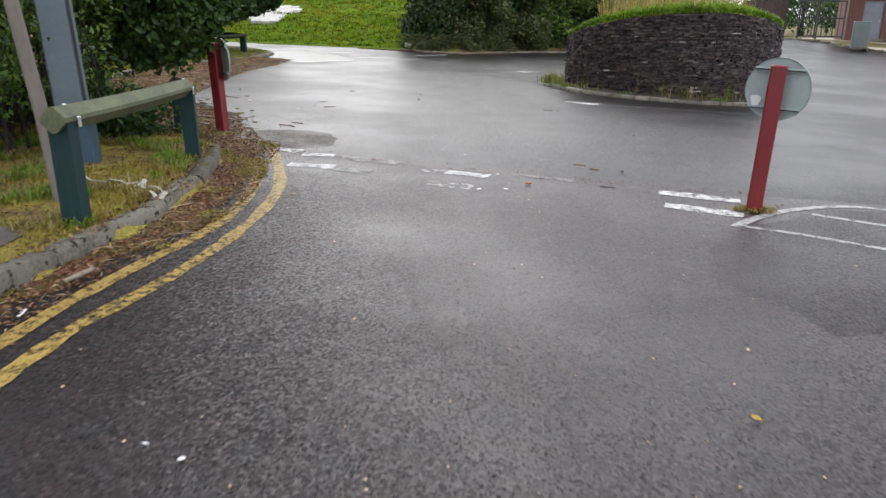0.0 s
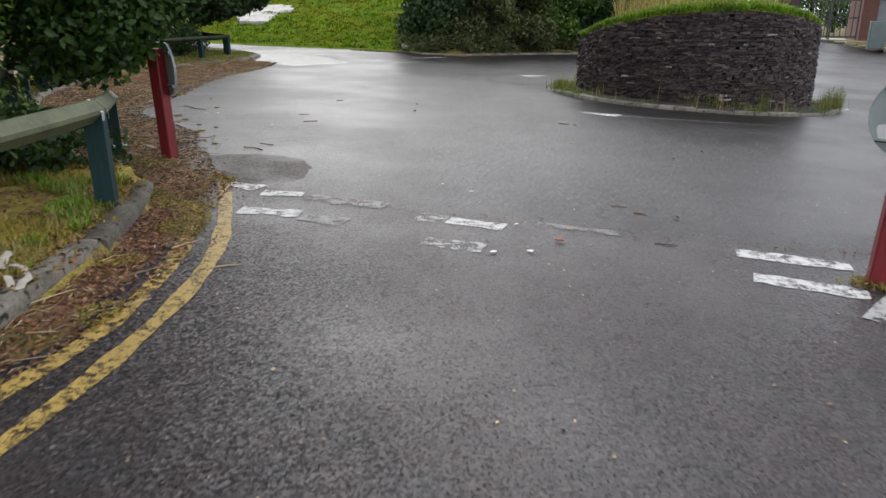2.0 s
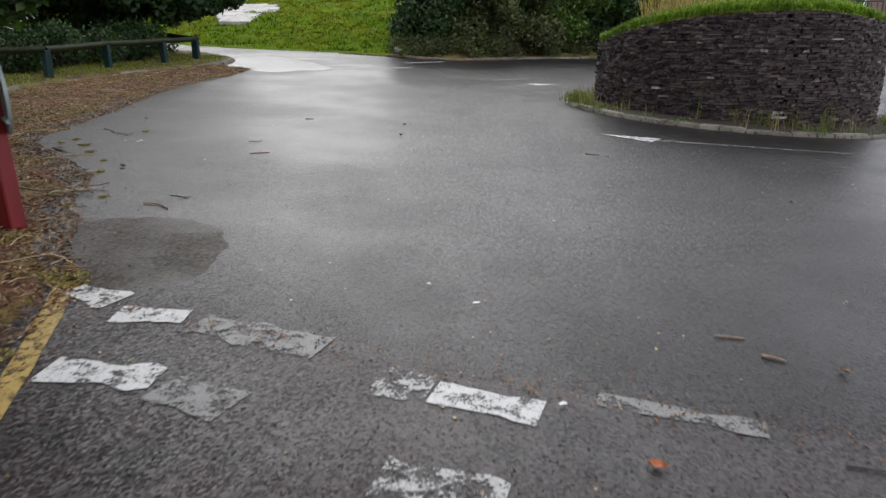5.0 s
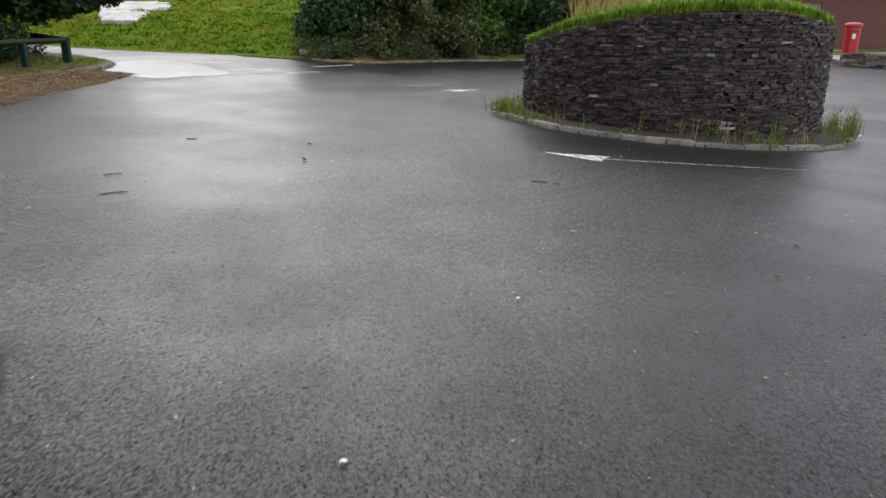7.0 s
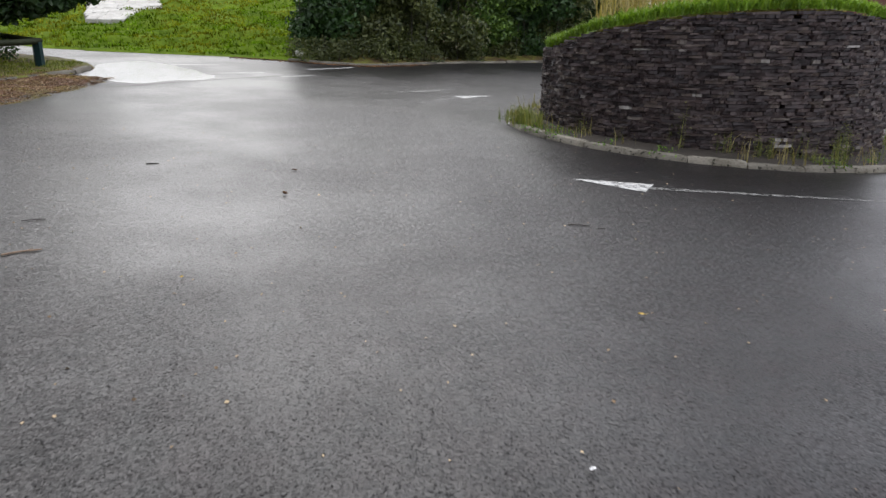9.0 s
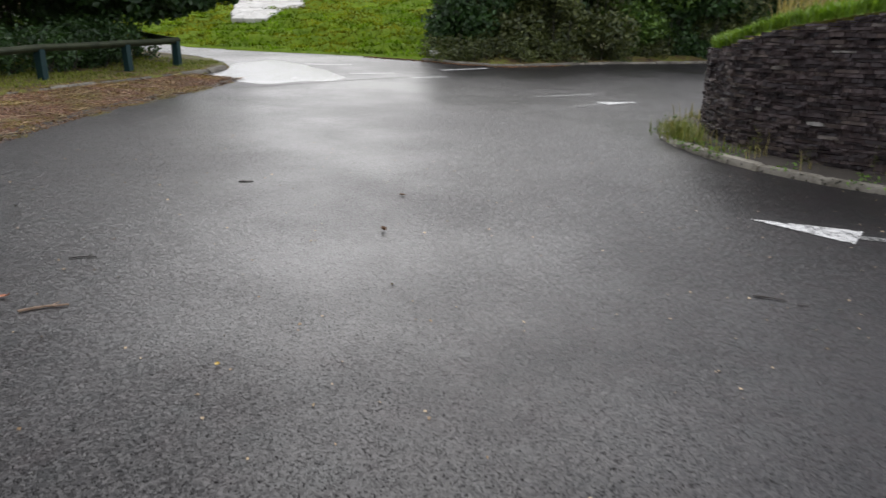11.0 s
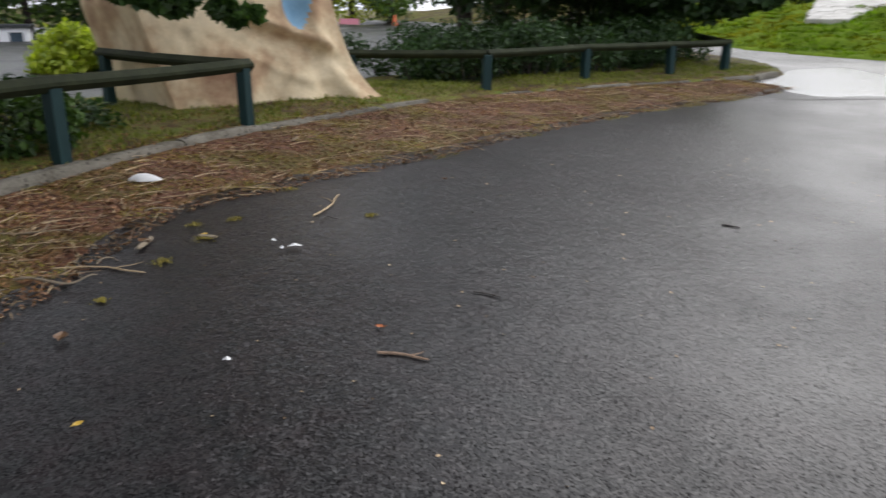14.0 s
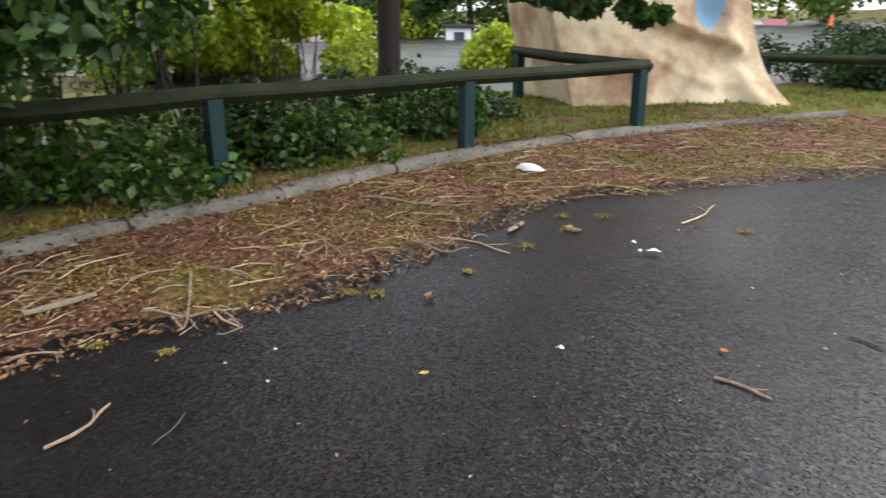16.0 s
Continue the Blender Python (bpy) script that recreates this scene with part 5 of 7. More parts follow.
# the last five lumps are out of view, added overhead to darken the asphalt
crown = [(0.3, 0.4, 5.0, 1.9), (1.1, -0.6, 4.0, 1.4), (-1.0, 0.3, 4.4, 1.6), (0.6, 1.2, 3.2, 1.1), (1.2, 0.2, 2.3, 0.6), (1.73, 0.48, 0.86, 0.28), (1.5, 0.4, 0.8, 0.34), (1.25, 0.3, 0.85, 0.4), (1.9, 0.5, 1.0, 0.22), (2.05, 0.65, 1.15, 0.2), (2.25, 0.7, 1.26, 0.16), (1.15, 0.7, 1.1, 0.5), (0.9, 0.1, 1.5, 0.6), (0.4, -1.6, 3.0, 1.0), (0.0, 0.0, 6.6, 1.6), (0.8, 1.1, 1.2, 0.5), (0.4, 1.5, 1.5, 0.55), (1.75, 0.2, 1.35, 0.35), (1.4, 0.5, 1.6, 0.5), (2.05, 0.15, 1.12, 0.22), (1.85, 0.0, 1.05, 0.26), (2.2, 0.2, 1.25, 0.2), (1.65, -0.05, 1.0, 0.25), (1.95, 0.1, 1.35, 0.3), (1.6, -0.1, 1.4, 0.35), (1.5, 0.1, 1.15, 0.3), (1.9, 0.25, 0.93, 0.16), (1.7, 0.2, 0.9, 0.2), (2.3, 0.9, 1.45, 0.2), (2.5, 1.0, 1.5, 0.18), (2.2, 0.5, 4.5, 1.4), (2.8, 1.6, 4.8, 1.3), (2.4, -1.0, 4.6, 1.3), (3.1, 0.4, 5.4, 1.3), (2.0, 2.4, 4.4, 1.2)]
tree("tree", -4.35, 7.1, 7.0, 0.14, crown, "leafy tree whose low branches hang over the red post", MAT_LEAF_TREE, 0.085, 52000, 15, 18)
crown = [(0, 0, 4.6, 1.9), (1.0, -0.8, 3.6, 1.4), (-0.8, 0.9, 4.0, 1.5), (0.8, 1.2, 3.0, 1.1), (0.2, 0.2, 6.2, 1.6), (0.9, 0.2, 2.3, 0.8)]
tree("tree", -5.4, 4.2, 6.4, 0.15, crown, "leafy tree rising out of the verge shrubs", MAT_LEAF_DARK, 0.17, 15000, 16, 6)
crown = [(0, 0, 3.6, 1.3), (1.3, -0.8, 3.0, 1.1), (-1.2, 0.6, 3.2, 1.1), (1.4, 0.9, 2.6, 0.9), (2.2, 0.3, 2.2, 0.8), (2.8, 1.0, 2.0, 0.6), (2.0, -1.6, 2.3, 0.8), (0.5, -2.2, 2.2, 0.8), (-1.4, -1.6, 2.5, 1.0), (0.2, 1.6, 2.6, 0.9), (3.3, 0.2, 1.75, 0.5), (1.2, -0.4, 1.9, 0.7), (0.0, -1.0, 1.6, 0.7), (-1.0, 0.2, 1.7, 0.8), (1.9, 0.2, 1.3, 0.55), (0.6, 0.3, 1.3, 0.7), (2.3, -0.6, 1.4, 0.5), (1.3, -1.2, 1.2, 0.6), (0.2, -0.6, 1.0, 0.7), (2.6, 0.2, 1.75, 0.5), (1.6, -2.2, 1.5, 0.6), (2.6, -0.8, 1.15, 0.45), (3.1, -0.6, 1.25, 0.4), (3.5, -0.4, 1.5, 0.35), (2.2, -1.2, 1.1, 0.5), (3.3, 0.4, 1.4, 0.4), (2.9, -1.4, 1.3, 0.4), (3.0, -0.2, 2.2, 0.6), (3.6, 0.2, 1.9, 0.4)]
tree("tree", -8.7, 23.0, 5.0, 0.17, crown, "broadleaf tree with spreading low branches behind the far rail", MAT_LEAF_DARK, 0.17, 32000, 6, 10)
crown = [(0, 0, 3.8, 1.4), (1.3, 0.8, 3.1, 1.1), (-1.3, 0.5, 3.2, 1.2), (1.2, -1.2, 2.8, 1.0), (-0.8, -1.4, 2.7, 1.0), (2.1, 0.0, 2.3, 0.7), (0.3, 1.7, 2.4, 0.8), (1.8, -1.8, 2.0, 0.6), (-1.9, -0.5, 2.3, 0.8), (0.8, 0.8, 1.8, 0.8), (0.8, -0.8, 1.7, 0.8), (-0.6, 0.5, 1.8, 0.8)]
tree("tree", -9.6, 18.8, 5.0, 0.16, crown, "dark broadleaf tree standing among shrubs behind the rail", MAT_LEAF_DARK, 0.17, 18000, 8, 10)
for i, (x0, x1, y0, y1, n) in enumerate([(-8.2, -7.0, 16.4, 17.6, 10), (-8.0, -6.9, 17.6, 19.2, 12), (-7.6, -6.6, 19.2, 21.0, 10), (-9.4, -8.0, 15.8, 17.6, 9), (-7.6, -6.6, 20.6, 22.3, 12), (-9.2, -7.6, 21.6, 23.2, 14)]):
    shrub("shrub", lumps_in(x0, x1, y0, y1, 0.2, 0.55, 0.3, 0.5, n, 90 + i), "low dark evergreen shrub behind the rail", MAT_LEAF_DARK, 0.085, 4200, 95 + i)

for i, (x0, x1, y0, y1) in enumerate([(-10.4, -9.2, 21.6, 23.4), (-11.4, -10.4, 20.8, 22.6)]):
    shrub("shrub", lumps_in(x0, x1, y0, y1, 0.3, 2.0, 0.45, 0.7, 14, 190 + i), "tall dark shrub under the trees behind the rail", MAT_LEAF_DARK, 0.12, 7000, 195 + i)

# bright shrubs and farther greenery seen past the tree
for i, (x, y, w, h, n) in enumerate([(-11.3, 9.2, 1.0, 1.5, 20), (-12.6, 13.0, 0.6, 0.55, 12), (-12.5, 6.8, 1.0, 1.6, 14), (-11.0, 7.6, 0.7, 0.9, 10)]):
    shrub("shrub", lumps_in(x - w, x + w, y - w, y + w, 0.2, h, 0.3, 0.55, n, 110 + i), "bright yellow-green shrub beside the car park", MAT_LEAF_BRIGHT, 0.13, 15000, 115 + i, 0.5, 1)

# shrubs at the foot of the bank
for i, (x, w, n, h, mt) in enumerate([(-0.4, 0.9, 18, 2.6, MAT_LEAF_DARK), (1.0, 1.1, 20, 2.2, MAT_LEAF_BROWN), (2.8, 1.2, 22, 2.6, MAT_LEAF_BROWN), (4.8, 1.2, 22, 2.8, MAT_LEAF_MID), (6.2, 1.0, 24, 3.0, MAT_LEAF_DARK), (7.2, 1.3, 24, 3.0, MAT_LEAF_BROWN), (9.0, 1.5, 20, 3.2, MAT_LEAF_DARK)]):
    ybase = 26.0 + max(0.0, (x - 0.6) * 0.62) + 0.9
    lm = [(a, max(b, ybase - 0.5 + 0.25 * abs(c - 0.8)), c, d) for a, b, c, d in lumps_in(x - w, x + w, ybase - 0.5, ybase + 1.6, 0.1, h, 0.4, 0.8, n + 6, 130 + i)]
    shrub("shrub", lm, "tall dense dark small-leaved shrub at the foot of the bank", mt, 0.15, 16000, 135 + i, 0.5, 2)

for i, x in enumerate((-0.6, 0.5, 1.7, 3.0, 4.6)):
    yb = 25.45 + max(0.0, (x - 0.6) * 0.62)
    shrub("low_plants", lumps_in(x - 0.7, x + 0.7, yb + 0.1 + 0.3 * max(0, x - 0.6), yb + 0.9 + 0.3 * max(0, x - 0.6), 0.05, 0.3, 0.2, 0.4, 12, 150 + i), "dark tangled undergrowth at the foot of the bank shrubs", MAT_LEAF_BROWN, 0.09, 2600, 155 + i, 0.4, 2, 0.3, "plant")

# taller trees standing behind those shrubs
for i, (x, y, h) in enumerate([(1.2, 29.8, 4.4), (4.4, 31.0, 4.8), (6.6, 32.0, 4.8), (8.6, 33.4, 4.8)]):
    cr = [(0, 0, h * 0.72, 1.1), (1.2, -0.3, h * 0.6, 1.0), (-1.2, 0.3, h * 0.62, 1.0), (0.3, -0.8, h * 0.42, 1.0), (-1.0, -0.6, h * 0.3, 0.9), (1.2, -0.6, h * 0.3, 0.9), (0.2, -0.4, h * 0.16, 0.9)]
    tree("tree", x, y, h, 0.13, cr, "low dark broadleaf tree behind the bank shrubs", MAT_LEAF_DARK, 0.24, 6500, 170 + i, 7)

# ---- bank grass, verge grass ----


def scatter(n, x0, x1, y0, y1, accept, seed, lift=0.0):
    r = np.random.default_rng(seed)
    out = []
    while len(out) < n:
        some = [(float(x), float(y)) for x, y in r.uniform((x0, y0), (x1, y1), (8000, 2))]
        prepare(some)
        out += [(x, y, T(x, y) + lift) for x, y in some if accept(x, y)]
    return np.array(out[:n])


def on_bank(x, y):
    d, side = off_road(x, y)
    return side == "far" and d > 0.25 + 0.25 * noise.noise((x * 2, y * 2, 3)) and x < -0.7 + 0.1 * (y - 26)


def on_verge(x, y):
    d, side = off_road(x, y)
    return side == "left" and d > 0.15 + 0.05 * noise.noise((x * 5, y * 5, 3)) and not (x < -2.1 and y < 3.45) and noise.noise((x * 1.7, y * 1.7, 6)) + 0.5 * noise.noise((x * 6, y * 6, 2)) > (-0.02 if y < 8 else -0.25)


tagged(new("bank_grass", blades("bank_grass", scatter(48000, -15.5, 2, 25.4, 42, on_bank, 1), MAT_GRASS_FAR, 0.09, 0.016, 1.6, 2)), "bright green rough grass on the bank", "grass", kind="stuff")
tagged(new("verge_grass", blades("verge_grass", scatter(16000, -4.2, -1.8, 3.3, 8.2, on_verge, 2), MAT_MOSS, 0.04, 0.004, 1.1, 3)), "short yellowish moss and grass on the verge", "grass", kind="stuff")
tagged(new("verge_grass", blades("verge_grass", scatter(26000, -8.6, -3.8, 8.2, 22.5, on_verge, 4), MAT_VERGE, 0.045, 0.006, 0.9, 5)), "short green grass strip behind the kerb", "grass", kind="stuff")

tagged(new("fallen_leaves", leaves("fallen_leaves", scatter(2600, -4.2, -1.8, 2.2, 8.0, lambda x, y: off_road(x, y)[1] == "left" and off_road(x, y)[0] > 0.13, 12, 0.015), MAT_LITTER, 0.035, 0.5, 1.6, None, 13, 0.0)), "brown fallen leaves scattered over the mossy verge", "leaves", kind="stuff")
tagged(new("fallen_leaves", leaves("fallen_leaves", scatter(2200, -7.5, -3.3, 7.8, 15.0, lambda x, y: 0.13 < off_road(x, y)[0] < 1.2 and off_road(x, y)[1] == "left", 14, 0.015), MAT_LITTER, 0.035, 0.45, 1.6, None, 15, 0.0)), "brown fallen leaves behind the kerb below the rail", "leaves", kind="stuff")

tagged(new("verge_grass", blades("verge_grass", scatter(2600, -3.6, -1.85, 3.3, 7.6, lambda x, y: on_verge(x, y) and noise.noise((x * 2.3, y * 2.3, 16)) > 0.1, 22, 0.01), MAT_DRY, 0.06, 0.004, 1.7, 23)), "dry straw tufts on the mossy verge", "grass", kind="stuff")
tagged(new("verge_grass", blades("verge_grass", scatter(3200, -3.6, -1.85, 3.3, 7.6, lambda x, y: on_verge(x, y) and noise.noise((x * 1.9, y * 1.9, 26)) > 0.12, 24), MAT_GRASS, 0.07, 0.005, 0.9, 25)), "fresh green grass tufts round the rail posts", "grass", kind="stuff")

# the white patch on the bank
patch = empty("white_patch", pose(-7.4, 31.5, T(-7.4, 31.5)), "rough patch of white painted stones laid on the grass bank", "painted stones")
patch_at = patch.matrix_basis.inverted()
pc = [Vector(p) for p in ((-7.62, 29.85), (-6.85, 29.85), (-6.25, 33.1), (-8.75, 33.5))]
rp = random.Random(9)
PLANE = (T(-7.2, 29.85) + 0.03, T(-7.5, 33.25) + 0.05)
PATCH_STONES = []
for k in range(6):
    sb = Build().box((1.0, 0.34, 0.14), (0, 0, 0), 0, 0.02, top=0.97)
    sb.v = [(x + 0.05 * noise.noise((x * 3 + k, y * 3, z)), y + 0.04 * noise.noise((x * 3, y * 3 + k, z)), z + 0.03 * noise.noise((x * 4, y * 4, k))) for x, y, z in sb.v]
    PATCH_STONES.append(sb.mesh("stone", MAT_CHALK))
for j in range(11):
    va = pc[0].lerp(pc[3], (j + 0.5) / 11)
    vb = pc[1].lerp(pc[2], (j + 0.5) / 11)
    s = rp.uniform(-0.05, 0.05)
    while s < (vb - va).length:
        w = rp.uniform(0.22, 0.5)
        p = va + (vb - va).normalized() * (s + w / 2)
        z = PLANE[0] + (PLANE[1] - PLANE[0]) * (p.y - 29.85) / 3.4
        up = math.degrees(math.atan2(PLANE[1] - PLANE[0], 3.4))
        part("stone", PATCH_STONES[rp.randrange(6)], None, patch, at=patch_at @ pose(p.x, p.y + rp.uniform(-0.02, 0.02), z - 0.05 + rp.uniform(-0.008, 0.010), up + rp.uniform(-2, 2), rp.uniform(-2, 2), rp.uniform(-3, 3)) @ Matrix.Diagonal((w * 1.03, rp.uniform(0.98, 1.1), rp.uniform(1.15, 1.25), 1)))
        s += w

# ---- leaf litter along the kerb ----
LITTER_EDGE = [(-1.86, 0.5), (-1.80, 1.8), (-1.70, 2.6), (-1.62, 3.2), (-1.44, 4.0), (-1.38, 4.8), (-1.44, 5.5), (-1.55, 6.2), (-1.62, 6.85), (-1.95, 7.4), (-2.2, 8.0), (-2.4, 8.3), (-2.55, 8.8), (-2.75, 9.25), (-3.2, 9.8), (-3.85, 10.6), (-4.0, 11.5), (-4.2, 13.2), (-4.38, 14.5), (-4.5, 16.4), (-4.25, 19.4), (-4.3, 20.6)]
LITTER_BACK = [(-2.03, 0.5), (-2.0, 1.8), (-1.97, 2.6), (-1.87, 3.2), (-1.76, 4.0), (-1.73, 4.8), (-1.82, 5.5), (-1.98, 6.2), (-2.3, 6.85), (-2.75, 7.3), (-3.3, 7.75), (-3.5, 8.0), (-3.75, 8.5), (-4.1, 9.0), (-4.5, 9.6), (-4.95, 10.35), (-5.45, 11.5), (-5.93, 13.2), (-6.2, 14.5), (-6.25, 16.4), (-5.5, 19.4), (-5.15, 20.6)]
le = [Vector(p) for p in curved([Vector(q) for q in LITTER_EDGE], 8)]
lb = [Vector(p) for p in curved([Vector(q) for q in LITTER_BACK], 8)]
lv = []
for i, (a, b) in enumerate(zip(le, lb)):
    wob = 0.10 * noise.noise((a.x * 3, a.y * 3, 2)) + 0.05 * noise.noise((a.x * 9, a.y * 9, 4))
    for k in range(7):
        u = k / 6
        p = (a + (b - a).normalized() * max(0.03, 0.10 + wob)).lerp(b, u)
        lv.append((p.x, p.y, G(p.x, p.y) + (-0.004 if k == 0 else 0.012 + (0.015 if p.y < 6 else 0.03) * u * u + 0.018 * noise.noise((p.x * 5, p.y * 5, 1)))))
lit = Build().add(lv, [(i * 7 + k, i * 7 + k + 1, (i + 1) * 7 + k + 1, (i + 1) * 7 + k) for i in range(len(le) - 1) for k in range(6)])
tagged(part("leaf_mould", lit, MAT_LITTER_BASE, smooth_by=60), "brown mat of rotting leaves and moss along the kerb", "leaf litter", kind="stuff")


spans = np.array([(p - q).length * (le[min(i + 1, len(le) - 1)] - p).length for i, (p, q) in enumerate(zip(le, lb))])[:-1] ** 0.85
spans = np.cumsum(spans) / spans.sum()


def litter_points(n, seed, spill=0.0, patchy=False):
    r = np.random.default_rng(seed)
    out = []
    while len(out) < n:
        i = min(int(np.searchsorted(spans, r.uniform())), len(le) - 2)
        s = i + r.uniform()
        a, b = le[i].lerp(le[i + 1], s - i), lb[i].lerp(lb[i + 1], s - i)
        u = r.uniform(-spill, 1.0)
        p = a.lerp(b, u)
        if patchy and noise.noise((p.x * 2.2, p.y * 2.2, 12)) < 0.15:
            continue
        out.append((p.x, p.y, G(p.x, p.y) + (0.018 + (0.015 if p.y < 6 else 0.03) * max(u, 0) ** 2 if u > 0.08 else 0.008)))
    return np.array(out)


tagged(new("fallen_leaves", leaves("fallen_leaves", litter_points(26000, 1, 0.06), MAT_LITTER, 0.032, 0.5, 1.6, None, 3, 0.0)), "brown and orange fallen leaves lying along the kerb", "leaves", kind="stuff")
tagged(new("fallen_leaves", leaves("fallen_leaves", litter_points(17000, 5, 0.10, True), MAT_MOSS, 0.017, 0.6, 1.6, None, 7, 0.0)), "yellow-green scraps of moss and leaf along the kerb", "leaves", kind="stuff")


near = litter_points(16000, 33, 0.12, True)
tagged(new("fallen_leaves", leaves("fallen_leaves", near[near[:, 1] < 7.6] + [0, 0, 0.006], MAT_MOSS, 0.017, 0.6, 1.6, None, 37, 0.0)), "yellow moss tufts between kerb and yellow lines", "moss", kind="stuff")


def sticks(pts, seed, l0, l1, rad, mat):
    r = random.Random(seed)
    b = Build()
    for p in pts:
        ln, a = r.uniform(l0, l1), r.uniform(0, math.pi)
        d = Vector((math.cos(a), math.sin(a), r.uniform(-0.08, 0.08)))
        c, n = Vector(p) + Vector((0, 0, 0.012)), Vector((-d.y, d.x, 0))
        k = r.uniform(-0.18, 0.18)
        b.tube([c - d * ln / 2, c + n * ln * k + Vector((0, 0, 0.006)), c + d * ln / 2], [rad, rad * 0.8, rad * 0.4], 4)
    return b


tagged(new("fallen_leaves", leaves("fallen_leaves", litter_points(7500, 21, 0.05), MAT_STRAW, 0.05, 0.14, 1.6, None, 27, 0.0)), "pale dry leaf scraps strewn along the kerb", "leaves", kind="stuff")
tagged(part("dead_stems", sticks([p for i, p in enumerate(litter_points(650, 8, 0.08)) if p[1] > 7 or i % 3 == 0], 3, 0.06, 0.32, 0.0026, MAT_STRAW), MAT_STRAW), "pale dead stems and twigs among the fallen leaves", "twigs", kind="stuff")

r = np.random.default_rng(41)
lp = []
while len(lp) < 800:
    if len(lp) % 2 == 0:
        x = r.uniform(-1.9, 2.6)
        y = seam_y(x) + r.normal(0, 0.06)
    else:
        s = r.uniform(0, 96)
        i = int(s)
        p = le[i] + Vector((abs(r.normal(0, 0.16)), r.normal(0, 0.1)))
        x, y = p.x, p.y
    lp.append((x, y, G(x, y) + 0.010))
tagged(new("fallen_leaves", leaves("fallen_leaves", np.array(lp), MAT_LITTER, 0.022, 0.45, 2.2, None, 47, 0.0)), "small brown leaf scraps scattered on the asphalt", "leaves", kind="stuff")

# soil, moss and crumbs creeping over the back of the kerbs
r = np.random.default_rng(61)
creep = []
for line in (KERB_A[1:], [(-3.05, 7.45)] + KERB_B[:13]):
    for p in resample(curved([Vector(q) for q in line], 10), 0.012):
        w = 0.055 - 0.09 * noise.noise((p.x * 2.6, p.y * 2.6, 31)) - 0.05 * noise.noise((p.x * 11, p.y * 11, 33))
        k = r.uniform(0, 1) ** 1.5
        q = Vector(p[:2]) + Vector((-1, -0.25 if p.y < 6.5 else -0.62)).normalized() * (w + 0.16 * k)
        creep.append((q.x, q.y, G(q.x, q.y) + 0.108 - 0.035 * smooth(10.5, 14.5, q.y) + 0.012 * k))
creep = np.array(creep)
tagged(new("fallen_leaves", leaves("fallen_leaves", np.repeat(creep, 2, 0) + r.normal(0, 0.012, (2 * len(creep), 3)) * [1, 1, 0.2], MAT_LITTER, 0.03, 0.6, 1.6, None, 62, 0.0)), "dark leaf crumbs and soil creeping over the kerb stones", "leaves", kind="stuff")
tagged(new("kerb_moss", blades("kerb_moss", creep[::2], MAT_MOSS, 0.03, 0.005, 1.2, 63)), "low moss and grass creeping over the kerb stones", "moss", kind="stuff")


def branch(points, rad, label, mat):
    """A bare curved branch lying on the litter, with one or two broken side shoots."""
    pts = [Vector((p.x, p.y, G(p.x, p.y) + 0.035 + 0.012 * math.sin(i * 0.9))) for i, p in enumerate(curved([Vector(q) for q in points], 5))]
    br = empty("branch", Matrix.Translation(pts[0]), label, "branch", "dead branches in the litter")
    n = len(pts)
    part("stem", Build().tube([p - pts[0] for p in pts], [rad * (1.15 - 0.6 * i / n) * (1 + 0.2 * math.sin(i * 2.3)) for i in range(n)], 7), mat, br, smooth_by=50)
    for k in (2 * n // 3,):
        d = pts[min(k + 1, n - 1)] - pts[k - 1]
        e = pts[k] + Vector((-d.y, d.x, 0.3 * d.length)) * (1.1 if k % 2 else -0.9)
        part("side_shoot", Build().tube([pts[k] - pts[0], e - pts[0]], [rad * 0.6, rad * 0.3], 5), mat, br)


PALE_BRANCH = "pale bare dead branch lying on leaf litter and moss"
for pts_ in ([(-2.95, 8.56), (-2.68, 8.58), (-2.48, 8.6), (-2.34, 8.58)], [(-2.55, 8.42), (-2.5, 8.58), (-2.48, 8.74), (-2.32, 8.81), (-2.32, 8.72)], [(-3.04, 7.8), (-3.11, 7.94), (-3.15, 8.11)], [(-3.37, 9.1), (-3.22, 9.19), (-3.03, 9.23)], [(-3.17, 8.96), (-3.03, 9.09)], [(-2.22, 8.05), (-2.28, 8.21)], [(-2.84, 7.83), (-2.83, 7.96)], [(-2.74, 8.43), (-2.82, 8.57)], [(-2.99, 8.61), (-2.88, 8.8)], [(-2.89, 8.32), (-3.03, 8.48)], [(-4.03, 9.43), (-3.88, 9.75), (-3.7, 9.97)], [(-3.06, 9.33), (-3.12, 9.52)], [(-3.18, 9.57), (-3.03, 9.73), (-3.01, 9.85)], [(-3.16, 9.9), (-3.23, 10.0)], [(-3.86, 10.4), (-3.79, 10.6)], [(-5.17, 12.19), (-5.26, 12.36), (-5.02, 12.39)]):
    branch(pts_, 0.0052 if len(pts_) > 2 else 0.0042, PALE_BRANCH, MAT_BRANCH)


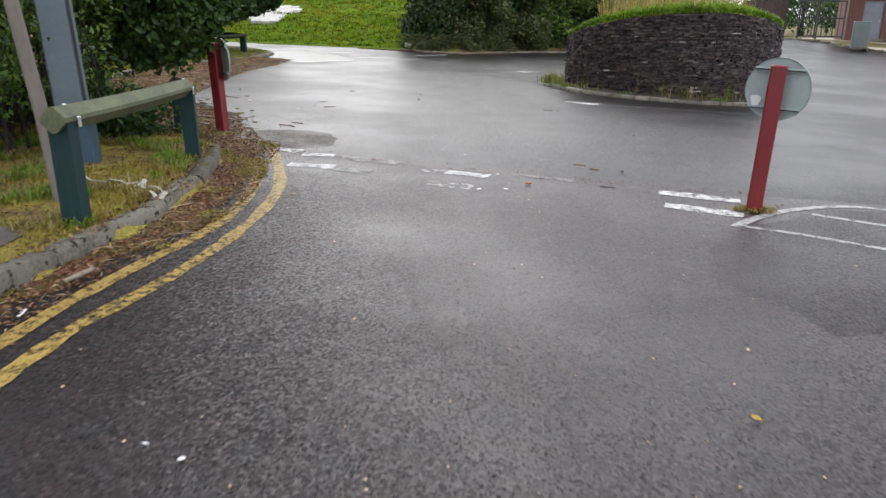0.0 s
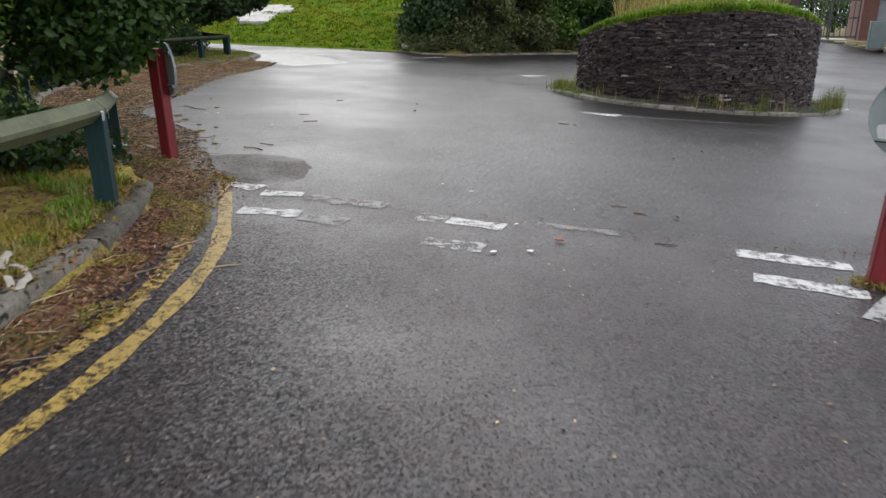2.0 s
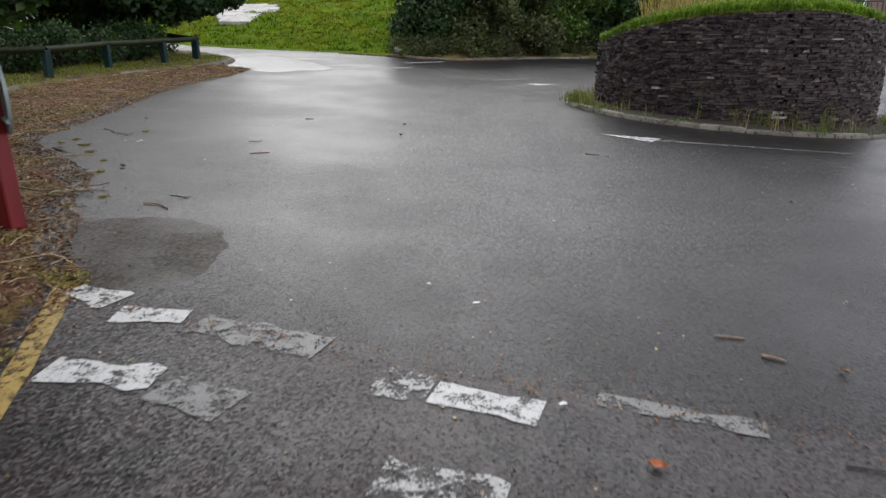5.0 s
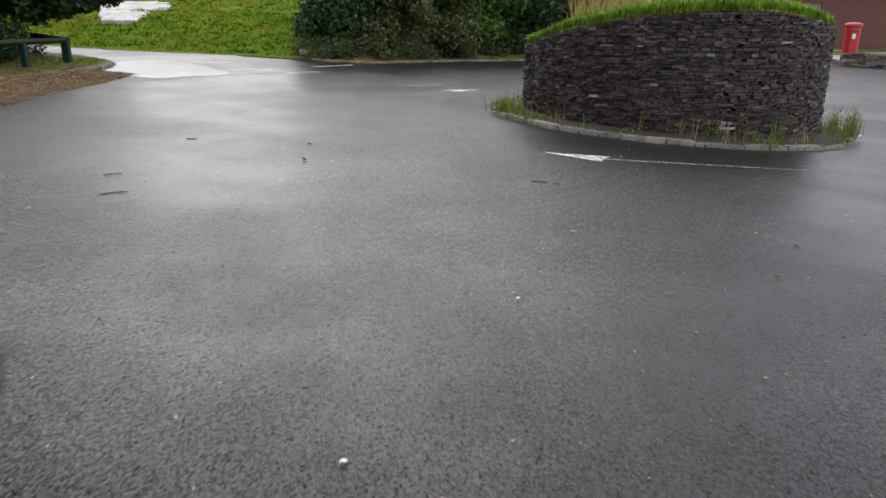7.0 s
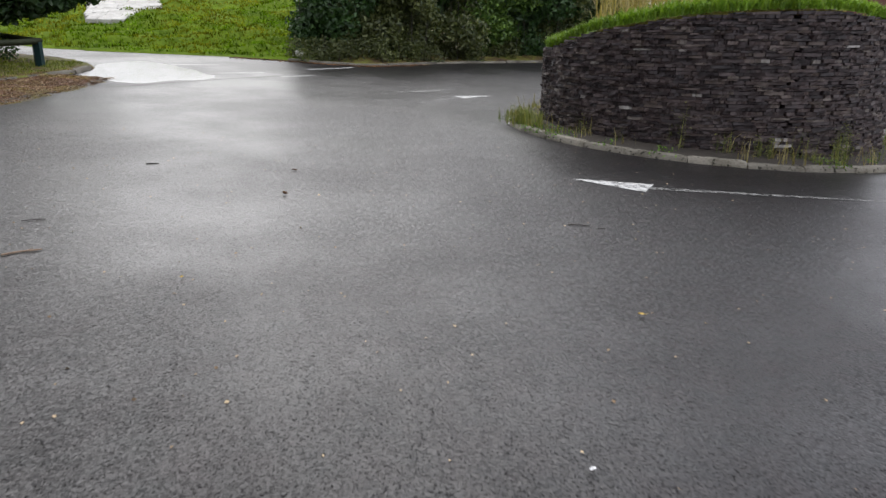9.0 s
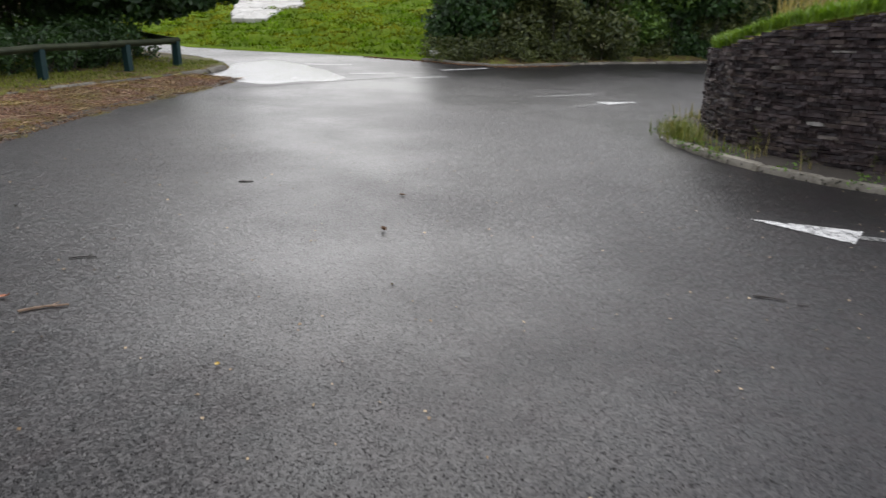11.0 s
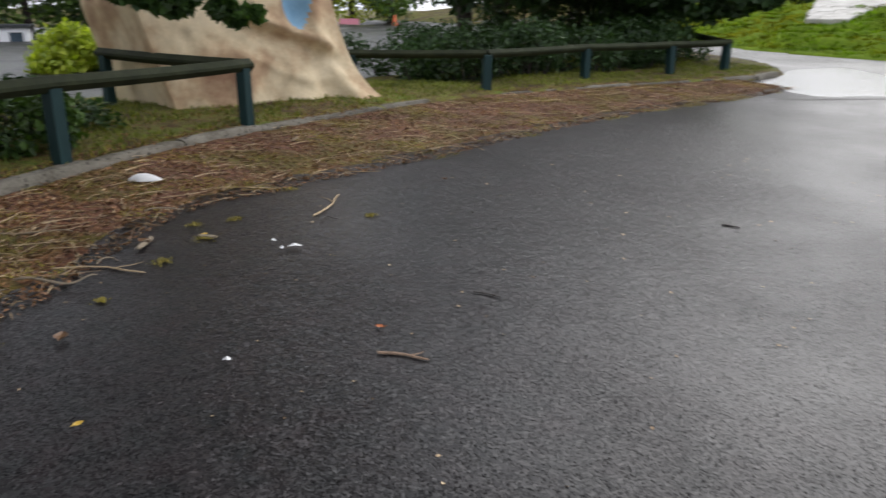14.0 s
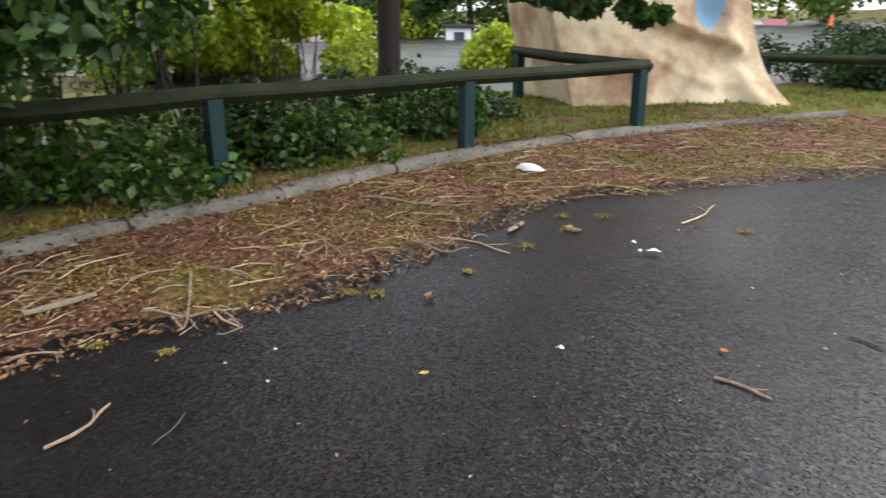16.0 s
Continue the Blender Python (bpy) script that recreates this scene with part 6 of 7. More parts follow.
def bark_piece(a, b, width, label):
    """A flat curved splinter of pale wood."""
    a, b = Vector(a), Vector(b)
    d = b - a
    bd = Build()
    verts = []
    for i in range(7):
        u = i / 6
        w = width * (0.35 + 0.65 * math.sin(math.pi * (0.12 + 0.76 * u))) / 2
        for lift in (0.0, 0.008):
            for sgn in (-1, 0, 1):
                j = 0.25 * w * noise.noise((u * 6, sgn, a.x * 9))
                verts.append((sgn * w + j, (u - 0.5) * d.length, lift + 0.006 * (sgn == 0)))
    for i in range(6):
        o = i * 6
        bd.f += [(o, o + 6, o + 7, o + 1), (o + 1, o + 7, o + 8, o + 2), (o + 3, o + 4, o + 10, o + 9), (o + 4, o + 5, o + 11, o + 10), (o, o + 3, o + 9, o + 6), (o + 2, o + 8, o + 11, o + 5)]
        bd.m += [0] * 6
    bd.f += [(0, 1, 4, 3), (1, 2, 5, 4), (36, 39, 40, 37), (37, 40, 41, 38)]
    bd.m += [0] * 4
    bd.v = verts
    c = (a + b) / 2
    lift = 0.03 if off_road(c.x, c.y)[0] > -1.0 and c.y < 8.6 else 0.006
    tagged(part("bark_piece", bd, MAT_BRANCH, at=pose(c.x, c.y, G(c.x, c.y) + lift, 0, 0, math.degrees(math.atan2(-d.x, d.y)))), label, "wood", "splinters of wood")


bark_piece((-2.61, 7.98), (-2.78, 8.2), 0.05, "pale flat splinter of wood lying in leaf litter")
bark_piece((-3.31, 10.14), (-3.46, 10.27), 0.035, "pale splinter of bark on wet asphalt")
bark_piece((-3.34, 10.47), (-3.25, 10.53), 0.03, "pale splinter of bark on a moss tuft")
bark_piece((-1.72, 3.02), (-1.67, 3.2), 0.04, "pale splinter of bark beside the kerb")

# tufts of moss growing in the asphalt
r = np.random.default_rng(71)
tufts = []
for x, y, k in ((-3.09, 10.17, 1.0), (-3.29, 10.49, 1.1), (-3.54, 10.54, 0.7), (-3.5, 10.76, 0.8), (-2.63, 9.34, 0.8), (-2.66, 9.23, 0.8), (-3.09, 11.42, 0.6), (-2.8, 9.79, 0.5), (-2.35, 8.3, 0.7), (-2.25, 8.55, 0.5)):
    tufts += [(x + r.normal(0, 0.022) * k, y + r.normal(0, 0.03) * k) for _ in range(90)]
tagged(new("moss_tufts", blades("moss_tufts", np.array([(x, y, G(x, y) + 0.003) for x, y in tufts]), MAT_MOSS, 0.013, 0.0035, 1.2, 72)), "small yellow-green moss tufts growing in the asphalt", "moss", kind="stuff")

# ---- single twigs, leaves and scraps on the asphalt ----
MAT_TWIG = simple("brown_twig_bark", (0.11, 0.07, 0.045), (0.40, 0.27, 0.18), 30, 0.75, 0.5, 0.002)
MAT_TWIG_DARK = simple("wet_dark_twig", (0.014, 0.011, 0.009), (0.05, 0.038, 0.03), 30, 0.5, 0.5, 0.002)


def twig(ax, ay, bx, by, rad, mat, label, kink=0.06, fork=True):
    rad *= 0.75
    a, b = Vector((ax, ay, G(ax, ay) + rad + 0.002)), Vector((bx, by, G(bx, by) + rad + 0.002))
    d = b - a
    n = Vector((-d.y, d.x, 0))
    c = a.lerp(b, 0.5)
    local = lambda p: p - c
    bd = Build().tube([local(p) for p in (a, a.lerp(b, 0.3) + n * kink, a.lerp(b, 0.55) + n * kink * 1.2, a.lerp(b, 0.8) + n * kink * 0.3, b)], [rad, rad * 1.15, rad * 0.9, rad * 0.95, rad * 0.6], 7)
    tw = empty("twig", Matrix.Translation(c), label, "twig", "twigs on the road")
    part("stem", bd, mat, tw, smooth_by=50)
    if fork:
        q = a.lerp(b, 0.62) + n * kink
        part("side_shoot", Build().tube([local(q), local(q + d * 0.16 + n * 0.14), local(q + d * 0.22 + n * 0.24)], [rad * 0.6, rad * 0.45, rad * 0.2], 5), mat, tw)


BROWN_T, DARK_T, PALE_T = "bent brown twig lying on wet asphalt", "short dark twig lying on wet asphalt", "pale dead twig lying at the road edge"
twig(-1.71, 10.37, -1.55, 10.475, 0.007, MAT_TWIG, BROWN_T)
twig(-1.72, 8.30, -1.93, 8.43, 0.0075, MAT_TWIG, BROWN_T, -0.1)
twig(-3.28, 11.15, -3.58, 11.54, 0.007, MAT_STRAW, PALE_T, -0.05)
twig(-1.89, 11.05, -1.77, 11.10, 0.005, MAT_TWIG_DARK, DARK_T)
twig(1.56, 11.12, 1.71, 11.08, 0.006, MAT_TWIG_DARK, DARK_T, 0.02, False)
twig(1.74, 11.03, 1.80, 11.03, 0.004, MAT_TWIG_DARK, DARK_T, 0.02, False)
twig(-1.66, 12.94, -1.56, 12.97, 0.007, MAT_TWIG_DARK, DARK_T, 0.02, False)
twig(-1.83, 8.66, -1.68, 8.59, 0.005, MAT_TWIG_DARK, DARK_T)
twig(1.22, 6.57, 1.34, 6.55, 0.006, MAT_TWIG, BROWN_T, 0.02, False)
twig(1.27, 5.64, 1.40, 5.61, 0.005, MAT_TWIG_DARK, DARK_T, 0.02, False)
twig(-2.43, 8.58, -3.0, 8.52, 0.007, MAT_STRAW, PALE_T, 0.1)
twig(-2.64, 8.40, -2.41, 8.79, 0.007, MAT_STRAW, PALE_T, 0.2)
twig(-3.3, 9.75, -3.0, 10.05, 0.006, MAT_STRAW, PALE_T, 0.1)
twig(-1.17, 4.93, -1.02, 5.0, 0.004, MAT_STRAW, PALE_T, 0.05)
twig(-3.4, 11.3, -3.15, 11.12, 0.005, MAT_TWIG_DARK, DARK_T)
twig(1.34, 6.385, 1.42, 6.34, 0.008, MAT_TWIG, BROWN_T, 0.05, False)
for ax, ay, bx, by, kk in [(-2.75, 8.05, -3.15, 8.3, 0.1), (-2.3, 7.95, -2.7, 7.8, 0.08), (-3.3, 8.7, -3.1, 9.15, -0.12), (-3.55, 9.3, -3.2, 9.2, 0.1), (-3.9, 9.9, -3.4, 9.9, 0.06), (-4.2, 10.9, -3.95, 11.3, 0.1), (-2.05, 7.3, -1.75, 7.15, 0.1), (-2.5, 7.2, -2.0, 7.05, -0.06), (-4.6, 12.3, -4.3, 12.9, 0.1), (-4.7, 14.0, -4.4, 14.5, 0.08)]:
    twig(ax, ay, bx, by, 0.0075, MAT_STRAW, "pale dead branch lying among the fallen leaves", kk)
twig(-1.62, 3.9, -1.3, 4.5, 0.004, MAT_STRAW, PALE_T, 0.15)


def curled_leaf(x, y, size, mat, label, turn=0.0, lift=0.35):
    """One curled leaf with a stalk."""
    b = Build()
    verts = []
    for i in range(6):
        u = i / 5
        w = size * 0.42 * math.sin(math.pi * min(0.97, u * 0.9 + 0.06))
        for s in (-1, -0.5, 0, 0.5, 1):
            verts.append((w * s, size * (u - 0.5), size * 0.5 * lift * (s * s * 0.8 + (u - 0.45) ** 2) + 0.003))
    b.add(verts, [(i * 5 + k, i * 5 + k + 1, (i + 1) * 5 + k + 1, (i + 1) * 5 + k) for i in range(5) for k in range(4)])
    lf = empty("fallen_leaf", pose(x, y, G(x, y) + 0.006, 0, 0, turn), label, "leaf", "single fallen leaves")
    part("blade", b, mat, lf, smooth_by=80)
    part("stalk", Build().tube([(0, -size * 0.5, 0.006), (0.006, -size * 0.8, 0.012)], [0.0016, 0.001], 4), mat, lf)


MAT_LEAF_FALLEN = simple("brown_leaf", (0.07, 0.035, 0.015), (0.20, 0.10, 0.04), 20, 0.5, 0.4, 0.002)
MAT_LEAF_ORANGE = simple("orange_leaf", (0.30, 0.07, 0.015), (0.48, 0.14, 0.03), 20, 0.5, 0.4, 0.002)
MAT_LEAF_YELLOW = simple("yellow_leaf", (0.38, 0.24, 0.03), (0.55, 0.38, 0.06), 20, 0.5, 0.4, 0.002)
for x, y, s, mt, lb_, tn, lf in [(-0.39, 11.87, 0.055, MAT_LEAF_FALLEN, "curled brown leaf on wet asphalt", 40, 0.7), (-0.39, 12.78, 0.045, MAT_LEAF_FALLEN, "small dark curled leaf on wet asphalt", 80, 0.6), (-1.92, 9.42, 0.045, MAT_LEAF_YELLOW, "small yellow leaf on wet asphalt", 10, 0.3), (-1.87, 10.51, 0.05, MAT_LEAF_ORANGE, "orange leaf on wet asphalt", 100, 0.2), (1.03, 2.06, 0.05, MAT_LEAF_YELLOW, "small yellow leaf on worn asphalt", 30, 0.5), (0.69, 5.6, 0.07, MAT_LEAF_ORANGE, "crumpled orange-red leaf on worn asphalt", 70, 0.5), (-2.54, 9.56, 0.07, MAT_LEAF_FALLEN, "brown leaf on wet asphalt", 60, 0.4), (-0.73, 10.03, 0.035, MAT_LEAF_YELLOW, "small yellow leaf on wet asphalt", 0, 0.3), (1.61, 6.27, 0.05, MAT_LEAF_FALLEN, "small dark curled leaf on wet asphalt", 20, 0.5), (-3.41, 10.21, 0.08, MAT_LEAF_FALLEN, "brown leaf on wet asphalt", 120, 0.4), (-3.33, 10.5, 0.06, MAT_LEAF_YELLOW, "yellow leaf on wet asphalt", 30, 0.3), (2.83, 9.26, 0.04, MAT_LEAF_FALLEN, "small dark curled leaf on wet asphalt", 20, 0.5), (2.33, 8.66, 0.035, MAT_LEAF_FALLEN, "small dark curled leaf on wet asphalt", 60, 0.5), (1.44, 9.52, 0.045, MAT_LEAF_YELLOW, "small pale leaf on wet asphalt", 60, 0.4), (-3.46, 12.38, 0.05, MAT_LEAF_FALLEN, "small dark curled leaf on wet asphalt", 60, 0.4), (-1.75, 4.7, 0.11, MAT_LEAF_ORANGE, "broad orange-brown leaf beside the kerb", 60, 0.3)]:
    curled_leaf(x, y, s * (0.7 if mt is not MAT_LEAF_FALLEN else 0.9), mt, lb_, tn, lf)


def scrap(name, x, y, w, h, label, turn=0.0, puff=0.03):
    """A crumpled bit of white paper or plastic."""
    b = Build()
    n = 7
    verts = []
    for j in range(n):
        for i in range(n):
            u, v = i / (n - 1) - 0.5, j / (n - 1) - 0.5
            k = 1 - 0.55 * (abs(u) * 2) ** 2 * (abs(v) * 2) ** 0.5
            e = 0.5 * noise.noise((u * 4 + x * 7, v * 4 + y * 7, 1))
            verts.append((0.62 * w * (u + e * 0.5), 0.62 * h * (v * k + e * 0.4), 0.004 + 0.6 * puff * max(0.0, 0.7 - abs(u) * 1.6) * (1 - abs(v)) + 0.15 * puff * (1 + noise.noise((u * 8, v * 8, x)))))
    b.add(verts, [(j * n + i, j * n + i + 1, (j + 1) * n + i + 1, (j + 1) * n + i) for j in range(n - 1) for i in range(n - 1)])
    return tagged(part(name, b, MAT_PAPER, at=pose(x, y, G(x, y) + 0.008, 0, 0, turn), smooth_by=50), label, "litter", "white scraps")


mound = Build()
mv = [(0, 0, 0.041)]
for k, (rr_, hh_) in enumerate(((0.35, 0.05), (0.7, 0.034), (0.95, 0.012), (1.0, 0.0))):
    for i in range(20):
        a_ = 2 * math.pi * i / 20
        w_ = rr_ * (1 + 0.18 * noise.noise((math.cos(a_) * 1.5, math.sin(a_) * 1.5, 3)) + (0.35 * max(0.0, math.cos(a_)) ** 12))
        mv.append((0.07 * w_ * math.sin(a_), 0.10 * w_ * math.cos(a_), 0.75 * hh_ + 0.006 * noise.noise((rr_ * 6, a_ * 3, 1))))
mound.add(mv, [(0, 1 + i, 1 + (i + 1) % 20) for i in range(20)] + [(1 + k * 20 + i, 21 + k * 20 + i, 21 + k * 20 + (i + 1) % 20, 1 + k * 20 + (i + 1) % 20) for k in range(3) for i in range(20)])
tagged(part("paper_scrap", mound, MAT_PAPER, at=pose(-4.57, 10.68, G(-4.57, 10.68) + 0.035, 0, 0, -50), smooth_by=70), "crumpled white paper lying on the fallen leaves", "litter", "white scraps")
scrap("paper_scrap", -2.87, 10.76, 0.11, 0.06, "small torn white paper on wet asphalt", 60)
scrap("paper_scrap", -3.01, 10.72, 0.05, 0.03, "tiny torn white paper on wet asphalt", 20)
scrap("paper_scrap", -1.99, 9.93, 0.045, 0.03, "tiny torn white paper on wet asphalt", 50)
scrap("paper_scrap", -2.88, 10.69, 0.04, 0.03, "tiny torn white paper on wet asphalt", 0)
scrap("paper_scrap", 0.22, 6.83, 0.06, 0.03, "tiny torn white paper on wet asphalt", 10, 0.01)
scrap("paper_scrap", 0.28, 5.34, 0.07, 0.05, "chip of white paint on worn asphalt", 30, 0.01)
scrap("paper_scrap", 0.49, 5.38, 0.05, 0.07, "chip of white paint on worn asphalt", 70, 0.01)
scrap("paper_scrap", 0.47, 5.94, 0.05, 0.03, "chip of white paint on worn asphalt", 20, 0.01)
scrap("paper_scrap", 0.81, 8.34, 0.035, 0.025, "tiny torn white paper on wet asphalt", 20, 0.01)
scrap("paper_scrap", -0.74, 1.73, 0.035, 0.03, "chip of white paint on worn asphalt", 20, 0.008)
scrap("paper_scrap", -0.87, 1.80, 0.04, 0.015, "chip of white paint on worn asphalt", -20, 0.006)
scrap("paper_scrap", 0.0, 7.06, 0.035, 0.03, "tiny pale scrap on wet asphalt", 0, 0.008)
for x, y, w in [(-1.72, 3.28, 0.16), (-1.70, 3.12, 0.12), (-1.73, 2.7, 0.14)]:
    scrap("paper_scrap", x, y, w, 0.035, "pale strip of bark beside the kerb", 100, 0.01)

scrap("paper_scrap", 2.28, 16.25, 0.2, 0.12, "crumpled white litter beside the island edging", 20, 0.06)
scrap("paper_scrap", 7.72, 15.2, 0.16, 0.10, "crumpled white litter beside the island edging", 40, 0.04)
rock = Build().box((0.44, 0.3, 0.19), (0, 0, -0.05), 0.3, 0.06, top=0.75)
rock.v = [(x + 0.05 * noise.noise((x * 5, y * 5, z * 5)), y + 0.05 * noise.noise((x * 5, y * 5, z * 5 + 9)), z + 0.05 * noise.noise((x * 5, y * 5, 4))) for x, y, z in rock.v]
tagged(part("rock", rock, MAT_CHALK, at=pose(-1.25, 26.45, T(-1.25, 26.45))), "pale rough stone lying at the foot of the shrubs", "rock")
r = np.random.default_rng(81)
far_line = resample([Vector(q) for q in FAR_EDGE[5:10]], 0.01)
deb = [far_line[k] + Vector((r.normal(0, 0.1), -abs(r.normal(0.05, 0.12)))) for k in r.integers(0, len(far_line), 1400)]
tagged(new("fallen_leaves", leaves("fallen_leaves", np.array([(p.x, p.y, G(p.x, p.y) + 0.012) for p in deb]), MAT_LITTER, 0.06, 0.5, 1.8, None, 82, 0.0)), "brown leaf litter along the kerb below the shrubs", "leaves", kind="stuff")

# white strap lying on the verge
st = [(-2.45, 4.62), (-2.25, 4.58), (-2.1, 4.55), (-2.0, 4.66), (-1.95, 4.52), (-1.84, 4.5), (-1.76, 4.4), (-1.77, 4.3), (-1.84, 4.38)]
sp = curved([Vector(p) for p in st], 6)
tagged(part("rope", Build().tube([(p.x, p.y, T(p.x, p.y) + 0.03 + (0.02 if i % 9 < 4 else 0)) for i, p in enumerate(sp)], 0.017, 6, flat=0.35), MAT_ROPE, smooth_by=60), "pale frayed rope lying on the mossy verge", "rope")
scrap("paper_scrap", -2.0, 4.6, 0.10, 0.11, "crumpled white rag beside the kerb", 30, 0.04).location.z += 0.10

r = np.random.default_rng(77)
ft = np.array([(2.29 + q * math.cos(v), 5.05 + 0.7 * q * math.sin(v), 0.004 + G(2.29, 5.05)) for q, v in zip(np.abs(r.normal(0.07, 0.06, 500)), r.uniform(0, 6.283, 500))])
tagged(new("moss_clump", blades("moss_clump", ft, MAT_MOSS, 0.03, 0.004, 1.2, 3)), "mossy grass at the foot of the red post", "weeds", kind="stuff")
tagged(new("fallen_leaves", leaves("fallen_leaves", ft[:160] + [0, -0.02, 0.012], MAT_LITTER, 0.03, 0.5, 2.0, None, 8, 0.0)), "brown leaf crumbs at the foot of the red post", "leaves", kind="stuff")

# small grit and chips strewn over the road
r = np.random.default_rng(31)
gp = np.stack([r.uniform(-3.5, 4, 900), r.uniform(1.2, 15, 900)], 1)
gp = np.array([(x, y, G(x, y) + 0.003) for x, y in gp if off_road(x, y)[0] < -0.1])
tagged(new("grit", leaves("grit", gp, MAT_STRAW, 0.016, 0.8, 2.0, None, 4, 0.0)), "pale grit and leaf crumbs strewn on the asphalt", "grit", kind="stuff")

# ---- far right: gates, boards, building, letter box, planter ----
GY = 41.9


def far_gate(x, width, label):
    z0 = G(x, GY) + 0.12
    gt = empty("gate", pose(x, GY, z0), label, "gate", "far gates")
    h = 2.05
    for nm, xx in (("stile", 0.03), ("stile", width - 0.03)):
        part(nm, Build().box((0.07, 0.07, h), (xx, 0, 0), 0, 0.006), MAT_BLACK, gt)
    for zz in (0.08, h * 0.52, h - 0.07):
        part("cross_rail", Build().box((width - 0.13, 0.05, 0.07), (width / 2, 0, zz)), MAT_BLACK, gt)
    nb = 5
    for k in range(1, nb):
        part("bar", Build().box((0.04, 0.03, h - 0.2), (width * k / nb, 0, 0.1)), MAT_BLACK, gt)


far_gate(20.05, 1.0, "black steel bar gate standing on the pavement")
far_gate(21.1, 1.55, "black steel bar gate standing on the pavement")

boards = empty("board_fence", pose(17.3, 43.0, G(17.3, 43) - 0.05), "dark brown close-boarded timber fence", "fence")
for k in range(16):
    part("board", Build().box((0.155, 0.025, 2.1 + 0.02 * math.sin(k * 2.1)), (k * 0.165, 0.02 * (k % 2), 0), 0, 0.004), MAT_BOARD, boards)
for zz in (0.4, 1.6):
    part("fence_rail", Build().box((2.7, 0.06, 0.09), (1.24, 0.07, zz)), MAT_BOARD, boards)

house = empty("building", pose(22.95, 42.2, G(22.95, 42.2) + 0.08, 0, 0, -22), "single-storey red-brown brick building with a grey door", "building")
hb = Build()
for w, x in ((0.75, 0.375), (8.6, 1.75 + 4.3)):
    hb.box((w, 0.25, 3.0), (x, 0.125, 0))
hb.box((1.0, 0.25, 0.85), (1.25, 0.125, 2.15))
hb.box((0.25, 5.0, 3.0), (0.125, 2.75, 0))
part("wall", hb, MAT_BRICK, house)
dr = part("door", Build().box((0.98, 0.06, 2.13), (1.25, 0.14, 0.01)), MAT_DOOR, house, "grey painted metal door")
part("handle", Build().box((0.03, 0.05, 0.16), (1.62, 0.09, 1.0)), MAT_STEEL, dr)
part("door_step", Build().box((1.3, 0.4, 0.1), (1.25, -0.2, 0)), MAT_KERB, house)
part("roof", Build().box((11.2, 6.2, 0.28), (5.2, 2.5, 3.0), 0, 0.05), MAT_BLACK, house, "flat dark roof edge")

lx, ly = 22.0, 35.3
lz = G(lx, ly) + 0.106
box_ = empty("letter_box", pose(lx, ly, lz, 0, 0, -20), "red cylindrical letter box on a black base", "letter box")
seg = 24


def lathe(prof, seg=24):
    b = Build()
    verts = [(r_ * math.cos(2 * math.pi * i / seg), r_ * math.sin(2 * math.pi * i / seg), z_) for r_, z_ in prof for i in range(seg)]
    faces = [tuple(range(seg))[::-1], tuple(range((len(prof) - 1) * seg, len(prof) * seg))]
    for k in range(len(prof) - 1):
        faces += [(k * seg + i, k * seg + (i + 1) % seg, (k + 1) * seg + (i + 1) % seg, (k + 1) * seg + i) for i in range(seg)]
    return b.add(verts, faces)


part("body", lathe([(0.31, 0.25), (0.31, 1.42)]), MAT_POST_RED, box_, smooth_by=40)
part("base", lathe([(0.34, 0.0), (0.34, 0.22), (0.32, 0.25)]), MAT_BLACK, box_, "black painted base", smooth_by=40)
part("cap", lathe([(0.31, 1.42), (0.35, 1.45), (0.36, 1.52), (0.33, 1.58), (0.2, 1.62), (0.02, 1.63)]), MAT_POST_RED, box_, smooth_by=40)
part("slot", Build().box((0.26, 0.03, 0.05), (0, -0.305, 1.22)), MAT_BLACK, box_)
part("notice_plate", Build().box((0.13, 0.02, 0.2), (-0.02, -0.308, 0.95)), MAT_WHITE_PANEL, box_, "white notice plate")
part("door_panel", Build().box((0.3, 0.02, 0.5), (0, -0.303, 0.4), 0, 0.01), MAT_POST_RED, box_)

pl_ = empty("planter", pose(21.5, 33.6, G(21.5, 33.6) + 0.1, 0, 0, -18), "low rough stone planter wall on the pavement", "planter")
rs2 = random.Random(4)
for c in range(4):
    x = -0.9 + rs2.uniform(0, 0.2)
    while x < 2.6:
        w = rs2.uniform(0.22, 0.5)
        part("stone", Build().box((w - 0.015, 0.35 + rs2.uniform(-0.03, 0.03), 0.105), (x + w / 2, rs2.uniform(-0.015, 0.015), c * 0.115), 0, 0.02), MAT_SLATE if rs2.random() < 0.5 else MAT_KERB, pl_)
        x += w

cabn = empty("utility_cabinet", pose(20.9, 37.0, G(20.9, 37) + 0.1, 0, 0, -20), "grey-green metal utility cabinet on the pavement", "cabinet")
part("body", Build().box((0.72, 0.4, 1.25), (0, 0, 0.05), 0, 0.02), MAT_CABINET, cabn)
part("door", Build().box((0.6, 0.02, 1.05), (0, -0.21, 0.14), 0, 0.005), MAT_CABINET, cabn)
part("plinth", Build().box((0.78, 0.46, 0.06), (0, 0, 0)), MAT_KERB, cabn)

# ---- far left: car park, kiosk, wall, signs ----
cpx, cpy = axis([(-60, -24, 4), (-24, -13.3, 1.0)]), axis([(1, 34, 1.0)])
structure("car_park", sheet("car_park", cpx, cpy, lambda x, y: T(x, y) + 0.03, MAT_ASPHALT), "wet grey asphalt of a car park beyond the trees", "road")


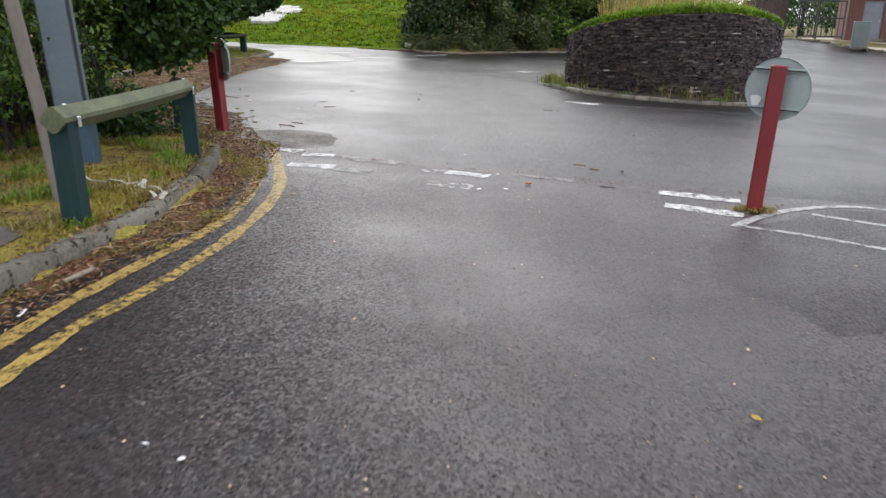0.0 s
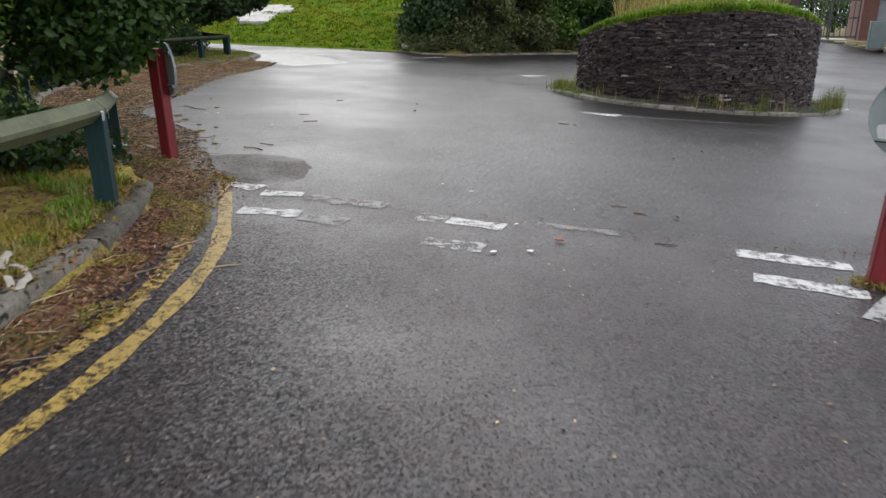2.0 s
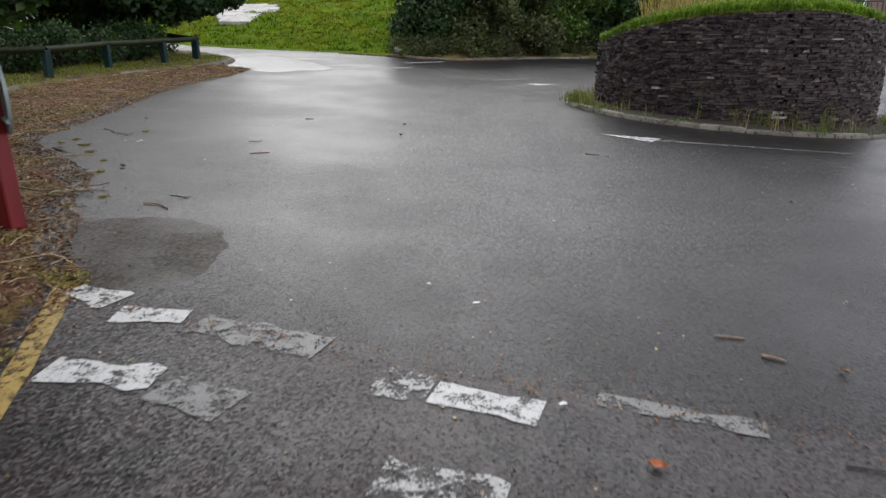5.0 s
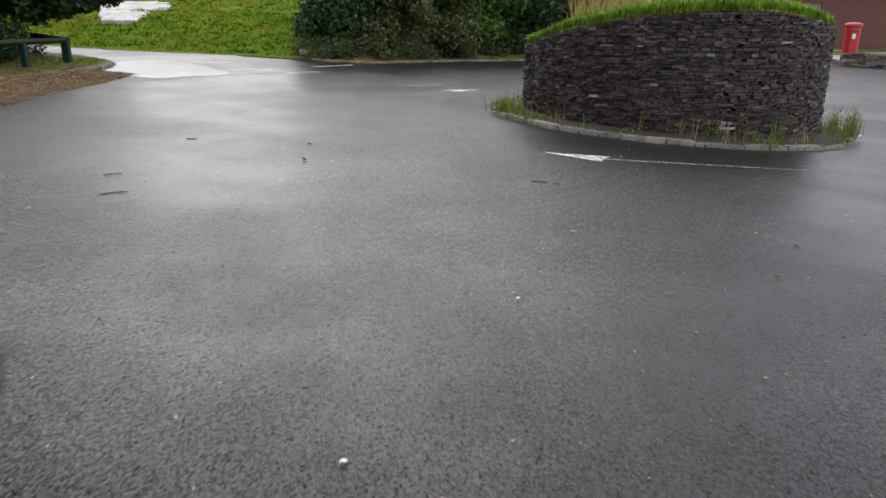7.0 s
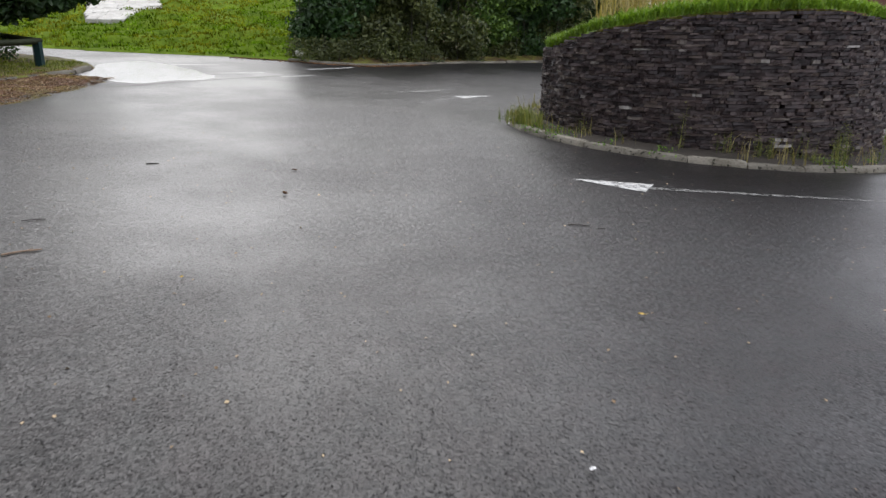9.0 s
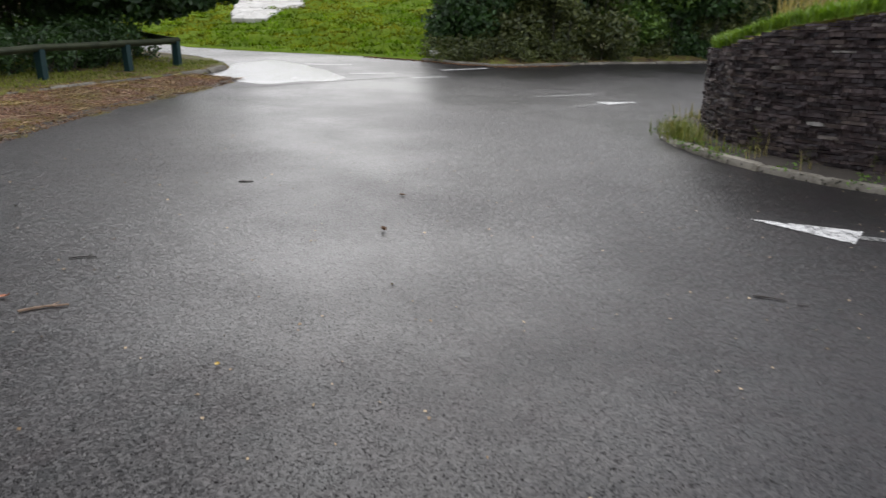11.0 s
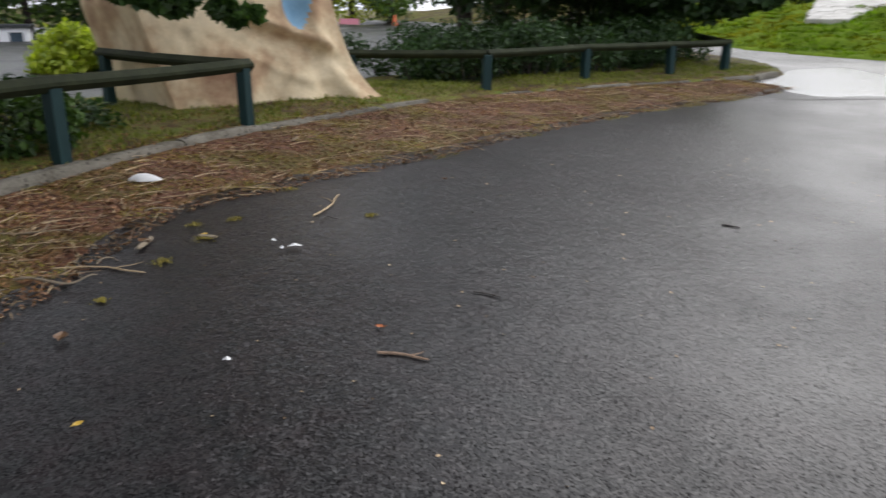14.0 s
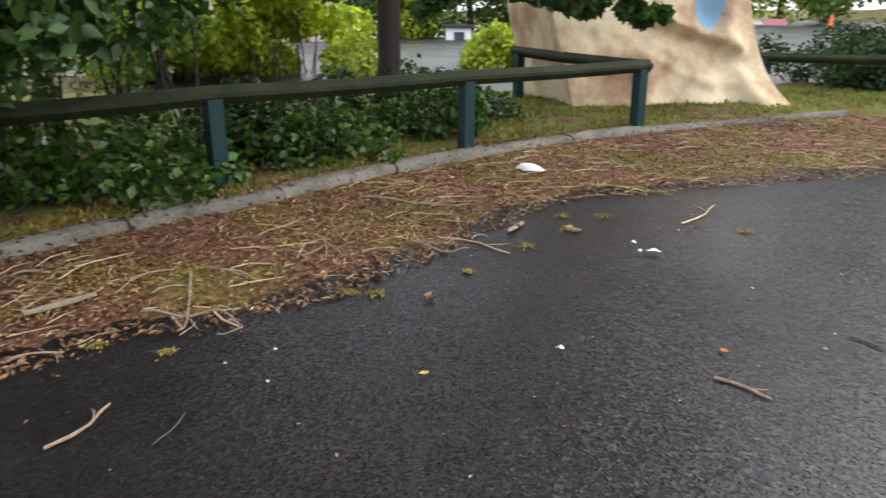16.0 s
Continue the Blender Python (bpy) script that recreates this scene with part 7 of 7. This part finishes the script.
def kiosk(x, y, w, d, h, turn):
    z0 = T(x, y)
    k = empty("kiosk", pose(x, y, z0, 0, 0, turn), "small white kiosk with a dark window beside the car park", "kiosk")
    wl_ = part("wall", Build().box((w, d, h), (0, 0, 0), 0, 0.02), MAT_WHITE_PANEL, k)
    wn_ = part("window", Build().box((w * 0.45, 0.04, h * 0.35), (w * 0.1, -d / 2 - 0.012, h * 0.5)), MAT_BLACK, k)
    part("pane", Build().box((w * 0.4, 0.02, h * 0.3), (w * 0.1, -d / 2 - 0.032, h * 0.525)), MAT_GLASS_DARK, wn_)
    part("roof", Build().box((w + 0.3, d + 0.3, 0.12), (0, 0, h), 0, 0.02), MAT_BLACK, k)


kiosk(-30.0, 16.2, 0.95, 0.9, 1.15, 68)
wb = Build().box((9.0, 0.3, 2.8), (0, 0, -0.2), 0, 0.02)
tagged(part("boundary_wall", wb, MAT_RENDER_WALL, at=pose(-29.5, 6.5, T(-29.5, 6.5), 0, 0, 78)), "pale pinkish rendered wall beyond the car park", "wall", kind="structure")


def board_sign(x, y, z, w, h, mat, label, turn):
    z0 = T(x, y)
    s = empty("notice_board", pose(x, y, z0, 0, 0, turn), label, "sign")
    part("panel", Build().box((w, 0.03, h), (0, -0.03, z - z0), 0, 0.004), mat, s)
    part("post", Build().box((0.06, 0.045, z - z0 + h * 0.8), (0, 0.01, 0)), MAT_POLE, s)


board_sign(-12.4, 33.9, 1.25, 0.42, 0.38, MAT_WHITE_PANEL, "small white sign on a post at the foot of the bank", 20)
board_sign(-30.5, 31.5, 0.75, 1.0, 0.75, MAT_PINK, "pink and white board on a post far beyond the rail", 45)


def cone(x, y):
    c = empty("traffic_cone", pose(x, y, T(x, y) + 0.03), "orange traffic cone standing on the car park", "cone")
    part("body", lathe([(0.16, 0.03), (0.1, 0.35), (0.035, 0.72), (0.02, 0.73)], 14), MAT_ORANGE, c, smooth_by=50)
    part("base", Build().box((0.42, 0.42, 0.04), (0, 0, 0), 0, 0.01), MAT_BLACK, c)


cone(-27.0, 31.6)

# distant trees that close the view
CR = [(0, 0, 4.4, 2.0), (1.6, 0.6, 3.4, 1.6), (-1.6, -0.4, 3.5, 1.6), (0.3, -1.6, 3.0, 1.5), (-0.6, 1.6, 3.2, 1.5), (0.2, 0.2, 6.0, 1.6), (1.4, -1.2, 1.6, 1.2), (-1.4, 1.0, 1.5, 1.2), (0, 0, 1.3, 1.3)]
far_specs = [(MAT_LEAF_MID, 31), (MAT_LEAF_BRIGHT, 33), (MAT_LEAF_DARK, 35)]
protos = [tree("tree", -36, 6 + 9 * i, 6.5, 0.18, CR, "broadleaf tree in full leaf beyond the car park", m_, 0.26, 3600, s_, 6) for i, (m_, s_) in enumerate(far_specs)]
rt = random.Random(3)
spots = [(-34 - rt.uniform(0, 8), -8 + 6 * i + rt.uniform(-1.5, 1.5)) for i in range(10)] + [(-30 + 4.2 * i, 48 + rt.uniform(-2, 4)) for i in range(9) if i < 3 or i > 7] + [(16 + 6.5 * i, 78 + rt.uniform(-2, 5)) for i in range(7)] + [(26.5, 60), (30, 62), (34, 61)] + [(10.5, 40), (8.0, 36), (12.5, 49)] + [(-24 - 1.9 * i + rt.uniform(-1, 1), 44 - 3.0 * i + rt.uniform(-1, 1)) for i in range(8)] + [(-33 - rt.uniform(0, 3), 21 - 3.1 * i) for i in range(6)]
for i, (x, y) in enumerate(spots):
    copy_thing(protos[i % 3 if x < 0 else (0, 2)[i % 2]], pose(x, y, T(x, y) - 0.1, 0, 0, rt.uniform(0, 360)))

# ---- the stones of the island wall that stand nearest ----
for q in near_stones:
    part("stone", STONE_MESHES[q[3]], None, island, at=q[2])
